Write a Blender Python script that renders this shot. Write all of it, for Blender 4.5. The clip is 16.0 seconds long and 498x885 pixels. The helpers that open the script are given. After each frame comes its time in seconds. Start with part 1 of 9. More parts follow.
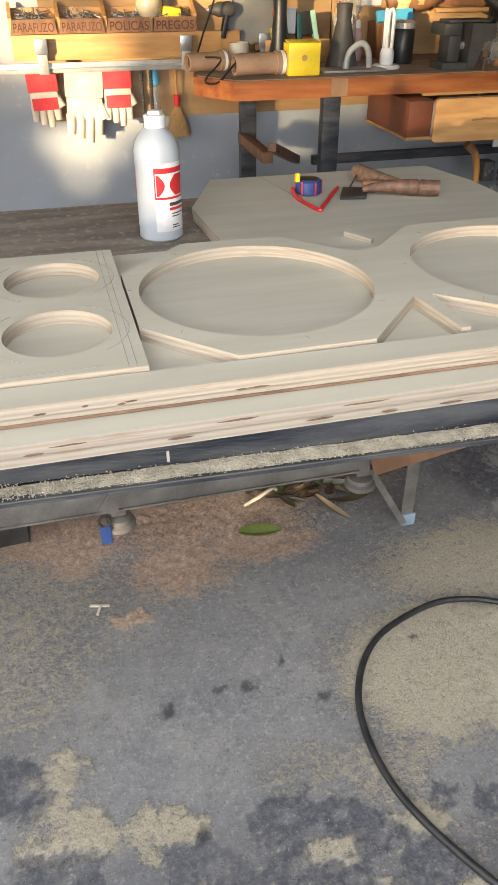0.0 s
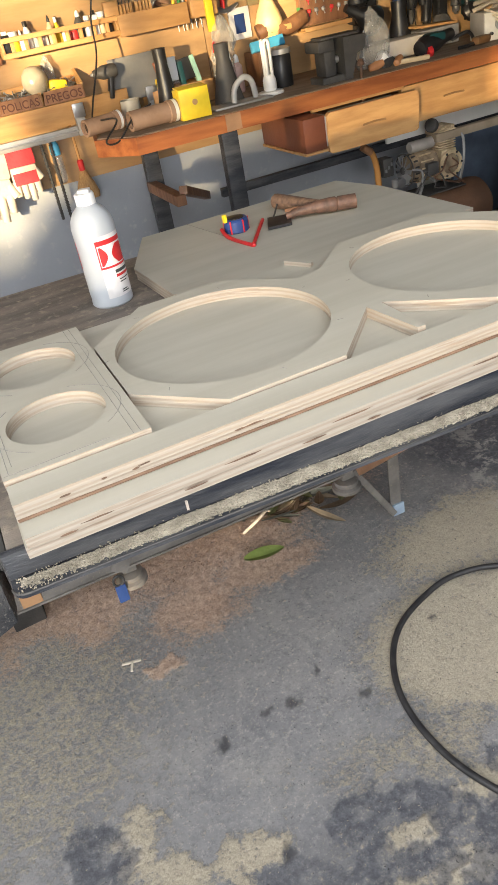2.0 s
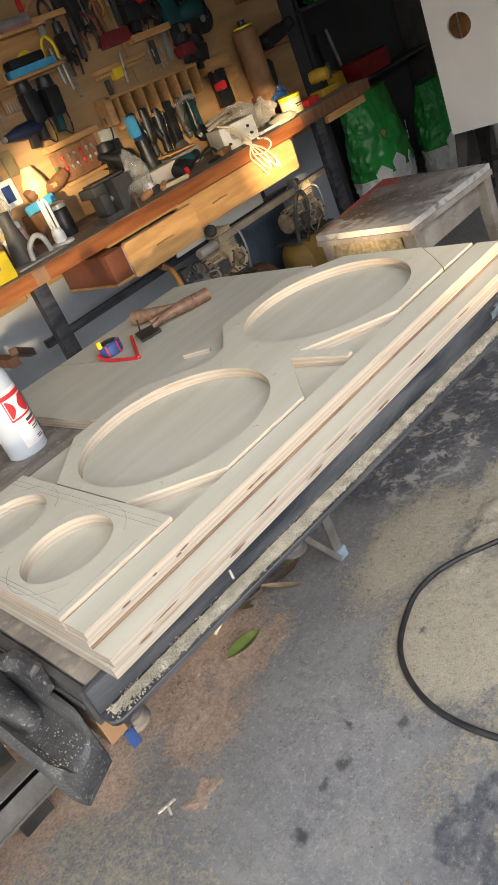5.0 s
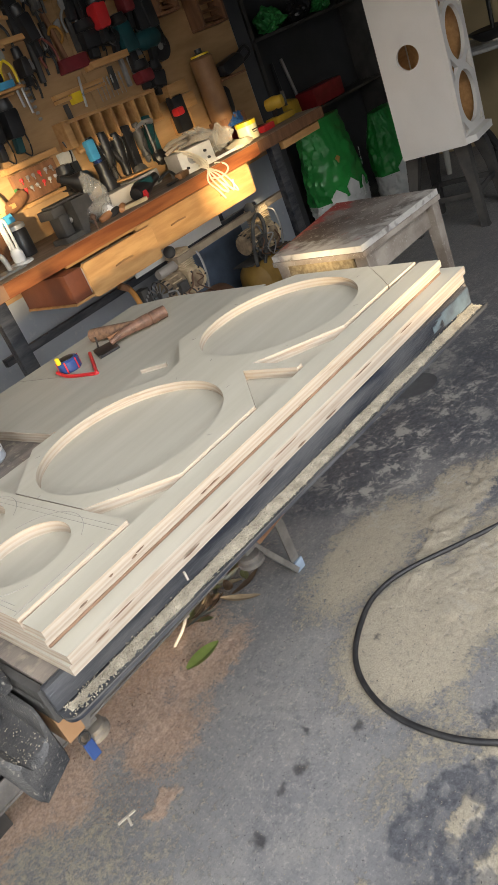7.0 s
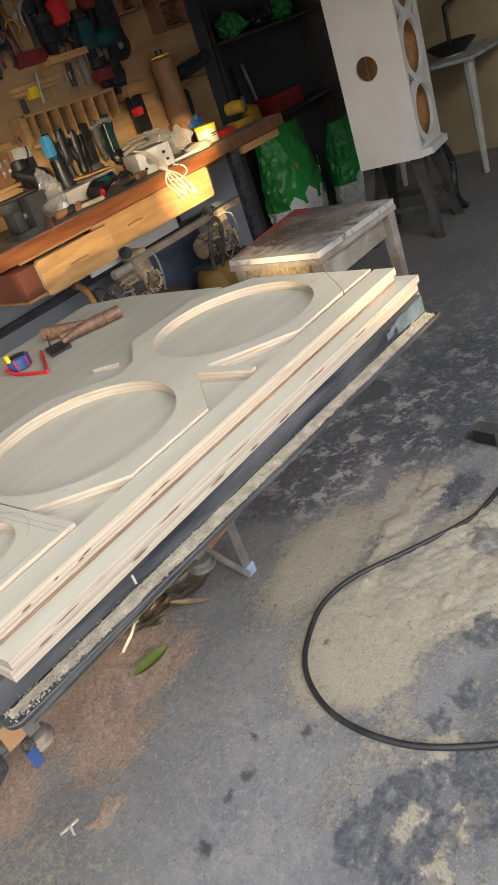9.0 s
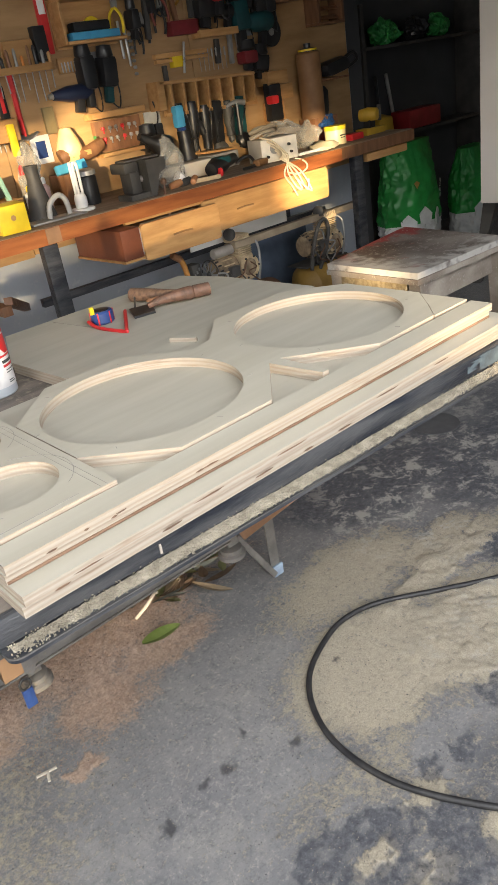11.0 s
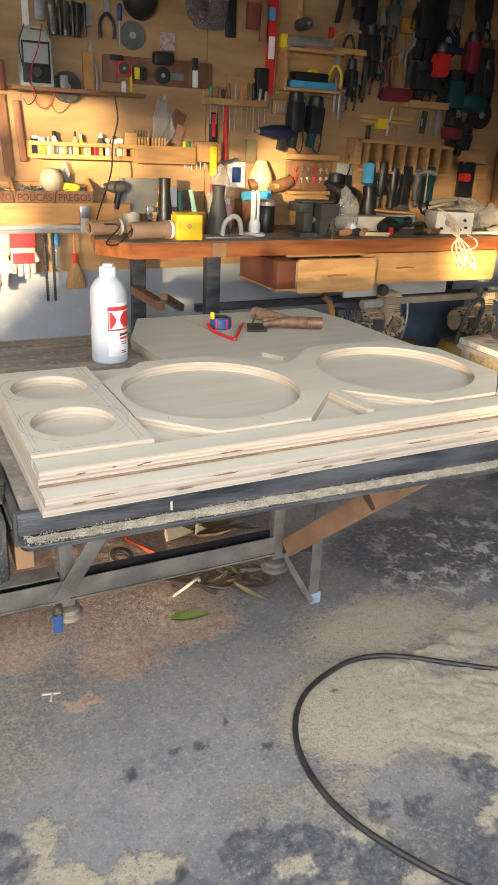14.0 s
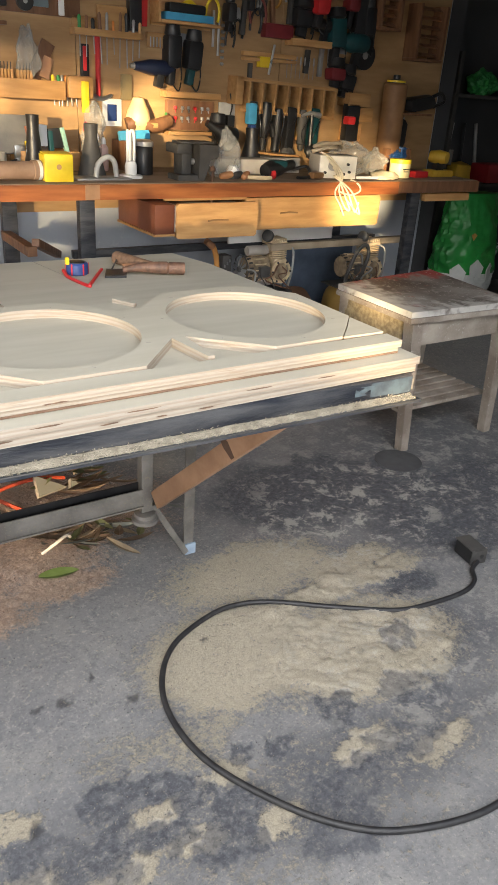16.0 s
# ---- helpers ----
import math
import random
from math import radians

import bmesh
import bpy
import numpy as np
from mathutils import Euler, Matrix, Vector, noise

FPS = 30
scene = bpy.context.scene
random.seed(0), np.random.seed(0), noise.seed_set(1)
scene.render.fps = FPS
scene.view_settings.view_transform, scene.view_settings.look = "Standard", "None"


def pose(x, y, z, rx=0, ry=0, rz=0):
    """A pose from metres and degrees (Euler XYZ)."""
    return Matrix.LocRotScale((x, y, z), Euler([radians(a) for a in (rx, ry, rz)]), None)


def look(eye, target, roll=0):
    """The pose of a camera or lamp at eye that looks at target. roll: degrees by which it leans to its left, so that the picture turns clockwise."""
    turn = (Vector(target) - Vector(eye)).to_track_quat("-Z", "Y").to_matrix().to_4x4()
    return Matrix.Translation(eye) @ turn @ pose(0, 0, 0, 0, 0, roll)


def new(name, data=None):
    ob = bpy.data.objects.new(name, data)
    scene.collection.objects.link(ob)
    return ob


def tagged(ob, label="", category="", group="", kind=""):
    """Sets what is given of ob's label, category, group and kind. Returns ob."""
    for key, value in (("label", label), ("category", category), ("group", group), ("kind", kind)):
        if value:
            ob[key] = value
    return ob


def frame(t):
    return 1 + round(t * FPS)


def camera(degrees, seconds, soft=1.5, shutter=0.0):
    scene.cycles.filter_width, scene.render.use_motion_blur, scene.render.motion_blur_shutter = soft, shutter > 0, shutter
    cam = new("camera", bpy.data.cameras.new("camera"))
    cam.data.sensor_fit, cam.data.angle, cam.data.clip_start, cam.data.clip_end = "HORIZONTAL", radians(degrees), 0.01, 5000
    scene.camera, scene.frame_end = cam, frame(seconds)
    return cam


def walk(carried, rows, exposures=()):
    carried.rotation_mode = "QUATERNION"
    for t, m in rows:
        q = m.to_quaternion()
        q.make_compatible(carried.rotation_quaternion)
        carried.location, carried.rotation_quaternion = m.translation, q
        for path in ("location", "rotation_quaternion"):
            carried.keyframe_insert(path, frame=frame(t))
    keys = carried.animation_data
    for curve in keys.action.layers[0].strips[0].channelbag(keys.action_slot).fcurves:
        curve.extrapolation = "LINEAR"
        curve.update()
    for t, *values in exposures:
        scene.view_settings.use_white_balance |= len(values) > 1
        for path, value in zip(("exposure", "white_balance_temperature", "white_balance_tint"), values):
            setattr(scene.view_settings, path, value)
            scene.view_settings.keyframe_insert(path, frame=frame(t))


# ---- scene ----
cam = camera(37.4, 16.0)
METRES, EYE, TILT, LEAN, TURN = 1.1, 1.207, -33.8, 0.0, -14.8
EXPO = 1.15
ROWS = [
    (0.0, 0.0, 0.0, 0.0, 0.0, 0.0, -0.0),
    (0.5, 0.015, -0.0418, 0.007, -1.16, 1.99, 0.89),
    (1.0, -0.0104, -0.0437, 0.0156, -3.17, 2.4, 3.44),
    (1.5, -0.0142, -0.0559, 0.0258, -4.64, 1.83, 7.78),
    (2.0, -0.0463, -0.0626, 0.0158, -2.88, 1.55, 13.42),
    (2.5, -0.0879, -0.0561, -0.01, -6.16, 0.75, 20.31),
    (3.0, -0.2245, -0.0429, 0.0084, -12.42, -0.04, 27.53),
    (3.5, -0.2454, -0.0469, 0.018, -15.16, 1.19, 31.07),
    (4.0, -0.2329, -0.0622, 0.0317, -14.99, 3.61, 33.74),
    (6.5, -0.2692, -0.0928, 0.0003, -15.05, 6.82, 36.5),
    (7.0, -0.2592, -0.1061, -0.0032, -18.22, 5.81, 36.38),
    (7.5, -0.2575, -0.1005, 0.0053, -20.66, 4.84, 36.2),
    (8.0, -0.253, -0.1002, -0.0046, -22.19, 3.79, 36.19),
    (10.5, -0.2587, -0.0931, -0.0067, -21.95, 3.97, 31.05),
    (11.0, -0.2514, -0.0909, -0.0133, -18.72, 5.4, 22.19),
    (11.5, -0.2322, -0.1841, -0.0619, -9.85, 8.09, 7.2),
    (12.0, -0.1761, -0.2724, -0.1293, -10.85, 9.57, 4.44),
    (12.5, -0.1566, -0.2764, -0.1384, -10.65, 10.43, 4.26),
    (13.0, -0.1562, -0.2607, -0.1296, -10.21, 10.84, 3.97),
    (13.5, -0.1652, -0.2389, -0.1249, -9.7, 10.81, 3.76),
    (14.0, -0.1682, -0.242, -0.1227, -10.54, 10.76, 4.13),
    (14.5, -0.1329, -0.2836, -0.1457, -11.63, 10.65, 4.52),
    (15.0, -0.1071, -0.3022, -0.167, -12.76, 9.72, 4.81),
    (15.5, -0.0961, -0.2898, -0.16, -14.51, 8.35, 5.56),
    (16.0, -0.0502, -0.2359, -0.1308, -16.91, 6.35, 6.71),
]
walk(cam, [(t, pose(0, 0, EYE, TILT, LEAN, TURN) @ pose(METRES * x, METRES * y, METRES * z, 90 + pitch, roll, yaw)) for t, x, y, z, yaw, pitch, roll in ROWS],
     exposures=[(0.0, EXPO - 0.08), (3.0, EXPO), (11.0, EXPO + 0.06), (16.0, EXPO + 0.12)])

# ---- light ----
world = bpy.data.worlds.new("world")
scene.world = world
world.use_nodes = True
wn = world.node_tree
sky = wn.nodes.new("ShaderNodeTexSky")
sky.sky_type, sky.sun_disc = "NISHITA", False
SUN_AZ, SUN_EL = 40.0, 5.0      # the sun comes in low over the left shoulder
sky.sun_elevation, sky.sun_rotation = radians(SUN_EL + 6), radians(180 + SUN_AZ)
bg = wn.nodes["Background"]
bg.inputs["Strength"].default_value = 0.06
wn.links.new(sky.outputs[0], bg.inputs["Color"])

sun = new("sun", bpy.data.lights.new("sun", "SUN"))
sun.data.energy, sun.data.angle, sun.data.color = 9.0, radians(0.8), (1.0, 0.76, 0.44)
SUN_DIR = Vector((math.sin(radians(SUN_AZ)) * math.cos(radians(SUN_EL)), math.cos(radians(SUN_AZ)) * math.cos(radians(SUN_EL)), -math.sin(radians(SUN_EL))))
sun.rotation_euler = SUN_DIR.to_track_quat("-Z", "Y").to_euler()


def fill_lamp(name, at, target, sx, sy, power, color):
    la = bpy.data.lights.new(name, "AREA")
    la.shape, la.size, la.size_y, la.energy, la.color = "RECTANGLE", sx, sy, power, color
    ob = new(name, la)
    ob.matrix_world = look(at, target)
    return ob


# added area lamps standing in for daylight from overhead, the left and the front
fill_lamp("overhead_fill", (-0.4, -1.15, 2.72), (-0.3, -0.95, 0.0), 4.4, 2.3, 88.0, (0.98, 0.98, 1.0))
fill_lamp("side_fill", (-2.5, 0.3, 1.5), (1.0, 0.9, 0.5), 3.0, 1.6, 21.0, (1.0, 0.97, 0.93))
# narrow added fill, aimed low to keep the wall's upper right dark
front = fill_lamp("front_fill", (-0.9, -2.3, 1.5), (0.8, 2.6, 0.25), 2.2, 0.9, 4.6, (0.98, 0.98, 1.0))
front.data.spread = radians(45)

# ---- materials ----
MATS = {}


def mat(name, c1, c2=None, rough=0.6, metal=0.0, scale=12.0, bump=0.15, stretch=(1, 1, 1), detail=6.0, fine=90.0, spot=None, spot_amount=0.0, alpha=1.0, emit=0.0, random_tint=0.0):
    """Two scales of variation between c1 and c2, a fine relief, and spots of a third colour."""
    if name in MATS:
        return MATS[name]
    m = bpy.data.materials.new(name)
    m.use_nodes = True
    nt = m.node_tree
    b = nt.nodes["Principled BSDF"]
    N, L = nt.nodes.new, nt.links.new
    tc = N("ShaderNodeTexCoord")
    mp = N("ShaderNodeMapping")
    mp.inputs["Scale"].default_value = stretch
    L(tc.outputs["Object"], mp.inputs["Vector"])
    n1 = N("ShaderNodeTexNoise")
    n1.inputs["Scale"].default_value, n1.inputs["Detail"].default_value = scale, detail
    L(mp.outputs[0], n1.inputs["Vector"])
    n2 = N("ShaderNodeTexNoise")
    n2.inputs["Scale"].default_value, n2.inputs["Detail"].default_value = fine, 3.0
    L(mp.outputs[0], n2.inputs["Vector"])
    mix = N("ShaderNodeMix")
    mix.data_type = "RGBA"
    c2 = c2 or tuple(v * 0.72 for v in c1)
    mix.inputs["A"].default_value, mix.inputs["B"].default_value = (*c1, 1), (*c2, 1)
    add = N("ShaderNodeMath")
    add.operation = "MULTIPLY_ADD"
    add.inputs[1].default_value, add.inputs[2].default_value = 0.35, -0.17
    L(n2.outputs["Fac"], add.inputs[0])
    sm = N("ShaderNodeMapRange")
    sm.inputs["From Min"].default_value, sm.inputs["From Max"].default_value = 0.36, 0.64
    L(n1.outputs["Fac"], sm.inputs["Value"])
    a2 = N("ShaderNodeMath")
    a2.use_clamp = True
    L(sm.outputs[0], a2.inputs[0])
    L(add.outputs[0], a2.inputs[1])
    L(a2.outputs[0], mix.inputs["Factor"])
    col = mix.outputs["Result"]
    if spot:
        n3 = N("ShaderNodeTexNoise")
        n3.inputs["Scale"].default_value, n3.inputs["Detail"].default_value = scale * 13.0, 8.0
        L(tc.outputs["Object"], n3.inputs["Vector"])
        r3 = N("ShaderNodeMapRange")
        r3.inputs["From Min"].default_value, r3.inputs["From Max"].default_value = 0.62 - spot_amount * 0.3, 0.80 - spot_amount * 0.2
        L(n3.outputs["Fac"], r3.inputs["Value"])
        m3 = N("ShaderNodeMix")
        m3.data_type = "RGBA"
        m3.inputs["B"].default_value = (*spot, 1)
        L(r3.outputs[0], m3.inputs["Factor"])
        L(col, m3.inputs["A"])
        col = m3.outputs["Result"]
    if random_tint:
        oi = N("ShaderNodeObjectInfo")
        hs = N("ShaderNodeHueSaturation")
        mr = N("ShaderNodeMapRange")
        mr.inputs["To Min"].default_value, mr.inputs["To Max"].default_value = 1 - random_tint, 1 + random_tint
        L(oi.outputs["Random"], mr.inputs["Value"])
        L(mr.outputs[0], hs.inputs["Value"])
        L(col, hs.inputs["Color"])
        col = hs.outputs["Color"]
    L(col, b.inputs["Base Color"])
    b.inputs["Metallic"].default_value = metal
    rr = N("ShaderNodeMapRange")
    rr.inputs["To Min"].default_value, rr.inputs["To Max"].default_value = max(0.03, rough - 0.12), min(1.0, rough + 0.12)
    L(n1.outputs["Fac"], rr.inputs["Value"])
    L(rr.outputs[0], b.inputs["Roughness"])
    if bump:
        bp = N("ShaderNodeBump")
        bp.inputs["Strength"].default_value, bp.inputs["Distance"].default_value = bump, 0.004
        L(n2.outputs["Fac"], bp.inputs["Height"])
        L(bp.outputs[0], b.inputs["Normal"])
    if alpha < 1:
        b.inputs["Alpha"].default_value = alpha
    if emit:
        b.inputs["Emission Color"].default_value = (*c1, 1)
        b.inputs["Emission Strength"].default_value = emit
    MATS[name] = m
    return m


def floor_material():
    """Grey concrete with tan sawdust drifts, a cocoa-red pile stain and dark oil spots."""
    m = bpy.data.materials.new("dusty concrete")
    m.use_nodes = True
    nt = m.node_tree
    b = nt.nodes["Principled BSDF"]
    N, L = nt.nodes.new, nt.links.new
    geo = N("ShaderNodeNewGeometry")

    def noise_at(scale, detail=6.0, rough=0.6, dist=0.0):
        n = N("ShaderNodeTexNoise")
        n.inputs["Scale"].default_value, n.inputs["Detail"].default_value = scale, detail
        n.inputs["Roughness"].default_value, n.inputs["Distortion"].default_value = rough, dist
        L(geo.outputs["Position"], n.inputs["Vector"])
        return n.outputs["Fac"]

    def remap(v, a, z, lo=0.0, hi=1.0):
        r = N("ShaderNodeMapRange")
        r.interpolation_type = "SMOOTHSTEP"
        for k, x in (("From Min", a), ("From Max", z), ("To Min", lo), ("To Max", hi)):
            r.inputs[k].default_value = x
        L(v, r.inputs["Value"])
        return r.outputs[0]

    def op(kind, a, c):
        q = N("ShaderNodeMath")
        q.operation = kind
        q.use_clamp = False
        for i, v in enumerate((a, c)):
            if isinstance(v, float):
                q.inputs[i].default_value = v
            else:
                L(v, q.inputs[i])
        return q.outputs[0]

    def mixc(f, a, c):
        q = N("ShaderNodeMix")
        q.data_type = "RGBA"
        L(f, q.inputs["Factor"])
        for k, v in (("A", a), ("B", c)):
            if isinstance(v, tuple):
                q.inputs[k].default_value = (*v, 1)
            else:
                L(v, q.inputs[k])
        return q.outputs["Result"]

    def mask(name):
        a = N("ShaderNodeAttribute")
        a.attribute_name = name
        return a.outputs["Fac"]

    big, mid, small, grain = noise_at(1.6, 5), noise_at(7.0, 8, 0.65), noise_at(30.0, 9, 0.75), noise_at(330.0, 3)
    speck, flecks = noise_at(150.0, 6, 0.75), noise_at(62.0, 8, 0.8)
    base = mixc(remap(big, 0.35, 0.65), (0.228, 0.224, 0.222), (0.178, 0.178, 0.184))
    base = mixc(remap(mid, 0.44, 0.64, 0, 0.7), base, (0.264, 0.256, 0.244))
    base = mixc(remap(small, 0.50, 0.64, 0, 0.6), base, (0.120, 0.123, 0.133))
    base = mixc(remap(flecks, 0.53, 0.61, 0, 0.7), base, (0.352, 0.336, 0.308))
    base = mixc(remap(flecks, 0.44, 0.36, 0, 0.55), base, (0.108, 0.109, 0.116))
    base = mixc(remap(speck, 0.57, 0.66, 0, 0.6), base, (0.440, 0.412, 0.368))
    base = mixc(remap(speck, 0.45, 0.36, 0, 0.65), base, (0.092, 0.092, 0.096))
    # bare slate-coloured concrete: round scuffed prints near the front, a large sheet towards the back
    prints, sheet = mask("prints"), mask("sheet")
    bare = op("MULTIPLY", op("MAXIMUM", prints, sheet), remap(small, 0.66, 0.50, 0.45, 1.0))
    base = mixc(op("MULTIPLY", bare, 0.88), base, mixc(remap(flecks, 0.36, 0.66), (0.030, 0.033, 0.043), (0.108, 0.114, 0.131)))
    # sawdust drifts and films
    ragged = op("ADD", op("ADD", op("MULTIPLY", op("SUBTRACT", flecks, 0.5), 2.4), op("MULTIPLY", op("SUBTRACT", speck, 0.5), 1.6)), op("MULTIPLY", op("SUBTRACT", small, 0.5), 1.6))
    d = remap(op("ADD", op("ADD", mask("dust"), ragged), op("MULTIPLY", op("SUBTRACT", grain, 0.5), 0.5)), 0.22, 0.80)
    d = op("MULTIPLY", d, op("SUBTRACT", 1.0, op("MULTIPLY", prints, 0.80)))
    tan = mixc(remap(grain, 0.35, 0.65), (0.488, 0.428, 0.320), (0.360, 0.316, 0.236))
    tan = mixc(remap(flecks, 0.46, 0.36, 0, 0.7), tan, (0.240, 0.212, 0.164))
    tan = mixc(remap(speck, 0.44, 0.34, 0, 0.6), tan, (0.216, 0.196, 0.160))
    tan = mixc(remap(small, 0.54, 0.70, 0, 0.7), tan, (0.528, 0.460, 0.332))
    col = mixc(op("MULTIPLY", d, 0.9), base, tan)
    # the reddish hardwood dust under the table, thinning out towards the front
    red = mask("red_dust")
    r = remap(op("ADD", red, op("MULTIPLY", ragged, 0.8)), 0.20, 0.95, 0, 0.92)
    col = mixc(r, col, mixc(remap(small, 0.46, 0.34, 0, 0.6), mixc(remap(speck, 0.36, 0.64), (0.320, 0.212, 0.152), (0.528, 0.388, 0.288)), (0.216, 0.120, 0.080)))
    # pale scuffs on the bare sheet and dark oil spots
    scuff = op("MULTIPLY", remap(noise_at(13.0, 10, 0.80, 0.25), 0.51, 0.58), mask("scuffs"))
    col = mixc(op("MULTIPLY", scuff, 0.85), col, (0.46, 0.44, 0.39))
    col = mixc(op("MULTIPLY", mask("oil"), 0.85), col, (0.040, 0.040, 0.044))
    L(col, b.inputs["Base Color"])
    L(remap(d, 0.0, 1.0, 0.58, 0.95), b.inputs["Roughness"])
    h = op("ADD", op("MULTIPLY", grain, 0.15), op("MULTIPLY", small, 0.45))
    h = op("ADD", op("ADD", h, op("MULTIPLY", flecks, 0.7)), op("MULTIPLY", op("MAXIMUM", d, r), op("ADD", 0.8, op("MULTIPLY", flecks, 1.6))))
    bp = N("ShaderNodeBump")
    bp.inputs["Strength"].default_value, bp.inputs["Distance"].default_value = 0.6, 0.006
    L(h, bp.inputs["Height"])
    L(bp.outputs[0], b.inputs["Normal"])
    return m


def ply_edge_material():
    """The cut edge of plywood: pale and dark veneers one above the other."""
    m = bpy.data.materials.new("plywood edge")
    m.use_nodes = True
    nt = m.node_tree
    b = nt.nodes["Principled BSDF"]
    N, L = nt.nodes.new, nt.links.new
    geo = N("ShaderNodeNewGeometry")
    sep = N("ShaderNodeSeparateXYZ")
    L(geo.outputs["Position"], sep.inputs[0])
    mul = N("ShaderNodeMath")
    mul.operation = "MULTIPLY"
    mul.inputs[1].default_value = 270.0
    L(sep.outputs["Z"], mul.inputs[0])
    fr = N("ShaderNodeMath")
    fr.operation = "PINGPONG"
    fr.inputs[1].default_value = 1.0
    L(mul.outputs[0], fr.inputs[0])
    mp = N("ShaderNodeMapping")
    mp.inputs["Scale"].default_value = (9, 9, 160)
    L(geo.outputs["Position"], mp.inputs["Vector"])
    ns = N("ShaderNodeTexNoise")
    ns.inputs["Scale"].default_value, ns.inputs["Detail"].default_value = 1.3, 7.0
    L(mp.outputs[0], ns.inputs["Vector"])
    ramp = N("ShaderNodeValToRGB")
    ramp.color_ramp.elements[0].color, ramp.color_ramp.elements[1].color = (0.338, 0.276, 0.212, 1), (0.388, 0.334, 0.266, 1)
    ramp.color_ramp.elements[0].position, ramp.color_ramp.elements[1].position = 0.25, 0.6
    L(fr.outputs[0], ramp.inputs["Fac"])
    dark = N("ShaderNodeMapRange")
    dark.inputs["From Min"].default_value, dark.inputs["From Max"].default_value = 0.33, 0.42
    dark.inputs["To Min"].default_value, dark.inputs["To Max"].default_value = 0.42, 0.0
    L(ns.outputs["Fac"], dark.inputs["Value"])
    mx = N("ShaderNodeMix")
    mx.data_type = "RGBA"
    mx.inputs["B"].default_value = (0.22, 0.135, 0.075, 1)
    L(dark.outputs[0], mx.inputs["Factor"])
    L(ramp.outputs[0], mx.inputs["A"])
    L(mx.outputs["Result"], b.inputs["Base Color"])
    b.inputs["Roughness"].default_value = 0.75
    bp = N("ShaderNodeBump")
    bp.inputs["Strength"].default_value, bp.inputs["Distance"].default_value = 0.2, 0.002
    L(fr.outputs[0], bp.inputs["Height"])
    L(bp.outputs[0], b.inputs["Normal"])
    return m


PLY_FACE = mat("sanded pale plywood", (0.440, 0.415, 0.342), (0.400, 0.374, 0.303), rough=0.66, scale=5, stretch=(0.6, 5, 5), bump=0.06, fine=60)
PLY_EDGE = ply_edge_material()
DARK_TOP = mat("stained table board", (0.235, 0.20, 0.165), (0.13, 0.113, 0.098), rough=0.7, scale=5, stretch=(1, 6, 6), bump=0.3, spot=(0.34, 0.29, 0.22), spot_amount=0.25)
BLACK_STEEL = mat("black painted steel", (0.014, 0.017, 0.025), (0.070, 0.071, 0.074), rough=0.42, scale=20, bump=0.4, stretch=(0.35, 2, 2), fine=160)
GREY_STEEL = mat("dusty grey steel", (0.25, 0.235, 0.215), (0.15, 0.138, 0.125), rough=0.5, metal=0.35, scale=14, bump=0.2, spot=(0.30, 0.25, 0.18), spot_amount=0.15)
DARK_STEEL = mat("dark dusty iron", (0.040, 0.039, 0.038), (0.075, 0.071, 0.065), rough=0.6, metal=0.2, scale=10, bump=0.3)
SAWDUST = mat("pale sawdust", (0.40, 0.355, 0.270), (0.26, 0.230, 0.172), rough=0.95, scale=60, bump=0.8, fine=260, spot=(0.12, 0.105, 0.085), spot_amount=0.3)
RED_DUST = mat("reddish sawdust", (0.46, 0.325, 0.235), (0.33, 0.215, 0.150), rough=0.97, scale=11, bump=0.9, fine=300, spot=(0.20, 0.115, 0.075), spot_amount=0.12)
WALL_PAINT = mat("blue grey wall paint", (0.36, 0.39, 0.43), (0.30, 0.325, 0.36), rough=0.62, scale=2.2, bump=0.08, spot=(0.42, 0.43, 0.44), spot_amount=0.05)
# wall colour with the corner's shade darkened into it
SHADED_PAINT = mat("shade darkened wall paint", (0.060, 0.062, 0.066), (0.043, 0.045, 0.048), rough=0.75, scale=2.5, bump=0.1)
PANEL_WOOD = mat("varnished plywood panel", (0.42, 0.262, 0.125), (0.30, 0.175, 0.076), rough=0.42, scale=3.0, stretch=(1, 1, 5), bump=0.08, fine=34, detail=9.0)
LIGHT_WOOD = mat("light pine", (0.52, 0.295, 0.115), (0.41, 0.215, 0.078), rough=0.5, scale=7, stretch=(1, 6, 6), bump=0.1, random_tint=0.18)
BROWN_WOOD = mat("brown wood", (0.24, 0.115, 0.055), (0.16, 0.075, 0.036), rough=0.5, scale=8, stretch=(5, 5, 1), bump=0.15, random_tint=0.2)
RED_WOOD = mat("varnished red wood", (0.43, 0.150, 0.046), (0.25, 0.075, 0.024), rough=0.36, scale=5, stretch=(0.7, 6, 6), bump=0.1)
BENCH_TOP = mat("worn bench top", (0.30, 0.22, 0.155), (0.20, 0.145, 0.10), rough=0.7, scale=6, stretch=(1, 4, 4), bump=0.25)
BLACK = mat("black plastic", (0.011, 0.011, 0.012), (0.019, 0.019, 0.020), rough=0.4, scale=20, bump=0.08)
BLACK_DUSTY = mat("dusty black plastic", (0.035, 0.034, 0.034), (0.085, 0.08, 0.072), rough=0.6, scale=9, bump=0.15)
RUBBER = mat("black rubber cable", (0.016, 0.016, 0.018), (0.032, 0.031, 0.031), rough=0.5, scale=40, bump=0.1)
WHITE = mat("white plastic", (0.78, 0.78, 0.77), (0.70, 0.70, 0.69), rough=0.38, scale=8, bump=0.03)
CABINET_WHITE = mat("white primed cabinet", (0.74, 0.71, 0.66), (0.68, 0.65, 0.60), rough=0.6, scale=4, bump=0.06)
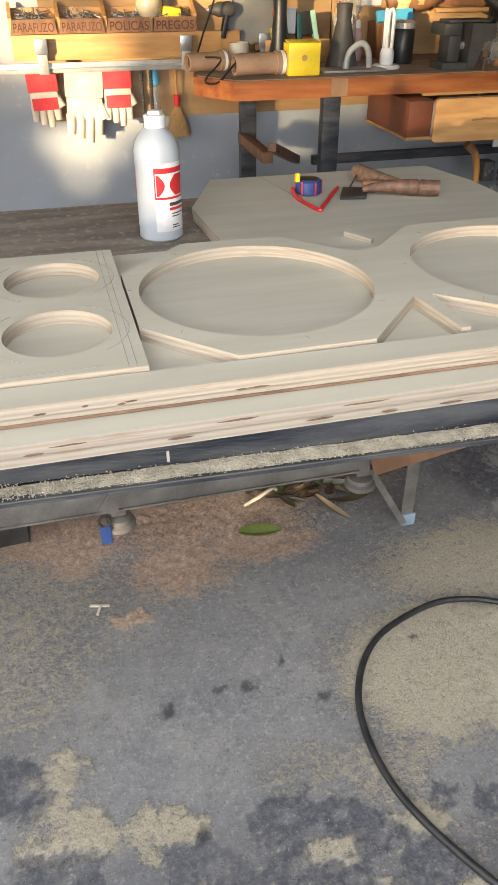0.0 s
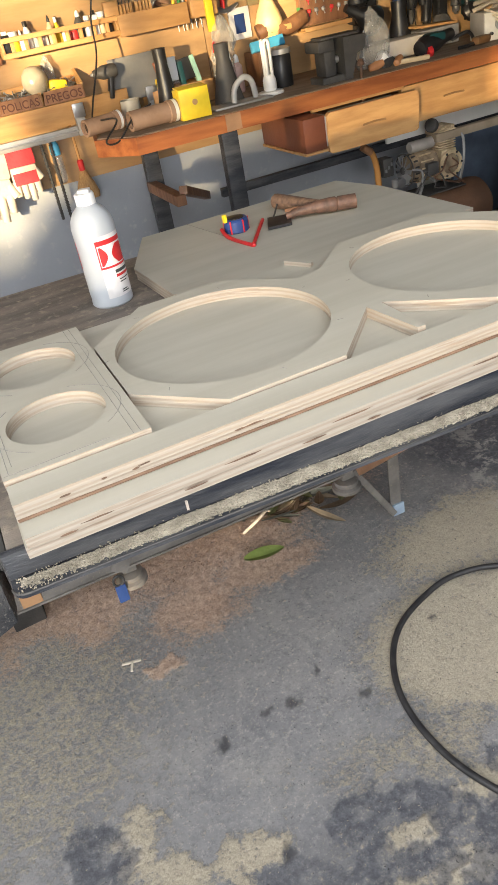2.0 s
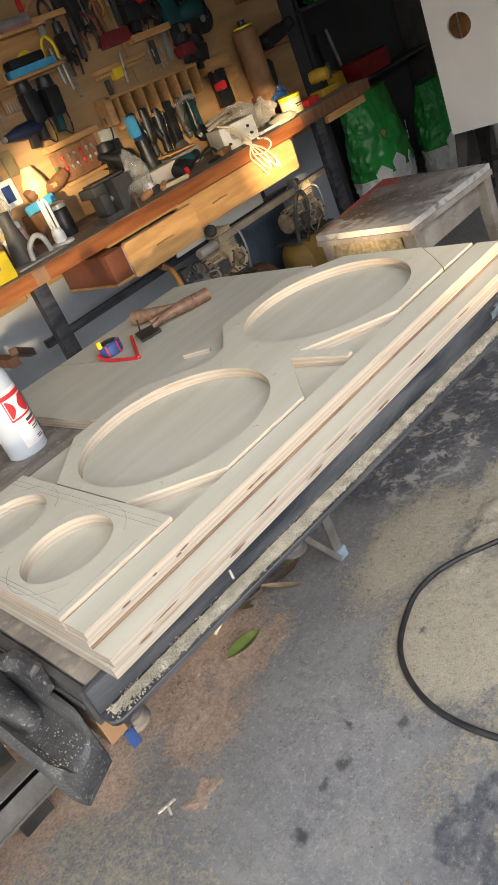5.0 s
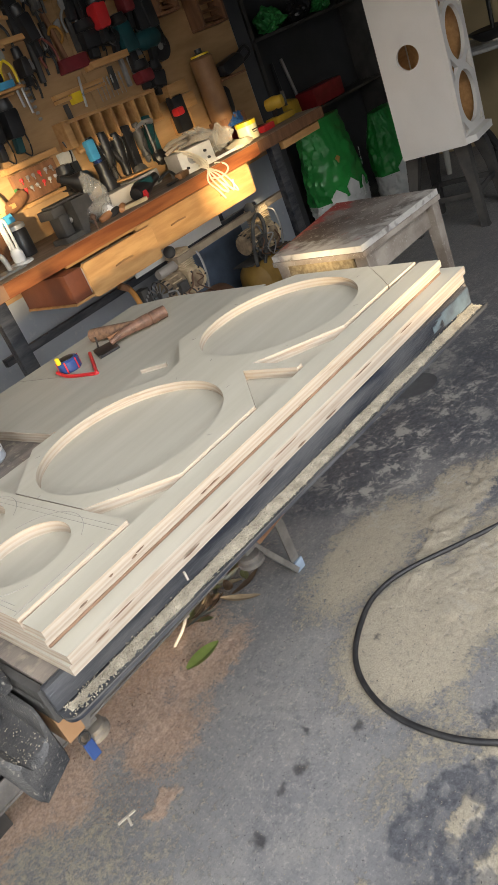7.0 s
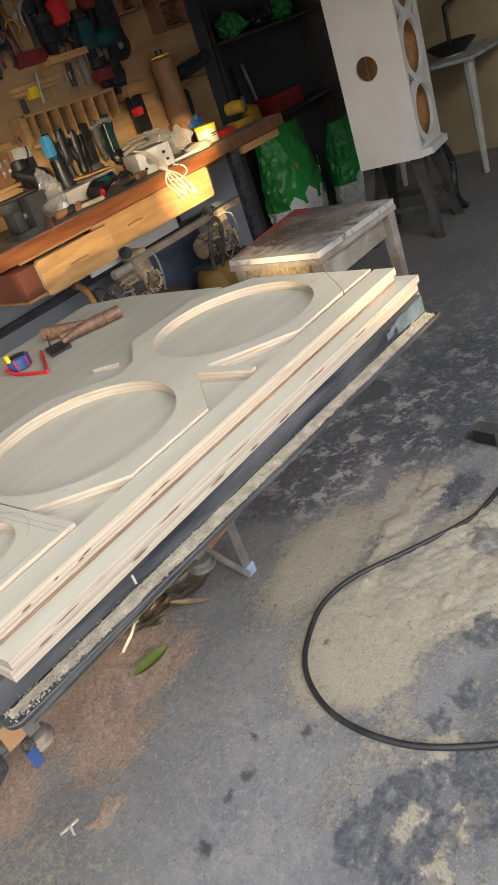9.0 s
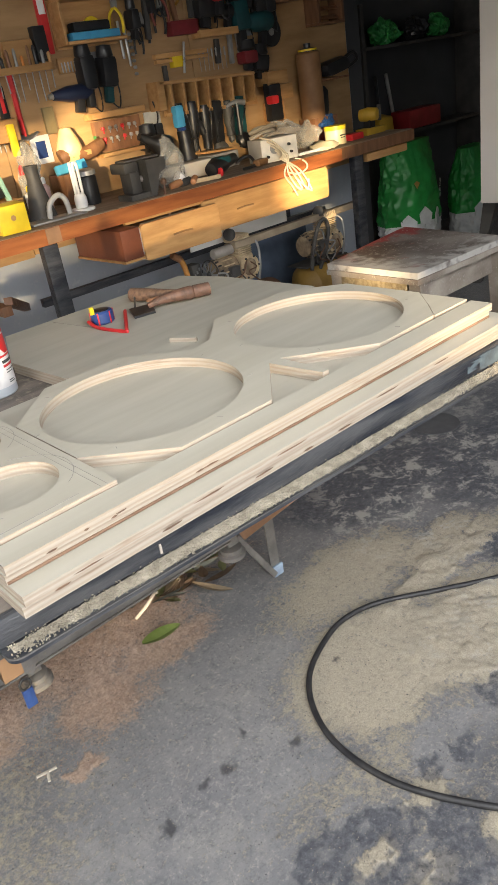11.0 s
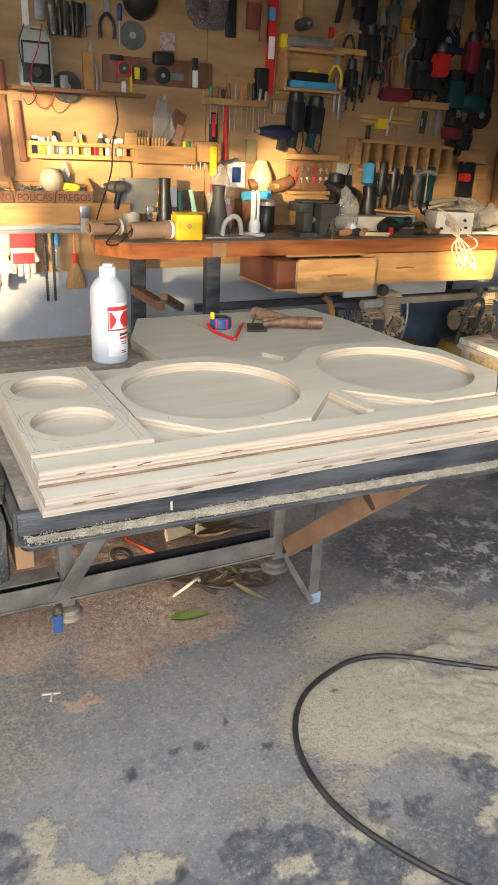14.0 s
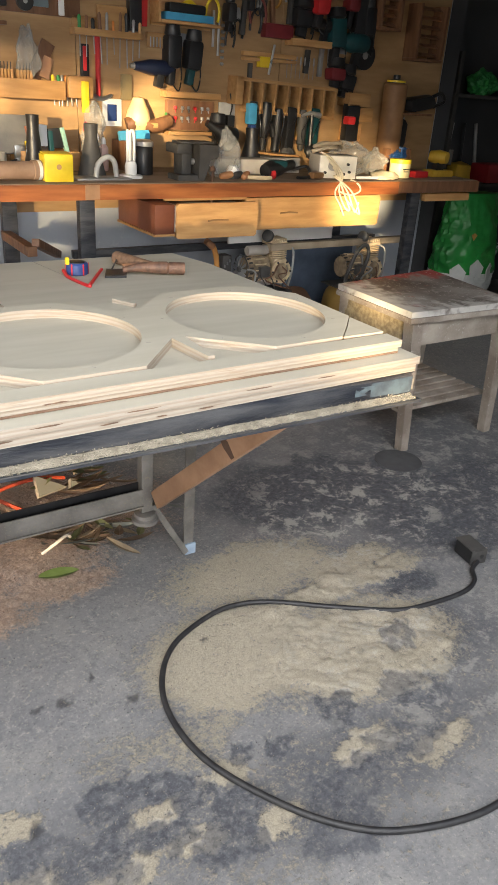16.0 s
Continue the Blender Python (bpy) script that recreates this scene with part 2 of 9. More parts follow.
BOTTLE = mat("bottle plastic", (0.42, 0.45, 0.48), (0.385, 0.415, 0.445), rough=0.33, scale=5, bump=0.02)
RED = mat("red paint", (0.60, 0.028, 0.030), (0.46, 0.02, 0.022), rough=0.42, scale=10, bump=0.06)
YELLOW = mat("yellow plastic", (0.85, 0.64, 0.03), (0.74, 0.52, 0.02), rough=0.42, scale=12, bump=0.05)
NAVY = mat("navy plastic", (0.014, 0.022, 0.055), (0.010, 0.016, 0.04), rough=0.35, scale=12, bump=0.05)
BLUE = mat("blue plastic", (0.022, 0.055, 0.20), (0.016, 0.04, 0.14), rough=0.4, scale=12, bump=0.05)
SKY_BLUE = mat("light blue plastic", (0.07, 0.36, 0.58), (0.06, 0.28, 0.48), rough=0.4, scale=12, bump=0.05)
TEAL = mat("teal plastic", (0.008, 0.06, 0.065), (0.006, 0.04, 0.045), rough=0.45, scale=12, bump=0.05)
GREEN = mat("green plastic", (0.035, 0.26, 0.06), (0.025, 0.19, 0.045), rough=0.4, scale=12, bump=0.05)
ORANGE = mat("orange plastic", (0.72, 0.26, 0.05), (0.58, 0.19, 0.035), rough=0.5, scale=12, bump=0.05)
STEEL = mat("bare steel", (0.52, 0.52, 0.52), (0.38, 0.38, 0.38), rough=0.32, metal=0.9, scale=14, bump=0.05)
DULL_STEEL = mat("dull galvanised steel", (0.40, 0.40, 0.39), (0.28, 0.275, 0.265), rough=0.5, metal=0.6, scale=12, bump=0.1)
LEATHER = mat("grey split leather", (0.56, 0.50, 0.43), (0.45, 0.39, 0.33), rough=0.9, scale=16, bump=0.4)
CARDBOARD = mat("brown card tube", (0.37, 0.235, 0.155), (0.29, 0.18, 0.115), rough=0.75, scale=12, bump=0.12)
CLEAR = mat("clear plastic film", (0.52, 0.52, 0.49), (0.40, 0.40, 0.38), rough=0.10, scale=14, bump=0.7, alpha=0.34)
# dusty casting, its colour raised for sunlight that doesn't reach it
SUNLIT_CASTING = mat("dusty casting lightened for sun", (0.66, 0.52, 0.33), (0.40, 0.30, 0.18), rough=0.6, metal=0.0, scale=14, bump=0.3)
RUST = mat("rusty tank", (0.17, 0.085, 0.045), (0.10, 0.052, 0.03), rough=0.65, scale=7, bump=0.25)
MUSTARD = mat("mustard paint", (0.33, 0.20, 0.045), (0.24, 0.14, 0.03), rough=0.5, scale=9, bump=0.1)
BAG_GREEN = mat("green feed bag", (0.024, 0.30, 0.052), (0.014, 0.19, 0.032), rough=0.40, scale=4, bump=0.10, fine=30)
BAG_WHITE = mat("white woven bag", (0.68, 0.69, 0.67), (0.56, 0.57, 0.56), rough=0.5, scale=9, bump=0.25, fine=60)
TABLE_PALE = mat("paint spattered wood", (0.40, 0.35, 0.295), (0.21, 0.17, 0.135), rough=0.75, scale=7, bump=0.35, spot=(0.46, 0.43, 0.38), spot_amount=0.05)


def sprayed_top():
    """Dark stained board with red overspray towards the back and white dust along the near edges."""
    m = bpy.data.materials.new("sprayed table top")
    m.use_nodes = True
    nt = m.node_tree
    b = nt.nodes["Principled BSDF"]
    N, L = nt.nodes.new, nt.links.new
    geo = N("ShaderNodeNewGeometry")
    sep = N("ShaderNodeSeparateXYZ")
    L(geo.outputs["Position"], sep.inputs[0])
    col = None
    for source, scale, lo, hi, centre, spread, colour in ((None, 4.0, 0.40, 0.62, 0, 0, (0.30, 0.27, 0.24)), ("Y", 13.0, 0.42, 0.58, 1.96, 0.16, (0.33, 0.05, 0.045)), ("X", 18.0, 0.40, 0.60, 1.73, 0.22, (0.50, 0.48, 0.44)), ("Y", 24.0, 0.40, 0.62, 1.47, 0.14, (0.52, 0.50, 0.46)), (None, 90.0, 0.60, 0.70, 0, 0, (0.48, 0.45, 0.40))):
        n = N("ShaderNodeTexNoise")
        n.inputs["Scale"].default_value, n.inputs["Detail"].default_value = scale, 7.0
        L(geo.outputs["Position"], n.inputs["Vector"])
        f = n.outputs["Fac"]
        if source:
            near = N("ShaderNodeMath")
            near.operation = "SUBTRACT"
            near.inputs[1].default_value = centre
            L(sep.outputs[source], near.inputs[0])
            size = N("ShaderNodeMath")
            size.operation = "ABSOLUTE"
            L(near.outputs[0], size.inputs[0])
            part_of = N("ShaderNodeMapRange")
            part_of.inputs["From Max"].default_value, part_of.inputs["To Min"].default_value, part_of.inputs["To Max"].default_value = spread, 0.14, -0.22
            L(size.outputs[0], part_of.inputs["Value"])
            add = N("ShaderNodeMath")
            L(f, add.inputs[0])
            L(part_of.outputs[0], add.inputs[1])
            f = add.outputs[0]
        r = N("ShaderNodeMapRange")
        r.inputs["From Min"].default_value, r.inputs["From Max"].default_value = lo, hi
        L(f, r.inputs["Value"])
        mx = N("ShaderNodeMix")
        mx.data_type = "RGBA"
        mx.inputs["B"].default_value = (*colour, 1)
        L(r.outputs[0], mx.inputs["Factor"])
        if col is None:
            mx.inputs["A"].default_value = (0.085, 0.062, 0.050, 1)
        else:
            L(col, mx.inputs["A"])
        col = mx.outputs["Result"]
    L(col, b.inputs["Base Color"])
    b.inputs["Roughness"].default_value = 0.5
    return m


TABLE_TOP = sprayed_top()
LEAF = mat("dry leaf", (0.34, 0.235, 0.15), (0.18, 0.12, 0.078), rough=0.8, scale=20, bump=0.2, random_tint=0.4)
GREEN_LEAF = mat("green leaf", (0.19, 0.27, 0.06), (0.27, 0.35, 0.10), rough=0.5, scale=20, bump=0.15)
CONCRETE = floor_material()
CEIL = mat("ceiling board", (0.30, 0.28, 0.25), (0.24, 0.22, 0.20), rough=0.85, scale=2, bump=0.1)
INK = mat("dark ink", (0.10, 0.035, 0.02), (0.07, 0.025, 0.015), rough=0.7, bump=0)

# ---- building helpers ----


def part(name, bm, material, parent=None, label="", smooth=True):
    me = bpy.data.meshes.new(name)
    bmesh.ops.recalc_face_normals(bm, faces=bm.faces)
    bm.to_mesh(me)
    bm.free()
    for m in material if isinstance(material, (tuple, list)) else (material,):
        me.materials.append(m)
    if smooth:
        me.shade_smooth()
        me.set_sharp_from_angle(angle=radians(38))
    ob = new(name, me)
    if parent:
        ob.parent = parent
    if label:
        ob["label"] = label
    return ob


def group_base(name, x=0.0, y=0.0, z=0.0, rx=0.0, ry=0.0, rz=0.0):
    ob = new(name)
    ob.empty_display_size = 0.05
    ob.matrix_basis = pose(x, y, z, rx, ry, rz)
    return ob


def box(x0, x1, y0, y1, z0, z1, bevel=0.0, bm=None, m=None):
    own = bmesh.new()
    bmesh.ops.create_cube(own, size=1.0, matrix=Matrix.Translation(((x0 + x1) / 2, (y0 + y1) / 2, (z0 + z1) / 2)) @ Matrix.Diagonal((abs(x1 - x0), abs(y1 - y0), abs(z1 - z0), 1)))
    if bevel:
        bmesh.ops.bevel(own, geom=own.edges[:], offset=bevel, segments=2, affect="EDGES", profile=0.6)
    if m is not None:
        own.transform(m)
    return merge(bm, own)


def merge(bm, own):
    if bm is None:
        return own
    me = bpy.data.meshes.new("scratch")
    own.to_mesh(me)
    own.free()
    bm.from_mesh(me)
    bpy.data.meshes.remove(me)
    return bm


def lathe(profile, seg=20, bm=None, m=None, cap=True):
    """Turned shape: (radius, height) pairs about the z axis."""
    own = bmesh.new()
    rings = []
    for r, h in profile:
        rings.append([own.verts.new((r * math.cos(2 * math.pi * i / seg), r * math.sin(2 * math.pi * i / seg), h)) for i in range(seg)])
    for a, b in zip(rings, rings[1:]):
        for i in range(seg):
            j = (i + 1) % seg
            own.faces.new((a[i], a[j], b[j], b[i]))
    if cap:
        own.faces.new(rings[0][::-1])
        own.faces.new(rings[-1])
    if m is not None:
        own.transform(m)
    return merge(bm, own)


def tube(points, r, seg=8, bm=None, taper=None, m=None, close=False):
    """A round bar along a smooth line through the points."""
    own = bmesh.new()
    pts = [Vector(p) for p in points]
    rings = []
    up = Vector((0.13, 0.21, 0.97))
    n = len(pts)
    for i, p in enumerate(pts):
        d = (pts[(i + 1) % n if close else min(i + 1, n - 1)] - pts[(i - 1) % n if close else max(i - 1, 0)]).normalized()
        a = d.cross(up)
        if a.length < 0.05:
            a = d.cross(Vector((1, 0, 0)))
        a.normalize()
        c = d.cross(a)
        rad = r if taper is None else r * taper(i / max(1, n - 1))
        rings.append([own.verts.new(p + a * rad * math.cos(2 * math.pi * k / seg) + c * rad * math.sin(2 * math.pi * k / seg)) for k in range(seg)])
    for q, w in zip(rings, rings[1:] + ([rings[0]] if close else [])):
        for k in range(seg):
            j = (k + 1) % seg
            own.faces.new((q[k], q[j], w[j], w[k]))
    if not close:
        own.faces.new(rings[0][::-1])
        own.faces.new(rings[-1])
    if m is not None:
        own.transform(m)
    return merge(bm, own)


def smooth_line(points, steps=8):
    """A line through the points, rounded between them."""
    pts = [Vector(p) for p in points]
    out = []
    for i in range(len(pts) - 1):
        p0, p1, p2, p3 = pts[max(i - 1, 0)], pts[i], pts[i + 1], pts[min(i + 2, len(pts) - 1)]
        for k in range(steps):
            t = k / steps
            out.append(0.5 * ((2 * p1) + (p2 - p0) * t + (2 * p0 - 5 * p1 + 4 * p2 - p3) * t * t + (3 * p1 - p0 - 3 * p2 + p3) * t ** 3))
    return out + [pts[-1]]


def prism(outline, z0, z1, bevel=0.0, holes=(), seg=40, bm=None, m=None, edge_slot=None):
    """A flat board of any outline, with round holes (x, y, radius) or holes of given corners; edge_slot gives the side faces their own material."""
    own = bmesh.new()
    loops = [[own.verts.new((x, y, z1)) for x, y in outline]]
    for hole in holes:
        if len(hole) > 3 or isinstance(hole[0], tuple):
            loops.append([own.verts.new((x, y, z1)) for x, y in hole])
            continue
        hx, hy, hr = hole
        loops.append([own.verts.new((hx + hr * math.cos(2 * math.pi * i / seg), hy + hr * math.sin(2 * math.pi * i / seg), z1)) for i in range(seg)])
    edges = []
    for lp in loops:
        for i in range(len(lp)):
            edges.append(own.edges.new((lp[i], lp[(i + 1) % len(lp)])))
    bmesh.ops.triangle_fill(own, edges=edges, use_beauty=True)
    top = own.faces[:]
    ext = bmesh.ops.extrude_face_region(own, geom=top)
    bmesh.ops.translate(own, verts=[v for v in ext["geom"] if isinstance(v, bmesh.types.BMVert)], vec=(0, 0, z0 - z1))
    bmesh.ops.recalc_face_normals(own, faces=own.faces)
    if edge_slot is not None:
        own.normal_update()
        for f in own.faces:
            if abs(f.normal.z) < 0.5:
                f.material_index = edge_slot
    if m is not None:
        own.transform(m)
    return merge(bm, own)


STAND = pose(0, 0, 0, 90, 0, 0)     # turns a flat outline (x, y) upright (x, z), its thickness towards -y


def jitter(bm, amount, scale=8.0, seed=0.0):
    for v in bm.verts:
        q = v.co * scale + Vector((seed, seed * 1.7, -seed))
        v.co += noise.noise_vector(q) * amount
    return bm


def single(name, bm, material, label, category, group="", kind="", smooth=True):
    return tagged(part(name, bm, material, None, "", smooth), label, category, group, kind)



def attach(child, parent):
    """Makes child a part of parent; both were built in place."""
    child.parent = parent
    for key in ("category", "group", "kind"):
        if key in child:
            del child[key]
    return child

# ---- the room ----
WY = 3.20


def stained_floor():
    """One sheet of concrete, fine where dust lies on it; the shapes of its stains are kept as attributes."""
    xs = np.concatenate((np.array([-2.6, -1.6, -1.0]), np.arange(-0.70, 2.301, 0.0055), np.array([2.6, 3.4, 4.4, 6.2])))
    ys = np.concatenate((np.array([-2.4, -1.2, -0.4]), np.arange(0.10, 2.151, 0.0055), np.array([2.4, 3.0, 4.6])))
    X, Y = np.meshgrid(xs, ys, indexing="ij")
    P = [Vector((x, y, 0.0)) for x, y in zip(X.ravel(), Y.ravel())]

    def pushed(scale, amount, octaves):
        q = np.array([noise.turbulence_vector(p * scale, octaves, False, noise_basis="PERLIN_ORIGINAL", amplitude_scale=0.6, frequency_scale=2.0)[:2] for p in P]) * amount
        return X + q[:, 0].reshape(X.shape), Y + q[:, 1].reshape(X.shape)
    wide, tight, crisp = pushed(4.0, 0.11, 3), pushed(15.0, 0.028, 4), pushed(34.0, 0.016, 3)

    def patch(x, y, rx, ry, where, soft, k=1.0):
        d = np.hypot((where[0] - x) / rx, (where[1] - y) / ry)
        v = np.clip((1 + soft - d) / (2 * soft), 0, 1)
        return k * v * v * (3 - 2 * v)

    def union(rows):
        return np.maximum.reduce(rows)
    rng = np.random.default_rng(4)

    def scalloped(x, y, a, c):
        """A print with smaller rounded marks round its rim, and a paler scuff in its middle."""
        rows = [patch(x, y, a * 0.82, c * 0.82, crisp, 0.16)]
        for turn in rng.uniform(0, 6.28, 5):
            k = rng.uniform(0.30, 0.48)
            rows.append(patch(x + a * 0.85 * math.cos(turn), y + c * 0.85 * math.sin(turn), a * k, c * k, crisp, 0.2, 0.95))
        return union(rows) * (1 - patch(x + a * 0.2, y - c * 0.1, a * 0.34, c * 0.3, crisp, 0.5, 0.55))
    prints = union([scalloped(x, y, a, c) for x, y, a, c in (
        (0.226, 0.640, 0.050, 0.052), (0.318, 0.622, 0.042, 0.042), (0.215, 0.555, 0.050, 0.046), (0.372, 0.572, 0.042, 0.040), (0.439, 0.500, 0.050, 0.045), (0.295, 0.520, 0.045, 0.040), (0.390, 0.440, 0.060, 0.050),
        (0.502, 0.604, 0.030, 0.024), (0.585, 0.578, 0.034, 0.026), (0.654, 0.430, 0.085, 0.060), (0.750, 0.600, 0.060, 0.045), (-0.205, 0.805, 0.070, 0.060), (-0.135, 0.640, 0.080, 0.045))]
        + [0.9 * scalloped(x, y, a, c) for x, y, a, c in ((0.085, 0.590, 0.070, 0.050), (0.120, 0.500, 0.090, 0.060), (0.830, 0.470, 0.090, 0.050), (0.960, 0.560, 0.080, 0.060), (1.040, 0.720, 0.050, 0.045), (0.560, 0.360, 0.090, 0.050))])
    sheet = union([patch(1.34, 1.44, 0.42, 0.22, wide, 0.25), patch(1.80, 1.15, 0.50, 0.30, wide, 0.3), patch(1.24, 0.87, 0.10, 0.05, tight, 0.3), patch(2.1, 1.5, 0.7, 0.5, wide, 0.5, 0.6),
                   patch(0.72, 0.46, 0.44, 0.11, tight, 0.5, 0.62), patch(1.12, 0.66, 0.24, 0.13, tight, 0.5, 0.62), patch(0.10, 0.57, 0.34, 0.085, tight, 0.5, 0.5)])
    ridges = union([patch(0.95, 0.73, 0.27, 0.17, tight, 0.35), patch(1.04, 0.955, 0.26, 0.05, tight, 0.4)])
    dust = union([patch(0.66, 0.86, 0.25, 0.17, tight, 0.30), ridges, patch(0.87, 1.13, 0.26, 0.12, tight, 0.5), patch(1.12, 1.03, 0.17, 0.055, tight, 0.5), patch(1.22, 0.96, 0.14, 0.05, tight, 0.5, 0.85)]
                 + [patch(x, y, a, c, tight, 0.45, 0.92) for x, y, a, c in (
                     (-0.128, 0.790, 0.036, 0.075), (-0.110, 0.690, 0.075, 0.040), (0.003, 0.672, 0.040, 0.042), (0.065, 0.660, 0.045, 0.026), (0.455, 0.575, 0.060, 0.024), (0.300, 0.570, 0.050, 0.022),
                     (0.330, 0.475, 0.070, 0.030), (0.500, 0.440, 0.060, 0.030), (0.740, 0.500, 0.090, 0.035), (0.900, 0.420, 0.100, 0.035), (0.200, 0.480, 0.070, 0.030), (0.020, 0.540, 0.080, 0.030))]
                 + [patch(-0.32, 1.20, 0.36, 0.34, wide, 0.6, 0.50), patch(0.42, 0.72, 0.20, 0.08, wide, 0.6, 0.55), patch(0.50, 0.45, 0.75, 0.16, wide, 0.5, 0.25)])
    red = union([patch(0.20, 1.66, 0.60, 0.34, wide, 0.35), patch(0.17, 1.27, 0.12, 0.09, tight, 0.5), patch(0.045, 1.140, 0.045, 0.020, tight, 0.4), patch(-0.10, 1.50, 0.30, 0.16, wide, 0.5), patch(0.36, 1.30, 0.16, 0.06, tight, 0.5)])
    scuffs = union([patch(1.38, 1.28, 0.40, 0.28, wide, 0.5), patch(1.9, 1.3, 0.8, 0.5, wide, 0.6, 0.55), patch(1.05, 0.66, 0.35, 0.24, wide, 0.5, 0.5)])
    blots = pushed(42.0, 0.012, 3)
    oil = union([patch(x, y, r, r, blots, 0.4) for x, y, r in ((0.238, 0.906, 0.015), (0.076, 0.889, 0.016), (0.377, 0.849, 0.011), (0.606, 0.941, 0.010), (0.185, 0.913, 0.011), (0.322, 0.951, 0.009), (0.092, 0.642, 0.014))])
    rough = np.array([abs(noise.noise(p * 10 + Vector((0, 0, 2)))) * 0.010 + abs(noise.noise(p * 28)) * 0.004 for p in P]).reshape(X.shape)
    fine = np.array([noise.noise(p * 75) for p in P]).reshape(X.shape)
    heap = np.clip(1 - ((X - 0.20) / 0.52) ** 2 - ((Y - 1.68) / 0.40) ** 2 + 12 * (rough - 0.003), 0, 1)
    lumps = np.array([abs(noise.noise(p * 33 + Vector((3, 0, 0)))) * 0.009 + noise.noise(p * 62) * 0.003 for p in P]).reshape(X.shape)
    lobe = np.clip(1 - ((X - 0.46) / 0.22) ** 2 - ((Y - 1.42) / 0.12) ** 2, 0, 1)
    Z = np.clip(red * 1.6 - 0.8, 0, 1) * (lumps * 0.75 + 0.0015) + 0.050 * heap ** 1.4 + 0.014 * lobe
    Z += ridges * (1.7 * rough + 0.0012 + 0.0012 * fine) + np.clip(dust, 0, 1) * (0.0008 + 0.0006 * fine) * (1 - prints)
    n, m = X.shape
    i = np.arange(n * m).reshape(n, m)
    faces = np.stack((i[:-1, :-1], i[1:, :-1], i[1:, 1:], i[:-1, 1:]), -1).reshape(-1, 4)
    me = bpy.data.meshes.new("floor")
    me.from_pydata(np.stack((X.ravel(), Y.ravel(), Z.ravel()), -1).tolist(), [], faces.tolist())
    for name, values in (("prints", prints), ("sheet", sheet), ("dust", dust), ("red_dust", red), ("scuffs", scuffs), ("oil", oil)):
        me.attributes.new(name, "FLOAT", "POINT").data.foreach_set("value", values.ravel().astype(np.float32))
    me.materials.append(CONCRETE)
    me.shade_smooth()
    return tagged(new("floor", me), "dusty grey concrete workshop floor with sawdust drifts", "floor", kind="structure")


stained_floor()
single("floor_slab", box(-2.6, 6.2, -2.4, 4.6, -0.12, -0.006), CONCRETE, "concrete slab under the workshop floor", "floor", kind="structure", smooth=False)
single("wall_north", box(-2.6, 3.43, WY, WY + 0.15, 0, 2.75), WALL_PAINT, "blue grey painted workshop wall behind the bench", "wall", kind="structure", smooth=False)
# these three carry the corner's shade in their colour
single("wall_north_recess", box(3.55, 6.2, WY + 0.25, WY + 0.40, 0, 2.75), SHADED_PAINT, "wall in the shaded corner, its colour darkened for the shade", "wall", kind="structure", smooth=False)
single("wall_recess_side", box(3.432, 3.55, WY, WY + 0.40, 0, 2.75), SHADED_PAINT, "wall return, its colour darkened for the shade", "wall", kind="structure", smooth=False)
single("wall_east", box(6.2, 6.35, -2.4, 4.6, 0, 2.75), SHADED_PAINT, "plain side wall, coloured like the shade-darkened corner", "wall", kind="structure", smooth=False)
# unseen walls; their openings are assumed, to let sun and lamps in
wall = box(-2.75, -2.6, 1.9, 4.6, 0, 2.75)
single("wall_west", box(-2.75, -2.6, 0.2, 1.9, 2.4, 2.75, bm=wall), WALL_PAINT, "plain unseen side wall, left open for sun and lamp light", "wall", kind="structure", smooth=False)
single("wall_south", box(2.6, 6.2, -2.55, -2.4, 0, 2.75), WALL_PAINT, "plain unseen wall closing part of the front", "wall", kind="structure", smooth=False)
# unseen ceiling, cut short so that light falls on the front only
single("ceiling", box(-2.75, 6.35, 0.25, 4.6, 2.75, 2.9), CEIL, "plain unseen ceiling, ended where the daylight comes in", "ceiling", kind="structure", smooth=False)
# unseen beam, added to shade the upper wall from the lamps
single("shading_beam", box(-2.75, 6.35, 0.25, 0.40, 2.0, 2.745), CEIL, "unseen beam added to keep lamp light off the upper wall", "beam", kind="structure", smooth=False)
single("ground", box(-40, 40, -40, -2.56, -0.2, -0.02), CONCRETE, "concrete yard outside the garage", "ground", kind="structure", smooth=False)


def sun_mask():
    """An unseen wall added to block the low sun; its gaps shape the patches."""
    at = Vector((-6.0, -6.0, 0))
    along = Vector((SUN_DIR.y, -SUN_DIR.x, 0)).normalized()
    gaps = []
    for (x, y, z, w, h) in SUN_GAPS:
        p = Vector((x, y, z))
        k = ((at - p).dot(Vector((SUN_DIR.x, SUN_DIR.y, 0)).normalized())) / math.cos(radians(SUN_EL))
        q = p + SUN_DIR * k
        gaps.append(((q - at).dot(along), q.z, w, h))
    us = sorted({-9.0, 9.0, *[u - w / 2 for u, _, w, _ in gaps], *[u + w / 2 for u, _, w, _ in gaps]})
    bm = bmesh.new()
    turn = Matrix.Translation(at) @ Matrix.Rotation(math.atan2(along.y, along.x), 4, "Z")
    for a, b in zip(us, us[1:]):
        cuts = sorted([(z - h / 2, z + h / 2) for u, z, w, h in gaps if u - w / 2 < (a + b) / 2 < u + w / 2])
        z = 0.0
        for lo, hi in cuts + [(4.2, 4.2)]:
            if lo > z:
                box(a, b, -0.06, 0.06, z, lo, bm=bm, m=turn)
            z = max(z, hi)
    return single("sun_mask", bm, CEIL, "unseen wall added outside, its gaps shaping the sun patches", "wall", kind="structure", smooth=False)


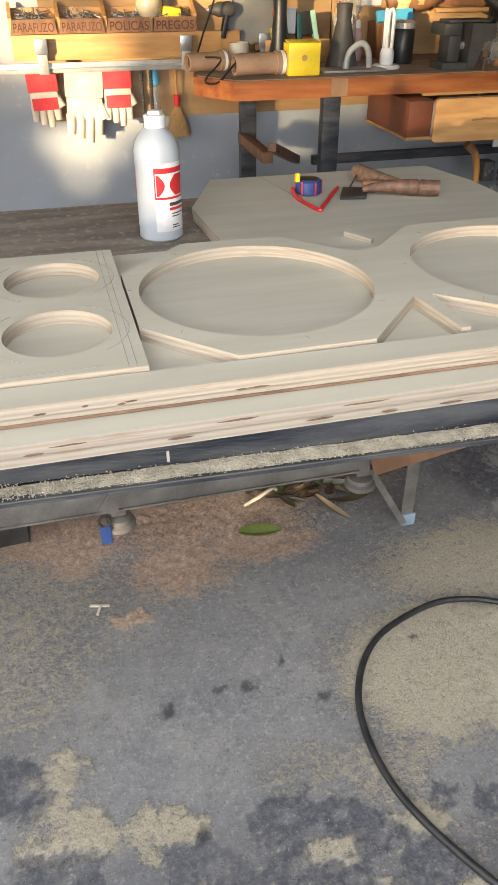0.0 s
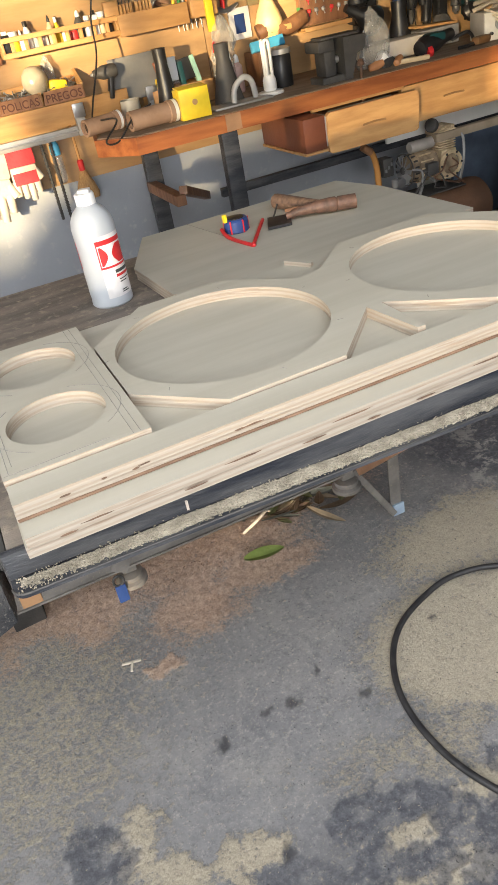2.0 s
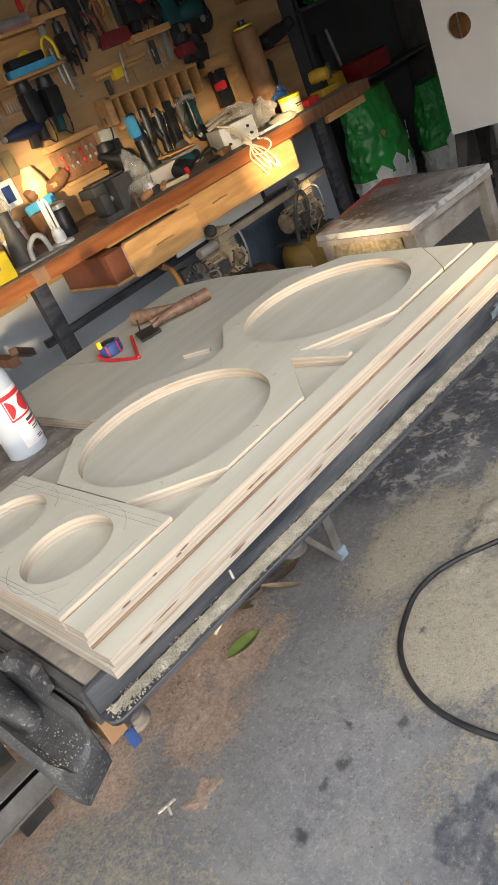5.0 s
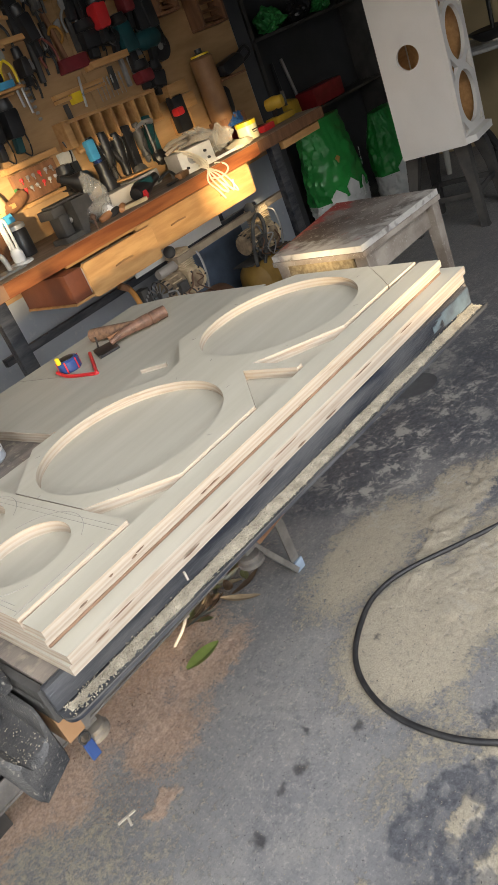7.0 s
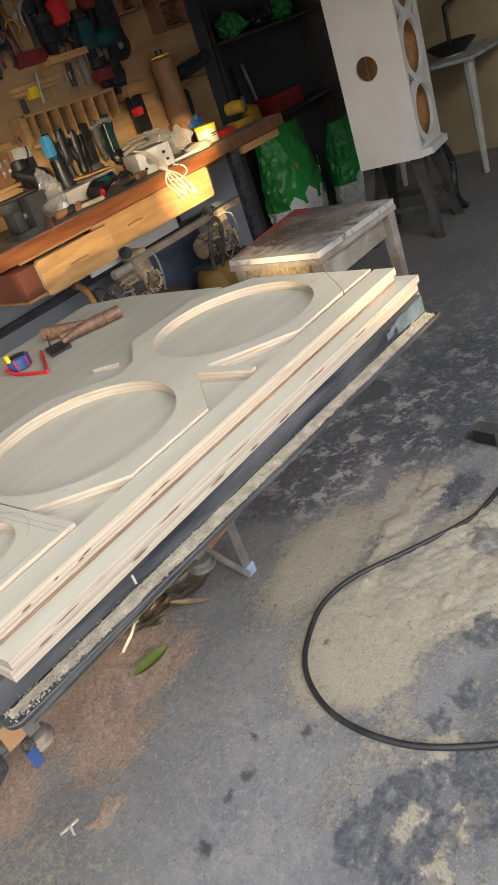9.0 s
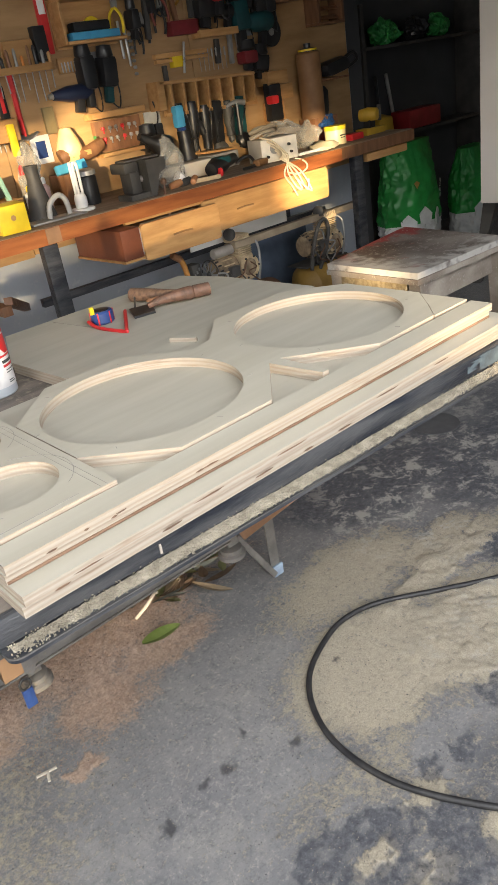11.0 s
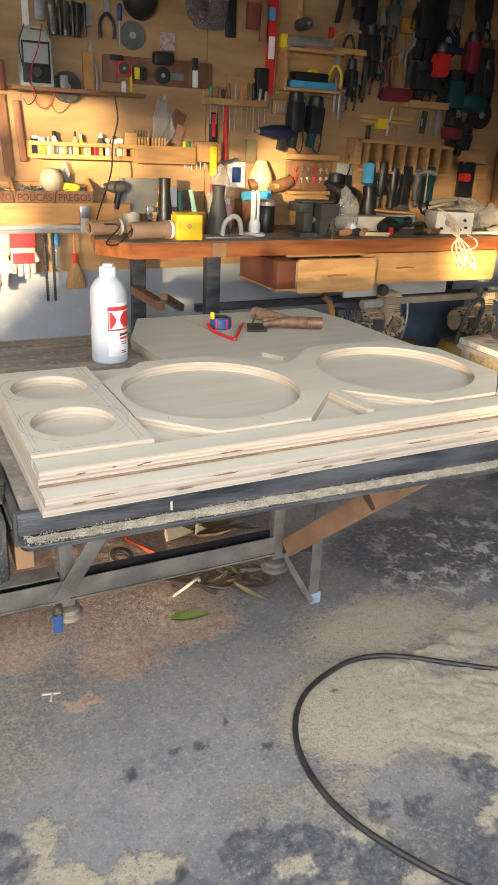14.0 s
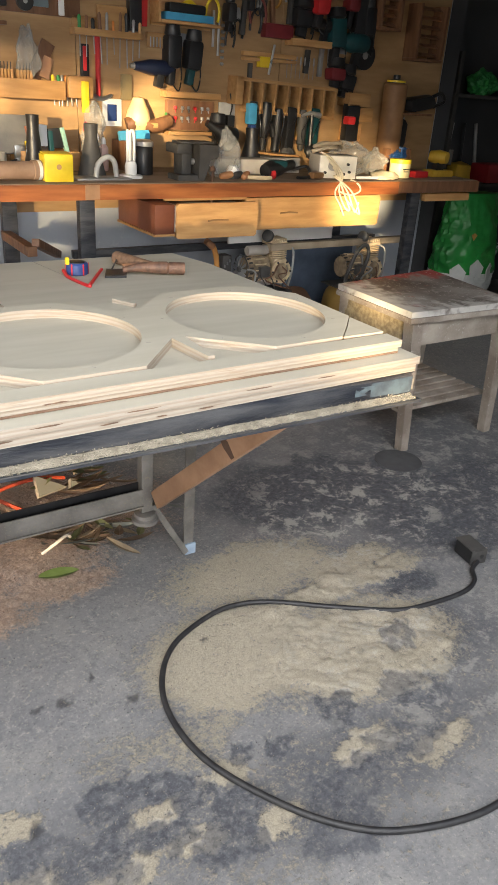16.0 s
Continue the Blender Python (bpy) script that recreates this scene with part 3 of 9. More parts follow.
# gaps in the added wall: point that the sun strikes, width and height
SUN_GAPS = [(0.82, 0.66, 0.785, 0.13, 0.026), (2.40, 2.60, 0.735, 0.28, 0.17), (2.56, 2.83, 0.60, 0.14, 0.08), (2.60, 2.70, 0.44, 0.14, 0.12),
            (0.46, 3.18, 1.30, 0.40, 0.10), (0.62, 3.18, 1.11, 0.36, 0.16), (0.22, 3.18, 0.89, 0.30, 0.20), (1.56, 3.18, 1.10, 0.13, 0.24),
            (0.22, 3.09, 0.70, 0.20, 0.15), (0.15, 3.19, 0.56, 0.20, 0.11), (0.13, 3.19, 0.44, 0.05, 0.09), (1.05, 3.19, 0.54, 0.08, 0.07), (2.74, 2.80, 0.90, 0.14, 0.12), (-0.06, 3.19, 1.0, 0.10, 0.34)]
# thin slits: their sun blurs into a dim glow on wall, heap and bench
SUN_GAPS += [(0.55, 3.18, 0.72 + 0.09 * k, 1.15, 0.022) for k in range(7)]
SUN_GAPS += [(0.25, 1.66, 0.085, 0.9, 0.045)]
SUN_GAPS += [(1.95, 3.18, 0.90 + 0.09 * k, 1.5, 0.024) for k in range(3)]
SUN_GAPS += [(1.35, 2.60, 0.665 + 0.07 * k, 1.4, 0.020) for k in range(3)]
SUN_GAPS += [(1.30, 3.18, 0.93 + 0.085 * k, 0.42, 0.024) for k in range(3)]
sun_mask()

# ---- the work table and the plywood stack ----
TZ = 0.757


def work_table():
    t = tagged(group_base("work_table", 0.39, 1.13, 0), "low steel framed work table with a stained board top", "table")
    inv = pose(-0.39, -1.13, 0)

    def p(name, bm, m, label="", parent=None):
        bm.transform(inv)
        return part(name, bm, m, parent or t, label)
    p("tabletop", prism([(-0.126, 0.70), (0.885, 0.662), (0.90, 1.60), (-0.122, 1.612)], 0.722, TZ, bevel=0.003), DARK_TOP, "worn dark stained board")
    turn = Matrix.Translation((-0.134, 0.6975, 0)) @ Matrix.Rotation(math.atan2(-0.038, 0.997), 4, "Z")
    ap = p("front_rail", jitter(box(0, 1.001, -0.012, 0.0, 0.7235, TZ + 0.002, 0.002, m=turn), 0.0006, 30), BLACK_STEEL, "black painted steel edge with scratches")
    for k, (u0, u1, z0, z1) in enumerate(((0.865, 0.905, 0.735, 0.752), (0.900, 0.958, 0.728, 0.756), (0.950, 0.998, 0.726, 0.757))):
        p("paint_patch", jitter(box(u0, u1, -0.0128, -0.0122, z0, z1, m=turn), 0.002, 50, k), mat("chipped blue paint", (0.085, 0.115, 0.135), (0.05, 0.062, 0.075), rough=0.6, scale=40), "chipped pale blue paint", ap)
    # flange with a rounded corner, its outer lip turned up a little
    flange = [(0.0, -0.0)] + [(0.016 - 0.016 * math.cos(a), -0.024 - 0.016 * math.sin(a)) for a in np.linspace(0, math.pi / 2, 7)] + [(1.003, -0.040), (1.003, 0.0)]
    fl = p("front_flange", prism(flange, 0.7145, 0.7205, m=turn), BLACK_STEEL, "black flange")
    p("flange_lip", tube([turn @ Vector((x, y, 0.7205)) for x, y in flange[1:-1]], 0.0016, 8), DARK_STEEL, "dark rounded lip", fl)
    dust = bmesh.new()
    random.seed(41)
    for k in range(3000):
        u, w = random.random() * 0.99 + 0.006, random.random()
        s = random.uniform(0.0006, 0.0015)
        o = turn @ Vector((u, -0.037 + 0.024 * w, 0.7215 + 0.007 * w * random.random()))
        bmesh.ops.create_cube(dust, size=s, matrix=Matrix.Translation(o) @ Euler((random.random() * 3, random.random() * 3, 0)).to_matrix().to_4x4() @ Matrix.Diagonal((random.uniform(0.8, 1.9), 1, 0.7, 1)))
    bed = bmesh.new()
    n = 320
    rows = []
    for i in range(n + 1):
        u = 0.010 + 0.985 * i / n
        wv = noise.noise(Vector((u * 14, 0, 0))) * 0.004 + noise.noise(Vector((u * 60, 3, 0))) * 0.003
        thin = min(1.0, u / 0.25) * 0.65 + 0.35 * max(0.0, noise.noise(Vector((u * 22, 7, 0))) + 0.4)
        row = []
        for k in range(7):
            f = k / 6
            y = -0.0350 + wv + (0.0226 - wv) * f
            z = 0.7200 + thin * 0.0050 * math.sin(f * 1.7) + (0.0010 * noise.noise(Vector((u * 190, f * 9, 4))) + 0.0008 * noise.noise(Vector((u * 420, f * 22, 8)))) * min(1, f * 4)
            row.append(bed.verts.new(turn @ Vector((u, y, z))))
        rows.append(row)
    for a, b in zip(rows, rows[1:]):
        for i in range(6):
            bed.faces.new((a[i], a[i + 1], b[i + 1], b[i]))
    p("sawdust_bed", bed, SAWDUST, "pale sawdust lying on the flange")
    tagged(p("loose_sawdust", dust, SAWDUST, "loose sawdust crumbs"), kind="stuff")
    p("side_rail", box(-0.138, -0.1275, 0.70, 1.60, 0.700, TZ - 0.004, 0.002), DARK_STEEL, "dusty dark side rail")
    p("side_lip", box(-0.141, -0.1385, 0.705, 1.60, 0.728, 0.737, 0.001), DARK_STEEL, "narrow lip along the side rail")
    p("corner_block", prism([(-0.137, 0.715), (-0.112, 0.715), (-0.112, 0.90), (-0.137, 0.90)], 0.655, 0.698), mat("corner wood", (0.34, 0.19, 0.09), (0.25, 0.135, 0.06), rough=0.6), "raw wooden corner block")
    p("back_rail", box(-0.10, 0.89, 1.585, 1.60, 0.69, 0.722, 0.002), BLACK_STEEL)
    PYY = 1.280
    for x in (0.043, 0.609):
        leg = p("post", box(x - 0.016, x + 0.016, PYY - 0.015, PYY + 0.015, 0.188, 0.722, 0.003), GREY_STEEL)
        p("foot_pad", lathe([(0.030, 0.0), (0.036, 0.004), (0.036, 0.014), (0.029, 0.019), (0.029, 0.030), (0.016, 0.034)], 20, m=Matrix.Translation((x, PYY, 0.150))), GREY_STEEL, "round grey foot", leg)
    # the channel between the posts, open at the top, and its wider end beyond them
    rail = p("cross_rail", box(-0.75, 0.592, PYY - 0.024, PYY - 0.020, 0.214, 0.266, 0.0012), GREY_STEEL, "grey channel iron rail")
    p("rail_base", box(-0.75, 0.592, PYY - 0.0195, PYY + 0.004, 0.214, 0.219, 0.001), DARK_STEEL, "", rail)
    p("rail_back", box(-0.75, 0.592, PYY + 0.0045, PYY + 0.0085, 0.214, 0.274, 0.001), BLACK, "dark inner side", rail)
    p("rail_lip", box(-0.75, 0.592, PYY - 0.030, PYY - 0.0245, 0.213, 0.218, 0.001), GREY_STEEL, "narrow lower lip", rail)
    p("rail_plate", box(-0.76, 0.022, PYY - 0.019, PYY + 0.034, 0.2745, 0.279, 0.001), GREY_STEEL, "flat grey plate", rail)
    p("diagonal_strap", box(-0.019, 0.019, 0, 0.005, 0, 0.235, 0.001, m=Matrix.Translation((0.018, PYY - 0.035, 0.218)) @ Matrix.Rotation(radians(33), 4, "Y")), GREY_STEEL, "flat dusty strap")
    p("right_leg", box(0.733, 0.765, 1.285, 1.290, 0.0, 0.722, 0.001), GREY_STEEL, "angle iron leg")
    p("right_leg_side", box(0.7605, 0.765, 1.2905, 1.325, 0.0, 0.722, 0.001), DARK_STEEL)
    p("leg_foot_cap", box(0.736, 0.770, 1.278, 1.2845, 0.0, 0.035, 0.002), mat("faded blue tape", (0.33, 0.42, 0.52), rough=0.6), "pale blue tape")
    p("foot_plate", prism([(0.626, 0.205), (0.735, 0.222), (0.735, 0.170), (0.640, 0.190)], 0, 0.004, m=Matrix.Translation((0, 1.296, 0)) @ STAND), DARK_STEEL)
    p("foot_brace", box(-0.008, 0.008, 0, 0.016, 0, 0.215, 0.001, m=Matrix.Translation((0.632, 1.276, 0.195)) @ Matrix.Rotation(radians(150), 4, "Y")), GREY_STEEL)
    lo, hi = Vector((0.630, 1.252, 0.228)), Vector((0.676, 0.728, 0.708))
    along = (hi - lo).normalized()
    side = along.cross(Vector((0, 0, 1))).normalized()
    lie = Matrix((side, along, side.cross(along))).transposed().to_4x4()
    brace = p("wooden_brace", jitter(box(-0.009, 0.009, 0, (hi - lo).length, -0.024, 0.024, 0.002, m=Matrix.Translation(lo) @ lie), 0.002, 12), mat("brace wood", (0.40, 0.235, 0.135), (0.27, 0.145, 0.08), rough=0.6, scale=9), "brown wooden diagonal brace")
    p("brace_knot", jitter(box(-0.0096, 0.0096, 0.405, 0.432, -0.022, 0.031, 0.001, m=Matrix.Translation(lo) @ lie), 0.003, 60), mat("brace knot", (0.11, 0.06, 0.038), rough=0.8), "dark knot", brace)
    clip = p("clip", box(-0.001, 0.023, 1.246, 1.254, 0.132, 0.180, 0.002), BLUE, "blue plastic clip")
    p("clip_ring", tube([(0.011 + 0.012 * math.cos(a), 1.250, 0.192 + 0.014 * math.sin(a)) for a in np.linspace(0, 2 * math.pi, 14)[:-1]], 0.003, 6, close=True), DARK_STEEL, "", clip)
    return t


work_table()


def board(name, outline, z0, z1, label, holes=(), layers=1):
    """A plywood board; the veneers of its edge are slightly stepped."""
    return single(name, prism(outline, z0, z1, holes=holes, seg=72, edge_slot=1), (PLY_FACE, PLY_EDGE), label, "plywood board", group="stacked plywood boards", smooth=False)


def rect(x0, x1, y0, y1):
    return [(x0, y0), (x1, y0), (x1, y1), (x0, y1)]


A0, A1, A2 = TZ + 0.003, TZ + 0.0185, 0.790
board("plywood_sheet", rect(-0.104, 0.883, 0.6615, 1.150), A0, A1, "raw plywood sheet at the bottom of the stack")
board("plywood_sheet", rect(-0.101, 0.886, 0.657, 1.152), A1 + 0.0006, A2, "pale plywood sheet lying on the lower one")
board("plywood_sheet", rect(-0.102, 0.858, 0.691, 1.155), A2 + 0.0006, 0.803, "pale plywood sheet that carries the cut panels")
# thin strip: reddish veneer, with the contact shadow put into its dark colour
attach(single("veneer", box(-0.101, 0.857, 0.6895, 0.6909, 0.7908, 0.7945), mat("veneer with contact shade", (0.22, 0.135, 0.085), (0.13, 0.075, 0.045), rough=0.8, scale=20, stretch=(1, 8, 8)), "reddish veneer with contact shadow darkened in, at the sheet's foot", "veneer"), bpy.data.objects["plywood_sheet.002"])
board("plywood_strip", rect(-0.1005, 0.862, 0.687, 0.7305), 0.8036, 0.8165, "long plywood strip with knots along its edge")
board("tweeter_baffle", [(-0.102, 0.733), (0.0785, 0.733), (0.0765, 1.128), (-0.104, 1.130)], 0.8036, 0.8225, "small plywood panel with two round cut-outs and pencil lines",
      holes=((-0.016, 1.024, 0.0655), (-0.016, 0.846, 0.0655)))
OCT = [(0.183, 0.733), (0.353, 0.735), (0.454, 0.846), (0.466, 0.737), (0.479, 0.737), (0.479, 0.846), (0.606, 0.736), (0.757, 0.738), (0.800, 0.780), (0.8585, 0.842), (0.8585, 1.030),
       (0.770, 1.130), (0.572, 1.130), (0.487, 1.042), (0.437, 1.030), (0.340, 1.132), (0.186, 1.130), (0.0805, 1.024), (0.0815, 0.838)]
board("speaker_baffle", OCT, 0.8036, 0.8210, "large plywood baffle with two big round cut-outs", holes=((0.258, 0.935, 0.1625), (0.666, 0.935, 0.1605)))
board("corner_piece", [(0.7595, 0.7378), (0.858, 0.7365), (0.858, 0.839), (0.802, 0.7795)], 0.8036, 0.8196, "small plywood corner offcut beside the baffle")
board("offcut_triangle", [(0.470, 1.150), (0.478, 1.160), (0.505, 1.105), (0.498, 1.100)], 0.8036, 0.812, "small triangular plywood offcut")
board("octagon_board", [(0.280, 1.245), (0.268, 1.450), (0.348, 1.650), (0.868, 1.648), (0.905, 1.50), (0.92, 1.19), (0.36, 1.16)], TZ + 0.001, TZ + 0.014, "pale octagonal plywood board with cut corners")
board("octagon_board", [(0.279, 1.243), (0.266, 1.451), (0.347, 1.652), (0.869, 1.650), (0.907, 1.50), (0.922, 1.188), (0.36, 1.158)], TZ + 0.0146, 0.782, "pale octagonal plywood board with cut corners")


KNOT = mat("dark knot", (0.10, 0.06, 0.038), (0.19, 0.115, 0.07), rough=0.8, scale=60)
for x, z, w, y in ((0.191, 0.804, 0.030, 0.687), (0.174, 0.804, 0.016, 0.687), (0.051, 0.807, 0.016, 0.687), (0.041, 0.805, 0.010, 0.687), (0.003, 0.808, 0.008, 0.687), (-0.044, 0.805, 0.014, 0.687),
                   (0.255, 0.770, 0.034, 0.657), (0.341, 0.767, 0.020, 0.657), (0.098, 0.771, 0.030, 0.657), (-0.055, 0.776, 0.022, 0.657), (0.419, 0.767, 0.030, 0.657), (-0.02, 0.782, 0.042, 0.657), (0.16, 0.784, 0.050, 0.657), (0.31, 0.783, 0.060, 0.657), (0.52, 0.784, 0.055, 0.657), (0.66, 0.783, 0.040, 0.657)):
    single("wood_knot", jitter(prism([(-w / 2, 0), (-w * 0.2, -0.0012), (w * 0.3, -0.0009), (w / 2, 0.0003), (w * 0.1, 0.0013), (-w * 0.3, 0.0008)], -0.0004, 0.0005, m=pose(x, y, z, 90, 0, 0)), 0.0008, 200, x), KNOT, "dark knot in the plywood edge", "knot", "plywood knots", "stuff")
x, z = 0.085, 0.736
single("paint_nick", box(x - 0.0016, x + 0.0016, 0.6755, 0.6775, z - 0.007, z + 0.007, 0.0004), LEATHER, "pale paint nick on the black rail", "mark", kind="stuff")


def pencil(points, z):
    return tube([(x, y, z) for x, y in points], 0.00035, 4)


PENCIL = mat("pencil graphite", (0.26, 0.25, 0.235), rough=0.8, bump=0)
for k, pts in enumerate((((0.057, 0.735), (0.054, 1.128)), ((0.066, 0.735), (0.063, 1.128)), ((-0.094, 0.745), (-0.096, 1.12)), ((-0.10, 0.742), (0.03, 0.745)), ((-0.088, 0.76), (-0.09, 0.90)),)):
    single("pencil_line", pencil(pts, 0.8226), PENCIL, "pencil line drawn on the plywood panel", "marking", group="pencil marks", kind="stuff")
for cy in (1.024, 0.846):
    single("pencil_arc", pencil([(-0.016 + 0.086 * math.cos(a), cy + 0.080 * math.sin(a)) for a in np.linspace(-0.9, 1.2, 14)], 0.8226), PENCIL, "pencil arc drawn round a cut-out", "marking", group="pencil marks", kind="stuff")
    single("pencil_arc", pencil([(-0.016 + 0.084 * math.cos(a), cy + 0.082 * math.sin(a)) for a in np.linspace(2.3, 4.2, 14)], 0.8226), PENCIL, "pencil arc drawn round a cut-out", "marking", group="pencil marks", kind="stuff")
for k in range(14):
    c, a = ((0.258, 0.935) if k < 7 else (0.666, 0.935)), k * 0.898 + 0.3
    single("pencil_tick", pencil(((c[0] + 0.172 * math.cos(a), c[1] + 0.172 * math.sin(a)), (c[0] + 0.180 * math.cos(a + 0.02), c[1] + 0.180 * math.sin(a + 0.02))), 0.8211), PENCIL, "pencil tick beside a cut-out", "marking", group="pencil marks", kind="stuff")
single("pencil_line", pencil(((0.46, 1.655), (0.50, 1.40)), 0.7826), PENCIL, "pencil line drawn on the octagonal board", "marking", group="pencil marks", kind="stuff")


def bottle():
    t = tagged(group_base("glue_bottle", 0.192, 1.372, TZ, 0, 0, -27), "pale plastic glue bottle with a red and white label", "bottle")
    r = 0.0405
    part("body", lathe([(0.0, 0.0), (r - 0.004, 0.0), (r, 0.004), (r, 0.012), (r - 0.0008, 0.018), (r, 0.024), (r, 0.155), (r - 0.003, 0.168), (r - 0.010, 0.181), (r - 0.021, 0.191), (0.0165, 0.195)], 40, cap=False), BOTTLE, t)
    cap = part("cap", lathe([(0.0185, 0.193), (0.0185, 0.211), (0.017, 0.2135), (0.0, 0.2135)], 28, cap=False), WHITE, t)
    part("flip_lid", box(-0.009, 0.013, -0.009, 0.009, 0.2135, 0.220, 0.002), WHITE, cap)
    # label, wrapped round the body; a0 and a1 are angles about the bottle's axis

    def wrap(a0, a1, z0, z1, rr, seg=14):
        bm = bmesh.new()
        rows = [[bm.verts.new((rr * math.cos(radians(a)), rr * math.sin(radians(a)), z)) for z in (z0, z1)] for a in np.linspace(a0, a1, seg)]
        for a, b in zip(rows, rows[1:]):
            bm.faces.new((a[0], b[0], b[1], a[1]))
        return bm
    PINK = mat("label white", (0.78, 0.76, 0.74), rough=0.4, bump=0)
    part("label", wrap(-82, 6, 0.020, 0.140, r + 0.0004), PINK, t, "white paper label")
    part("label_band", wrap(-82, 6, 0.123, 0.132, r + 0.0009), RED, t)
    part("label_band", wrap(-82, 6, 0.078, 0.082, r + 0.0009), RED, t)
    part("label_band", wrap(-82, -79, 0.078, 0.132, r + 0.0009), RED, t)
    for sgn, c in ((1, -62), (-1, -26)):
        bm = bmesh.new()
        rows = []
        for i in range(15):
            h = i / 14
            z = 0.084 + 0.036 * h
            bulge = math.sin(math.pi * h) * 15
            a0, a1 = (c - 15, c - 9 + bulge) if sgn > 0 else (c - bulge * 1.05 - 1, c + 26)
            rows.append([bm.verts.new(((r + 0.0010) * math.cos(radians(a0 + (a1 - a0) * k / 6)), (r + 0.0010) * math.sin(radians(a0 + (a1 - a0) * k / 6)), z)) for k in range(7)])
        for q, w in zip(rows, rows[1:]):
            for k in range(6):
                bm.faces.new((q[k], q[k + 1], w[k + 1], w[k]))
        part("label_mark", bm, RED, t, "red curved label mark")
    DARKGREY = mat("label print", (0.05, 0.055, 0.055), rough=0.5, bump=0)
    part("print_bar", wrap(-46, 4, 0.066, 0.072, r + 0.0010), DARKGREY, t)
    part("print_bar", wrap(-46, 4, 0.058, 0.063, r + 0.0010), RED, t)
    for z, w in ((0.051, 38), (0.046, 26), (0.030, 20), (0.026, 24)):
        part("print_bar", wrap(-40, -40 + w, z, z + 0.002, r + 0.0010), DARKGREY, t)
    part("back_mark", wrap(-152, -147, 0.080, 0.132, r + 0.0006), RED, t)
    return t


bottle()


def tape_measure():
    t = tagged(group_base("tape_measure", 0.523, 1.492, 0.782, 0, 0, 12), "blue and red tape measure with a red band", "tape measure")
    part("case", lathe([(0.024, 0.0), (0.0275, 0.003), (0.0275, 0.026), (0.024, 0.030), (0.0, 0.030)], 26), BLUE, t)
    part("lid", lathe([(0.019, 0.030), (0.019, 0.0315), (0.012, 0.0325), (0.0, 0.0325)], 24), BLACK, t, "dark round lid with a grey ring")
    for k in range(6):
        a = k * 1.05
        part("stripe", box(-0.0016, 0.0016, 0.0268, 0.0284, 0.001, 0.029, m=Matrix.Rotation(a, 4, "Z")), RED, t)
    part("hook", box(-0.034, -0.026, -0.008, 0.000, 0.028, 0.045, 0.001), YELLOW, t)
    return t


tape_measure()
single("red_band", tube(smooth_line([(0.490, 1.500, 0.792), (0.486, 1.450, 0.786), (0.500, 1.368, 0.785), (0.506, 1.362, 0.785)], 6), 0.0042, 8), RED, "flat red plastic strap beside the tape measure", "strap")
single("red_pencil", tube([(0.505, 1.364, 0.7865), (0.590, 1.498, 0.788)], 0.0042, 6), RED, "red carpenter pencil lying on the board", "pencil")


def trowel():
    t = tagged(group_base("flat_scraper", 0.606, 1.468, 0.783), "black flat scraper with a thin wire handle", "scraper")
    part("blade", prism([(-0.036, -0.040), (0.016, -0.052), (0.046, 0.012), (-0.004, 0.030)], 0.0, 0.006), BLACK, t)
    part("stem", tube([(0.008, 0.022, 0.005), (0.045, 0.075, 0.016)], 0.0022, 6), DARK_STEEL, t)
    return t


trowel()


def mallet():
    OLDWOOD = mat("worn grey brown wood", (0.19, 0.115, 0.075), (0.095, 0.058, 0.04), rough=0.65, scale=14, stretch=(1, 6, 6), bump=0.3)
    t = tagged(group_base("claw_hammer", 0.70, 1.44, 0.7835), "old hammer with a worn wooden handle", "hammer")
    iron = mat("rusty hammer iron", (0.155, 0.085, 0.058), (0.075, 0.043, 0.031), rough=0.6, metal=0.15, scale=45, bump=0.4)
    part("head", tube(smooth_line([(-0.072, 0.012, 0.010), (-0.045, 0.002, 0.016), (-0.012, -0.010, 0.018), (0.020, -0.020, 0.017), (0.036, -0.027, 0.017), (0.040, -0.029, 0.017), (0.074, -0.041, 0.016)], 3), 0.0165, 10, taper=lambda s: (0.42 + 1.2 * s if s < 0.5 else 1.0 if s < 0.66 else 0.82 if s < 0.76 else 0.98)), iron, t, "rusty brown claw head")
    part("handle", tube([(0.000, -0.006, 0.020), (-0.014, 0.035, 0.019), (-0.026, 0.075, 0.018), (-0.040, 0.125, 0.016)], 0.0150, 10, taper=lambda s: 0.75 + 0.42 * s), OLDWOOD, t, "worn wooden handle")
    part("claw_gap", prism([(-0.074, 0.013), (-0.040, 0.004), (-0.074, 0.009)], 0.020, 0.0265), BROWN_WOOD, t)
    return t


mallet()

# ---- the dusty trough along the table's side ----
TROUGH = mat("dusty black sheet", (0.024, 0.025, 0.028), (0.085, 0.082, 0.078), rough=0.55, scale=16, bump=0.5, fine=260, spot=(0.30, 0.275, 0.225), spot_amount=0.10)


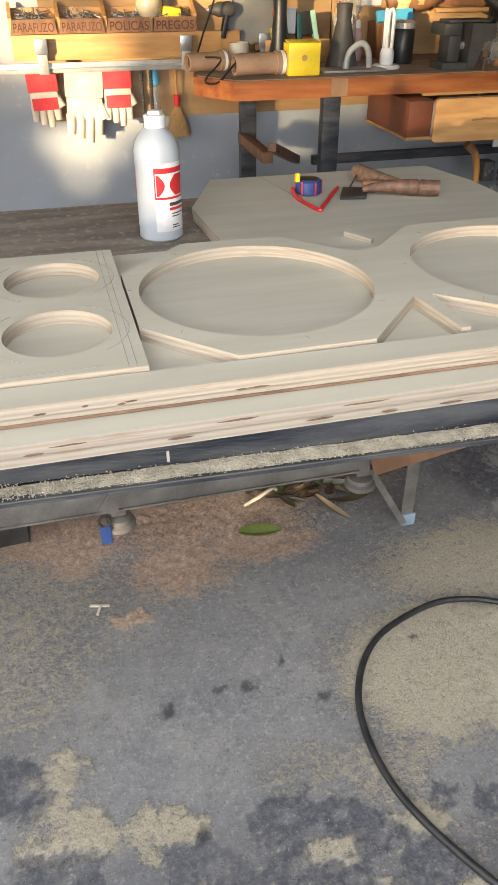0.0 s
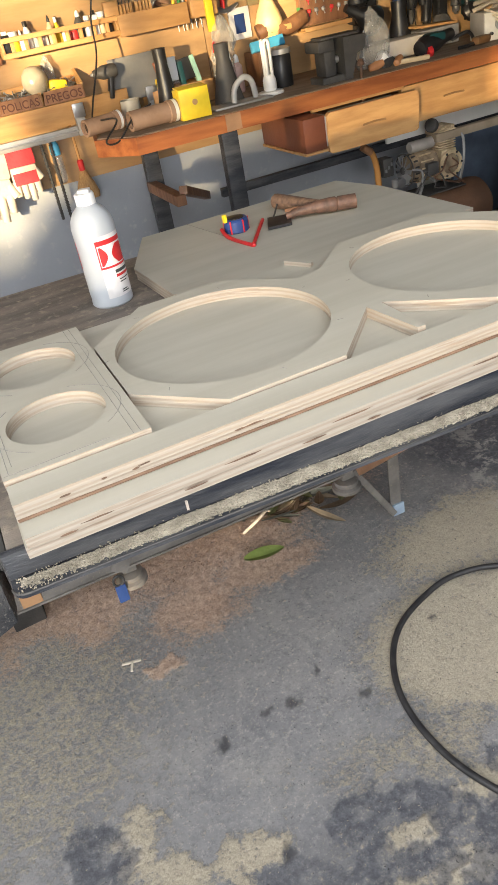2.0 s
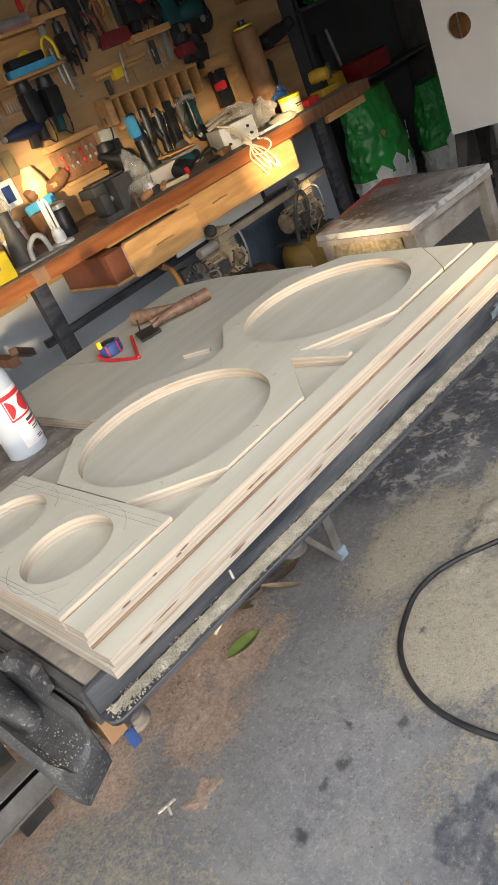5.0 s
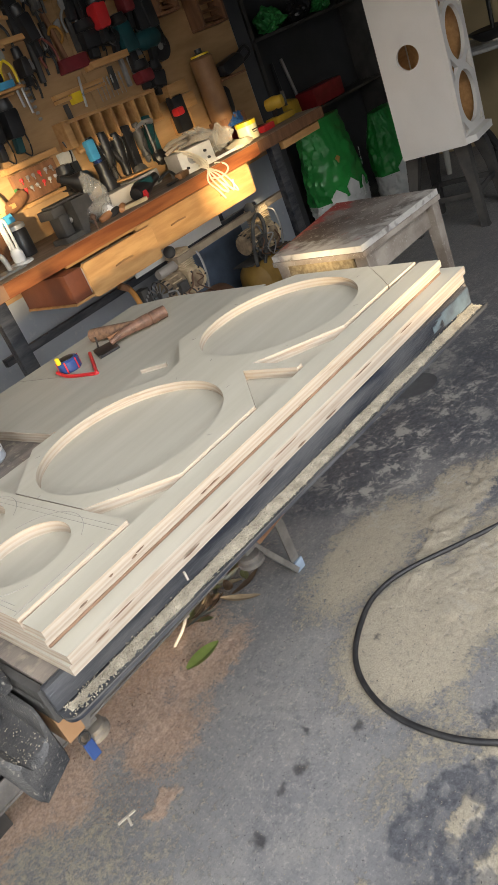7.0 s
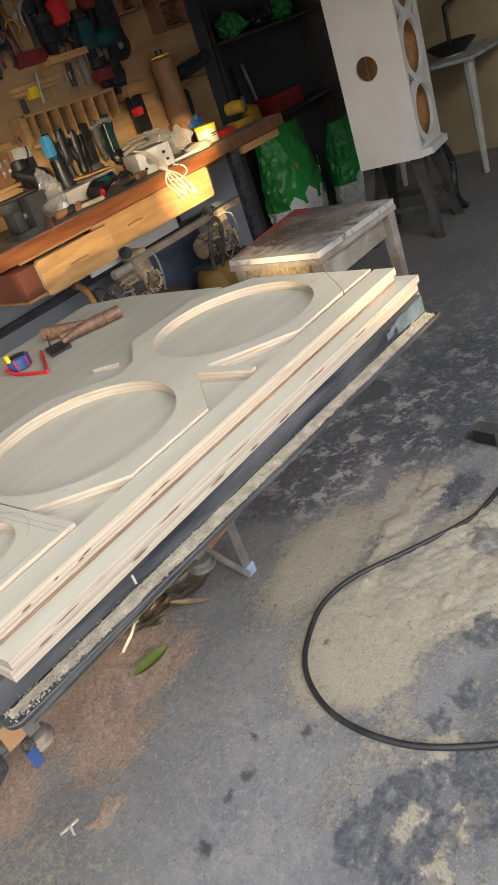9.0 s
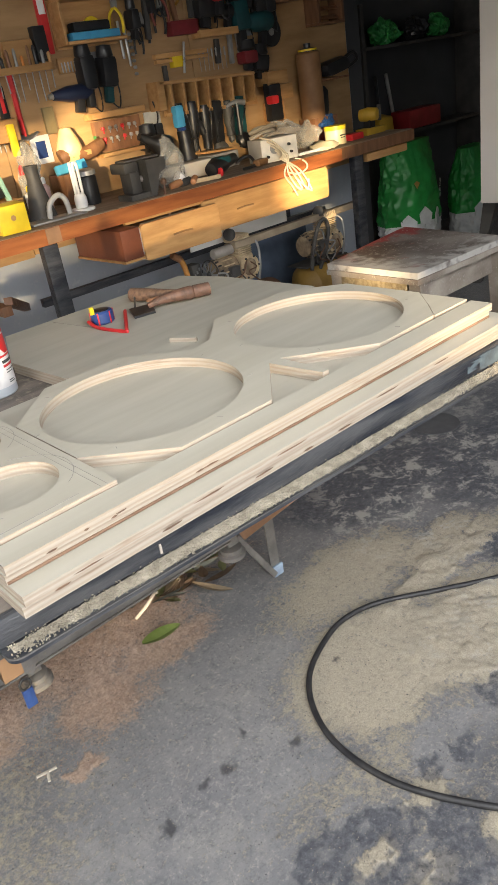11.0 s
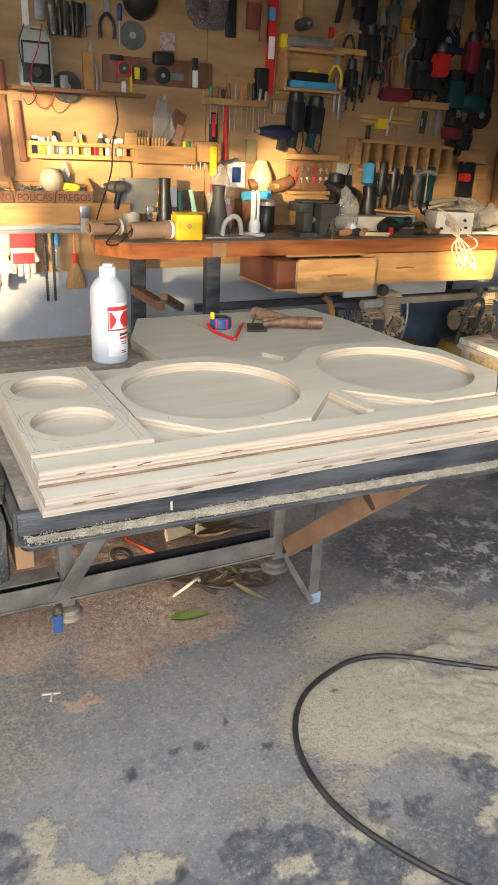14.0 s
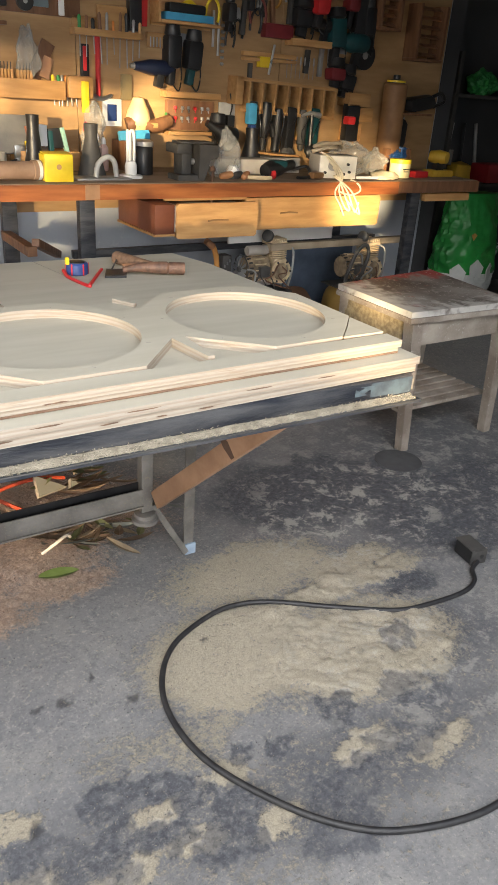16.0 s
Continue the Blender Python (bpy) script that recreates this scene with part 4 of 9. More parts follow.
def chute():
    """A cast chute with raised sides, a rounded motor lying in it, and sawdust along its left side."""
    t = tagged(group_base("machine_chute", -0.18, 0.66, 0.0), "dusty black cast machine chute beside the table", "machine")
    inv = pose(0.18, -0.66, 0)

    def p(name, bm, m, label="", parent=None):
        bm.transform(inv)
        return part(name, bm, m, parent or t, label)

    def loft(profile, stations):
        bm = bmesh.new()
        rings = [[bm.verts.new(f(x, z)) for x, z in profile] for f in stations]
        n = len(profile)
        for a, b in zip(rings, rings[1:]):
            for k in range(n):
                bm.faces.new((a[k], a[(k + 1) % n], b[(k + 1) % n], b[k]))
        bm.faces.new(rings[0][::-1])
        bm.faces.new(rings[-1])
        return bm
    section = [(-0.206, 0.650), (-0.212, 0.700), (-0.209, 0.712), (-0.203, 0.713), (-0.199, 0.702), (-0.193, 0.692), (-0.182, 0.689), (-0.164, 0.690), (-0.156, 0.696), (-0.152, 0.718), (-0.149, 0.726), (-0.1445, 0.725), (-0.1445, 0.655)]
    stations = []
    for y, drop, pinch in ((0.0, 0.010, 0.80), (0.006, 0.003, 0.93), (0.018, 0.0, 1.0), (0.12, -0.004, 1.04), (0.35, -0.012, 1.12), (0.70, -0.02, 1.22), (1.05, -0.03, 1.3)):
        stations.append(lambda x, z, y=y, drop=drop, pinch=pinch: Vector((-0.144 + (x + 0.144) * pinch - (1 - pinch) * 0.025 * (pinch < 1), 0.690 + y + (x + 0.205) * 0.30 * max(0.0, 1 - y * 2), z - drop)))
    p("body", jitter(loft(section, stations), 0.0012, 40), TROUGH, "dusty black cast body")
    motor = bmesh.new()
    rings = []
    for y, r, z in ((0.790, 0.004, 0.690), (0.793, 0.012, 0.692), (0.806, 0.018, 0.694), (0.825, 0.021, 0.697), (0.85, 0.023, 0.700), (0.95, 0.027, 0.708), (1.25, 0.038, 0.722), (1.69, 0.040, 0.735)):
        rings.append([motor.verts.new((-0.180 - 0.03 * (y - 0.790) + r * math.cos(a) * (1 + 0.08 * math.cos(3 * a)), y, z + r * math.sin(a))) for a in np.linspace(0, 2 * math.pi, 25)[:-1]])
    for a, b in zip(rings, rings[1:]):
        for k in range(24):
            motor.faces.new((a[k], a[(k + 1) % 24], b[(k + 1) % 24], b[k]))
    motor.faces.new(rings[0][::-1])
    motor.faces.new(rings[-1])
    p("motor", jitter(motor, 0.002, 25), TROUGH, "rounded motor cover powdered with dust")
    knob = p("clamp_knob", jitter(tube(smooth_line([(-0.150, 0.752, 0.748), (-0.144, 0.790, 0.756), (-0.148, 0.83, 0.757), (-0.156, 0.862, 0.752)], 6), 0.0105, 10, taper=lambda s: 0.75 + 0.5 * math.sin(3.0 * s)), 0.005, 50), TROUGH, "lumpy dusty clamp")
    p("clamp_bolt", tube([(-0.150, 0.775, 0.765), (-0.140, 0.770, 0.772)], 0.005, 8), DARK_STEEL, "", knob)
    heap = bmesh.new()
    random.seed(43)
    for k in range(900):
        y = 0.70 + 0.5 * random.random() ** 1.3
        x = random.gauss(-0.1985 - 0.06 * (y - 0.66), 0.0035) if k % 3 else random.uniform(-0.195, -0.155)
        if x > -0.19 and y > 0.785:
            continue
        m = Matrix.Translation((x, y, random.uniform(0.692, 0.699) if x > -0.194 else random.uniform(0.698, 0.706))) @ Euler((random.random() * 3, random.random() * 3, 0)).to_matrix().to_4x4()
        bmesh.ops.create_cube(heap, size=random.uniform(0.0005, 0.0013), matrix=m @ Matrix.Diagonal((1.6, 1, 0.7, 1)))
    tagged(p("chute_dust", heap, SAWDUST, "sawdust crumbs in the chute"), kind="stuff")
    p("stand", box(-0.25, -0.17, 1.45, 1.53, 0.0, 0.668, 0.004), DARK_STEEL)
    return t


chute()

# ---- the pile under the table ----


def crumbs(name, n, area, size, material, label, lift=0.002):
    """Loose chips: small tilted flakes."""
    bm = bmesh.new()
    for _ in range(n):
        cx, cy, rx, ry = random.choice(area)
        a, d = random.random() * 6.28, math.sqrt(random.random())
        x, y = cx + rx * d * math.cos(a), cy + ry * d * math.sin(a)
        s = random.uniform(*size)
        z = lift + random.random() * s * 0.5
        m = Matrix.Translation((x, y, z)) @ Euler((random.uniform(-.6, .6), random.uniform(-.6, .6), random.random() * 6.28)).to_matrix().to_4x4()
        vs = [bm.verts.new(m @ Vector(q)) for q in ((-s, -s * .35, 0), (s, -s * .3, 0), (s * .9, s * .35, 0), (-s * .8, s * .3, s * .25), (0, 0, -s * .4))]
        bm.faces.new(vs[:4])
        bm.faces.new((vs[0], vs[4], vs[1]))
        bm.faces.new((vs[2], vs[4], vs[3]))
    return single(name, bm, material, label, "chips", kind="stuff", smooth=False)


crumbs("red_shavings", 2200, [(0.25, 1.40, 0.42, 0.16), (0.12, 1.25, 0.20, 0.10), (0.0, 1.45, 0.3, 0.1)], (0.0008, 0.0028), RED_DUST, "reddish wood chips scattered on the floor")
GRIT = mat("dark grit", (0.045, 0.043, 0.042), rough=0.9)
crumbs("dark_grit", 1500, [(0.8, 0.7, 0.7, 0.6), (0.2, 0.7, 0.6, 0.6), (0.4, 1.0, 0.5, 0.3)], (0.0006, 0.0020), GRIT, "dark grit and chips scattered over the floor")
crumbs("pale_shavings", 3600, [(0.8, 0.7, 0.6, 0.5), (0.3, 0.5, 0.6, 0.5), (0.1, 0.9, 0.5, 0.4), (1.5, 1.2, 0.7, 0.5)], (0.0006, 0.0019), SAWDUST, "pale wood chips scattered over the floor")
crumbs("coarse_shavings", 1500, [(0.22, 1.60, 0.36, 0.26)], (0.0015, 0.005), RED_DUST, "coarse chips on the sawdust heap", 0.036)
crumbs("brown_shavings", 500, [(0.28, 1.45, 0.36, 0.10), (0.30, 1.55, 0.3, 0.2)], (0.0012, 0.0035), mat("dark chips", (0.17, 0.10, 0.065), (0.11, 0.065, 0.045), rough=0.9), "dark brown chips on the sawdust heap", 0.022)


def leaf(name, x, y, z, length, width, turn, material, label, curl=0.3):
    bm = bmesh.new()
    n = 12
    rows = []
    for i in range(n + 1):
        s = i / n
        w = width * math.sin(math.pi * min(1, s * 0.94 + 0.05)) ** 0.7
        zz = curl * length * (s - 0.5) ** 2 + 0.004
        rows.append([bm.verts.new((length * (s - 0.5), k * w * 0.5, zz + abs(k) * w * 0.22)) for k in (-1, -0.5, 0, 0.5, 1)])
    for a, b in zip(rows, rows[1:]):
        for k in range(4):
            bm.faces.new((a[k], a[k + 1], b[k + 1], b[k]))
    r = bmesh.ops.solidify(bm, geom=bm.faces[:], thickness=0.0012)
    bm.transform(pose(x, y, z, random.uniform(-14, 14), random.uniform(-10, 10), turn))
    return single(name, bm, material, label, "leaf", group="fallen leaves and scraps")


leaf("green_leaf", 0.375, 1.312, 0.026, 0.105, 0.046, -12, GREEN_LEAF, "fresh green leaf lying on the sawdust", 0.25)
random.seed(11)
PALE_LEAF = mat("pale dry leaf", (0.42, 0.34, 0.23), (0.30, 0.23, 0.15), rough=0.8, scale=20, bump=0.2, random_tint=0.3)
OLIVE_LEAF = mat("olive dry leaf", (0.26, 0.27, 0.12), (0.16, 0.165, 0.075), rough=0.7, scale=20, bump=0.2, random_tint=0.3)
GREY_LEAF = mat("grey dry leaf", (0.30, 0.31, 0.27), (0.19, 0.195, 0.17), rough=0.8, random_tint=0.3)
for k in range(46):
    x, y = random.gauss(0.535, 0.075), random.gauss(1.445, 0.042)
    m, lab = ((LEAF, "curled brown dry leaf in the heap"), (PALE_LEAF, "pale dry leaf in the heap"), (OLIVE_LEAF, "long olive leaf in the heap"), (LEAF, "curled brown dry leaf in the heap"), (GREY_LEAF, "grey dry leaf in the heap"))[k % 5]
    leaf("dry_leaf", x, y, 0.020 + 0.045 * random.random(), random.uniform(0.05, 0.12), random.uniform(0.012, 0.028), random.uniform(-75, 65), m, lab, random.uniform(0.05, 0.7))
for k in range(22):
    x, y = random.uniform(0.42, 0.72), random.uniform(1.62, 1.80)
    leaf("dry_leaf", x, y, 0.055 + 0.05 * random.random(), random.uniform(0.08, 0.18), random.uniform(0.014, 0.03), random.uniform(-30, 40), (LEAF, OLIVE_LEAF, LEAF)[k % 3], "dry leaf on the heap behind the rail", random.uniform(0.05, 0.5))
single("pale_shaving", tube(smooth_line([(0.36, 1.40, 0.05), (0.39, 1.38, 0.085), (0.43, 1.40, 0.09), (0.45, 1.43, 0.06)], 6), 0.0045, 6), LEATHER, "curled pale wood shaving", "shaving")
for x, y, s in ((0.43, 1.655, 0.070), (0.53, 1.66, 0.035), (0.58, 1.75, 0.050)):
    single("triangle_offcut", prism([(0, 0), (s * 1.6, 0.01), (0.02, s)], 0, 0.014, edge_slot=1, m=pose(x, y, 0.07, 40, 10, 20)), (PLY_FACE, PLY_EDGE), "small triangular plywood offcut in the sawdust", "offcut", group="offcuts under the table")
single("orange_strap", tube(smooth_line([(0.54, 1.72, 0.085), (0.46, 1.725, 0.10), (0.36, 1.72, 0.095), (0.315, 1.70, 0.085), (0.34, 1.66, 0.075), (0.385, 1.615, 0.060), (0.41, 1.59, 0.055)], 6), 0.006, 6), mat("red orange rope", (0.62, 0.085, 0.03), rough=0.6), "red orange plastic strap in the sawdust", "strap")
single("rubber_ring", lathe([(0.022, 0), (0.036, 0.0), (0.036, 0.012), (0.022, 0.012), (0.022, 0)], 24, cap=False, m=pose(0.272, 1.609, 0.075, 15, 10, 0)), BLACK_DUSTY, "dusty rubber ring half buried in sawdust", "ring")
single("wood_splinter", box(-0.022, 0.022, -0.003, 0.003, 0, 0.004, 0.001, m=pose(-0.025, 1.196, 0.001, 0, 0, -14)), mat("bleached splinter", (0.60, 0.54, 0.44), rough=0.8), "pale wood splinter on the concrete", "splinter", group="splinters")
single("wood_splinter", box(-0.015, 0.015, -0.003, 0.003, 0, 0.004, 0.001, m=pose(-0.027, 1.184, 0.001, 0, 0, 70)), mat("bleached splinter", (0.60, 0.54, 0.44), rough=0.8), "pale wood splinter on the concrete", "splinter", group="splinters")

# ---- the cable with its socket ----
CABLE = [(1.475, 0.838, 0.014), (1.435, 0.822, 0.010), (1.40, 0.782, 0.008), (1.33, 0.760, 0.008), (1.20, 0.768, 0.008), (1.106, 0.791, 0.008), (0.979, 0.872, 0.008), (0.832, 0.975, 0.008), (0.745, 1.008, 0.008), (0.66, 1.005, 0.008), (0.539, 0.957, 0.008),
         (0.462, 0.876, 0.008), (0.422, 0.765, 0.008), (0.430, 0.624, 0.008), (0.495, 0.480, 0.008), (0.575, 0.372, 0.008), (0.679, 0.299, 0.008), (0.853, 0.252, 0.008), (1.05, 0.275, 0.008), (1.35, 0.36, 0.008), (1.75, 0.44, 0.008)]
cab = tagged(group_base("extension_cable", 1.48, 0.84, 0), "black rubber extension cable lying in a loop on the floor", "cable")
inv = pose(-1.48, -0.84, 0)
part("cord", tube(smooth_line(CABLE, 10), 0.0068, 10, m=inv), RUBBER, cab)
sock = part("socket_block", box(-0.025, 0.025, -0.038, 0.038, 0.0, 0.044, 0.005, m=inv @ pose(1.487, 0.882, 0.001, 0, 0, -10)), BLACK, cab, "black socket block")
part("socket_face", box(-0.028, 0.028, -0.0425, -0.0385, 0.001, 0.048, 0.002, m=inv @ pose(1.487, 0.882, 0.001, 0, 0, -10)), BLACK_DUSTY, sock)
part("socket_hole", lathe([(0.0, 0.0), (0.007, 0.0), (0.007, 0.001), (0.0, 0.001)], 14, cap=False, m=inv @ pose(1.487, 0.882, 0.001, 0, 0, -10) @ pose(0.010, -0.0427, 0.026, 90, 0, 0)), BLACK, sock)
part("socket_lid", box(-0.026, 0.026, -0.036, 0.042, 0.0445, 0.048, 0.0015, m=inv @ pose(1.487, 0.882, 0.001, 0, 0, -10)), BLACK_DUSTY, sock)
single("drain_cover", lathe([(0.0, 0.0), (0.088, 0.0), (0.088, 0.003), (0.080, 0.0045), (0.0, 0.0045)], 36, m=Matrix.Translation((1.735, 1.455, 0.0005))), mat("dark drain iron", (0.095, 0.095, 0.098), rough=0.7), "dark round drain cover set in the floor", "drain cover")

# ---- the workbench along the wall ----
BZ = 0.845


def workbench():
    t = tagged(group_base("workbench", 1.9, 2.9, 0), "long varnished red wood workbench on a black steel frame", "workbench")
    inv = pose(-1.9, -2.9, 0)

    def p(name, bm, m, label="", parent=None):
        bm.transform(inv)
        return part(name, bm, m, parent or t, label)
    p("worktop", prism([(0.645, 2.62), (2.66, 2.62), (2.66, 3.175), (0.62, 3.175), (0.535, 2.78)], BZ - 0.062, BZ - 0.003), RED_WOOD, "glossy red brown worktop edge")
    # the same worktop in darker wood, for the shade at this end
    p("worktop", prism([(2.665, 2.625), (3.26, 2.625), (3.26, 3.175), (2.665, 3.175)], BZ - 0.060, BZ - 0.004), BROWN_WOOD, "worktop end, browned for the shade on it")
    p("worktop_surface", prism([(0.655, 2.632), (3.25, 2.632), (3.25, 3.17), (0.632, 3.17), (0.550, 2.785)], BZ - 0.0028, BZ), BENCH_TOP, "worn dusty worktop surface")
    p("tape_patch", box(0.985, 1.045, 2.617, 2.6195, BZ - 0.060, BZ - 0.004), mat("old tape", (0.42, 0.24, 0.13), rough=0.4), "strip of old tape")
    for x, y in ((1.0, 2.66), (0.80, 3.05), (2.83, 2.68), (2.62, 3.05)):
        p("leg", box(x - 0.032, x + 0.032, y - 0.02, y + 0.02, 0.0, BZ - 0.062, 0.003), BLACK_STEEL)
    p("leg_batten", box(0.76, 0.80, 2.68, 3.05, 0.56, 0.60, 0.004, m=Matrix.Identity(4)), BROWN_WOOD)
    p("side_brace", box(-0.016, 0.016, -0.2, 0.2, -0.016, 0.016, 0.003, m=pose(0.90, 2.86, 0.55, -18, 0, -32)), BROWN_WOOD)
    p("long_rail", box(1.03, 2.80, 2.90, 2.93, 0.49, 0.525, 0.003), BLACK_STEEL)
    p("back_batten", box(0.84, 2.9, 3.165, 3.19, 0.70, 0.745, 0.003), LIGHT_WOOD)
    p("plank_end", box(2.90, 3.24, 2.66, 2.69, 0.735, 0.775, 0.003), LIGHT_WOOD, "pale plank under the worktop end")
    # drawers
    for x0, x1, out in ((1.345, 1.745, 0.115), (1.75, 2.565, 0.0)):
        y = 2.645 - out
        d = p("drawer", box(x0 + 0.025, x1 - 0.025, y + 0.02, y + 0.40, 0.662, 0.752, 0.003), BROWN_WOOD, "open drawer" if out else "closed drawers")
        p("drawer_front", prism([(x0, 0.640), (x0 + 0.012, 0.632), (x1 - 0.01, 0.630), (x1, 0.638), (x1 + 0.004, 0.76), (x1 - 0.006, 0.775), (x0 + 0.012, 0.775), (x0, 0.765)], 0, 0.02, m=Matrix.Translation((0, y + 0.02, 0)) @ STAND), LIGHT_WOOD, "pale pine drawer front", d)
        # nothing is carved: a darker strip gives the slot's shade
        for hx in ((x0 + x1) / 2,) if out else (2.0, 2.36):
            p("finger_slot", tube([(hx - 0.05, y - 0.001, 0.703), (hx, y - 0.001, 0.706), (hx + 0.05, y - 0.001, 0.703)], 0.0045, 6), mat("pine darkened as a recess", (0.36, 0.20, 0.085), (0.28, 0.15, 0.06), rough=0.5), "slim strip darkened for a finger slot's shade", d)
    dl = p("drawer_side", box(1.245, 1.335, 2.53, 2.90, 0.655, 0.772, 0.003), mat("dark red drawer", (0.20, 0.065, 0.03), (0.14, 0.045, 0.022), rough=0.45, scale=5), "dark red drawer side")
    p("drawer_side_edge", box(1.24, 1.338, 2.526, 2.9, 0.646, 0.655), LIGHT_WOOD, "", dl)
    p("drawer_divider", box(1.340, 1.362, 2.54, 2.90, 0.66, 0.765, 0.002), DULL_STEEL)
    p("drawer_sill", box(1.34, 1.75, 2.628, 2.648, 0.772, 0.782), LIGHT_WOOD)
    return t


workbench()
# papers and a green sheet in the open drawer
single("paper_sheet", box(1.40, 1.68, 2.56, 2.62, 0.755, 0.766, 0.002), mat("pale paper", (0.50, 0.52, 0.42), (0.34, 0.40, 0.26), rough=0.8, scale=10), "folded papers in the open drawer", "paper")
# shelf board and rails beneath
x, z, w, h = 2.109, 0.585, 0.641, 0.104
single("white_board", box(x - w / 2, x + w / 2, 2.83, 2.843, z - h / 2, z + h / 2, 0.002), CABINET_WHITE, "white board fixed under the bench", "board")
single("wooden_beam", box(1.95, 2.90, 2.70, 2.735, 0.515, 0.548, 0.003), mat("dusty beam", (0.34, 0.27, 0.185), (0.25, 0.195, 0.13), rough=0.7), "dusty wooden beam above the compressors", "beam")
single("blue_board", box(2.28, 2.75, 3.02, 3.04, 0.02, 0.50, 0.003), mat("dark blue board", (0.09, 0.12, 0.17), rough=0.5), "dark blue board leaning under the bench", "board")
single("white_sheet", box(2.05, 2.16, 2.98, 3.0, 0.25, 0.50, 0.003), CABINET_WHITE, "white sheet leaning under the bench", "board")


def compressor(name, x, y, z, tank_mat, big, label):
    """Motor with an open fan, crankcase, finned cylinder and head on a round tank."""
    t = tagged(group_base(name, x, y, 0), label, "air compressor")
    L = 0.30 if big else 0.17
    part("tank", lathe([(0.0, -L), (0.07, -L + 0.01), (0.115, -L + 0.05), (0.12, -L + 0.08), (0.12, L - 0.08), (0.115, L - 0.05), (0.07, L - 0.01), (0.0, L)], 26, cap=False, m=pose(0.05, 0, 0.19, 0, 90, 0)), tank_mat, t, "dusty round tank")
    for fx in (-0.7 * L, 0.7 * L):
        part("foot", box(fx + 0.03, fx + 0.07, -0.09, 0.09, 0.0, 0.09, 0.004), DARK_STEEL, t)
    part("base_plate", box(-0.13, 0.19, -0.07, 0.07, 0.305, 0.312, 0.002), DARK_STEEL, t)
    # stator with a waist band; black bars round its end bell give the slots' shade
    st = part("motor", lathe([(0.0, -0.070), (0.040, -0.070), (0.052, -0.066), (0.058, -0.052), (0.058, -0.040), (0.063, -0.038), (0.063, 0.030), (0.058, 0.032), (0.056, 0.060), (0.0, 0.062)], 28, cap=False, m=pose(0, 0, z, 0, 90, 0)), DUSTY_BROWN, t, "dusty brown motor")
    for k in range(14):
        a = k * 2 * math.pi / 14
        part("slot", box(-0.062, -0.044, -0.004, 0.004, 0.050, 0.0592, m=Matrix.Translation((0, 0, z)) @ Matrix.Rotation(a, 4, "X")), BLACK, st, "black bar for the shade in a cooling slot")
        part("rib", box(-0.036, 0.028, -0.0028, 0.0028, 0.062, 0.067, 0.001, m=Matrix.Translation((0, 0, z)) @ Matrix.Rotation(a + 0.2, 4, "X")), SUNLIT_CASTING, st)
    part("terminal_box", box(-0.02, 0.035, -0.085, -0.055, z - 0.030, z + 0.020, 0.004), BLACK_DUSTY, t)
    # crankcase with a bolted cover
    cc = part("crankcase", jitter(box(0.075, 0.155, -0.055, 0.055, z - 0.075, z + 0.050, 0.014), 0.002, 20), SUNLIT_CASTING, t, "cast crankcase powdered with dust")
    part("crankcase_ring", lathe([(0.048, 0.0), (0.058, 0.0), (0.058, 0.010), (0.044, 0.012), (0.044, 0.004)], 24, cap=False, m=pose(0.115, -0.0555, z - 0.012, 90, 0, 0)), SUNLIT_CASTING, cc)
    part("crankcase_cover", lathe([(0.0, 0.0), (0.042, 0.0), (0.040, 0.007), (0.0, 0.009)], 24, cap=False, m=pose(0.115, -0.0555, z - 0.012, 90, 0, 0)), DUSTY_BROWN, cc)
    for k in range(6):
        a = k * math.pi / 3
        part("bolt", lathe([(0.0, 0.0), (0.005, 0.0), (0.005, 0.005), (0.0, 0.006)], 6, cap=False, m=pose(0.115 + 0.052 * math.cos(a), -0.068, z - 0.012 + 0.052 * math.sin(a), 90, 0, 0)), DARK_STEEL, cc)
    # cylinder of separate fins, and its ribbed head
    cy = part("cylinder", lathe([(0.030, 0.0), (0.030, 0.062)], 18, m=pose(0.110, 0, z + 0.048)), DUSTY_BROWN, t, "finned cylinder")
    for k in range(6):
        part("fin", box(0.066, 0.154, -0.046, 0.046, z + 0.052 + k * 0.0095, z + 0.0565 + k * 0.0095, 0.0012), SUNLIT_CASTING, cy)
    hd = part("pump_head", box(0.064, 0.156, -0.048, 0.048, z + 0.110, z + 0.128, 0.004), SUNLIT_CASTING, t, "ribbed head")
    for k in range(7):
        part("rib", box(0.070 + k * 0.0125, 0.0745 + k * 0.0125, -0.046, 0.046, z + 0.128, z + 0.143, 0.001), SUNLIT_CASTING, hd)
    part("filter", lathe([(0.0, 0), (0.022, 0), (0.028, 0.004), (0.028, 0.024), (0.020, 0.030), (0.0, 0.030)], 20, cap=False, m=pose(0.060, -0.02, z + 0.152, 20, -70, 0)), BLACK_DUSTY, t, "round dark air filter")
    part("head_pipe", tube(smooth_line([(0.15, -0.04, z + 0.115), (0.180, -0.06, z + 0.09), (0.178, -0.07, z + 0.0), (0.165, -0.06, z - 0.09)], 6), 0.006, 8), DULL_STEEL, t, "bent steel pipe")
    if big:
        part("capacitor", lathe([(0.0, -0.062), (0.021, -0.062), (0.024, -0.056), (0.024, 0.050), (0.021, 0.056), (0.0, 0.056)], 18, cap=False, m=pose(-0.005, -0.02, z + 0.090, 0, 90, 0)), mat("pale capacitor", (0.50, 0.46, 0.41), (0.40, 0.36, 0.31), rough=0.45, metal=0.3), t, "pale metal cylinder")
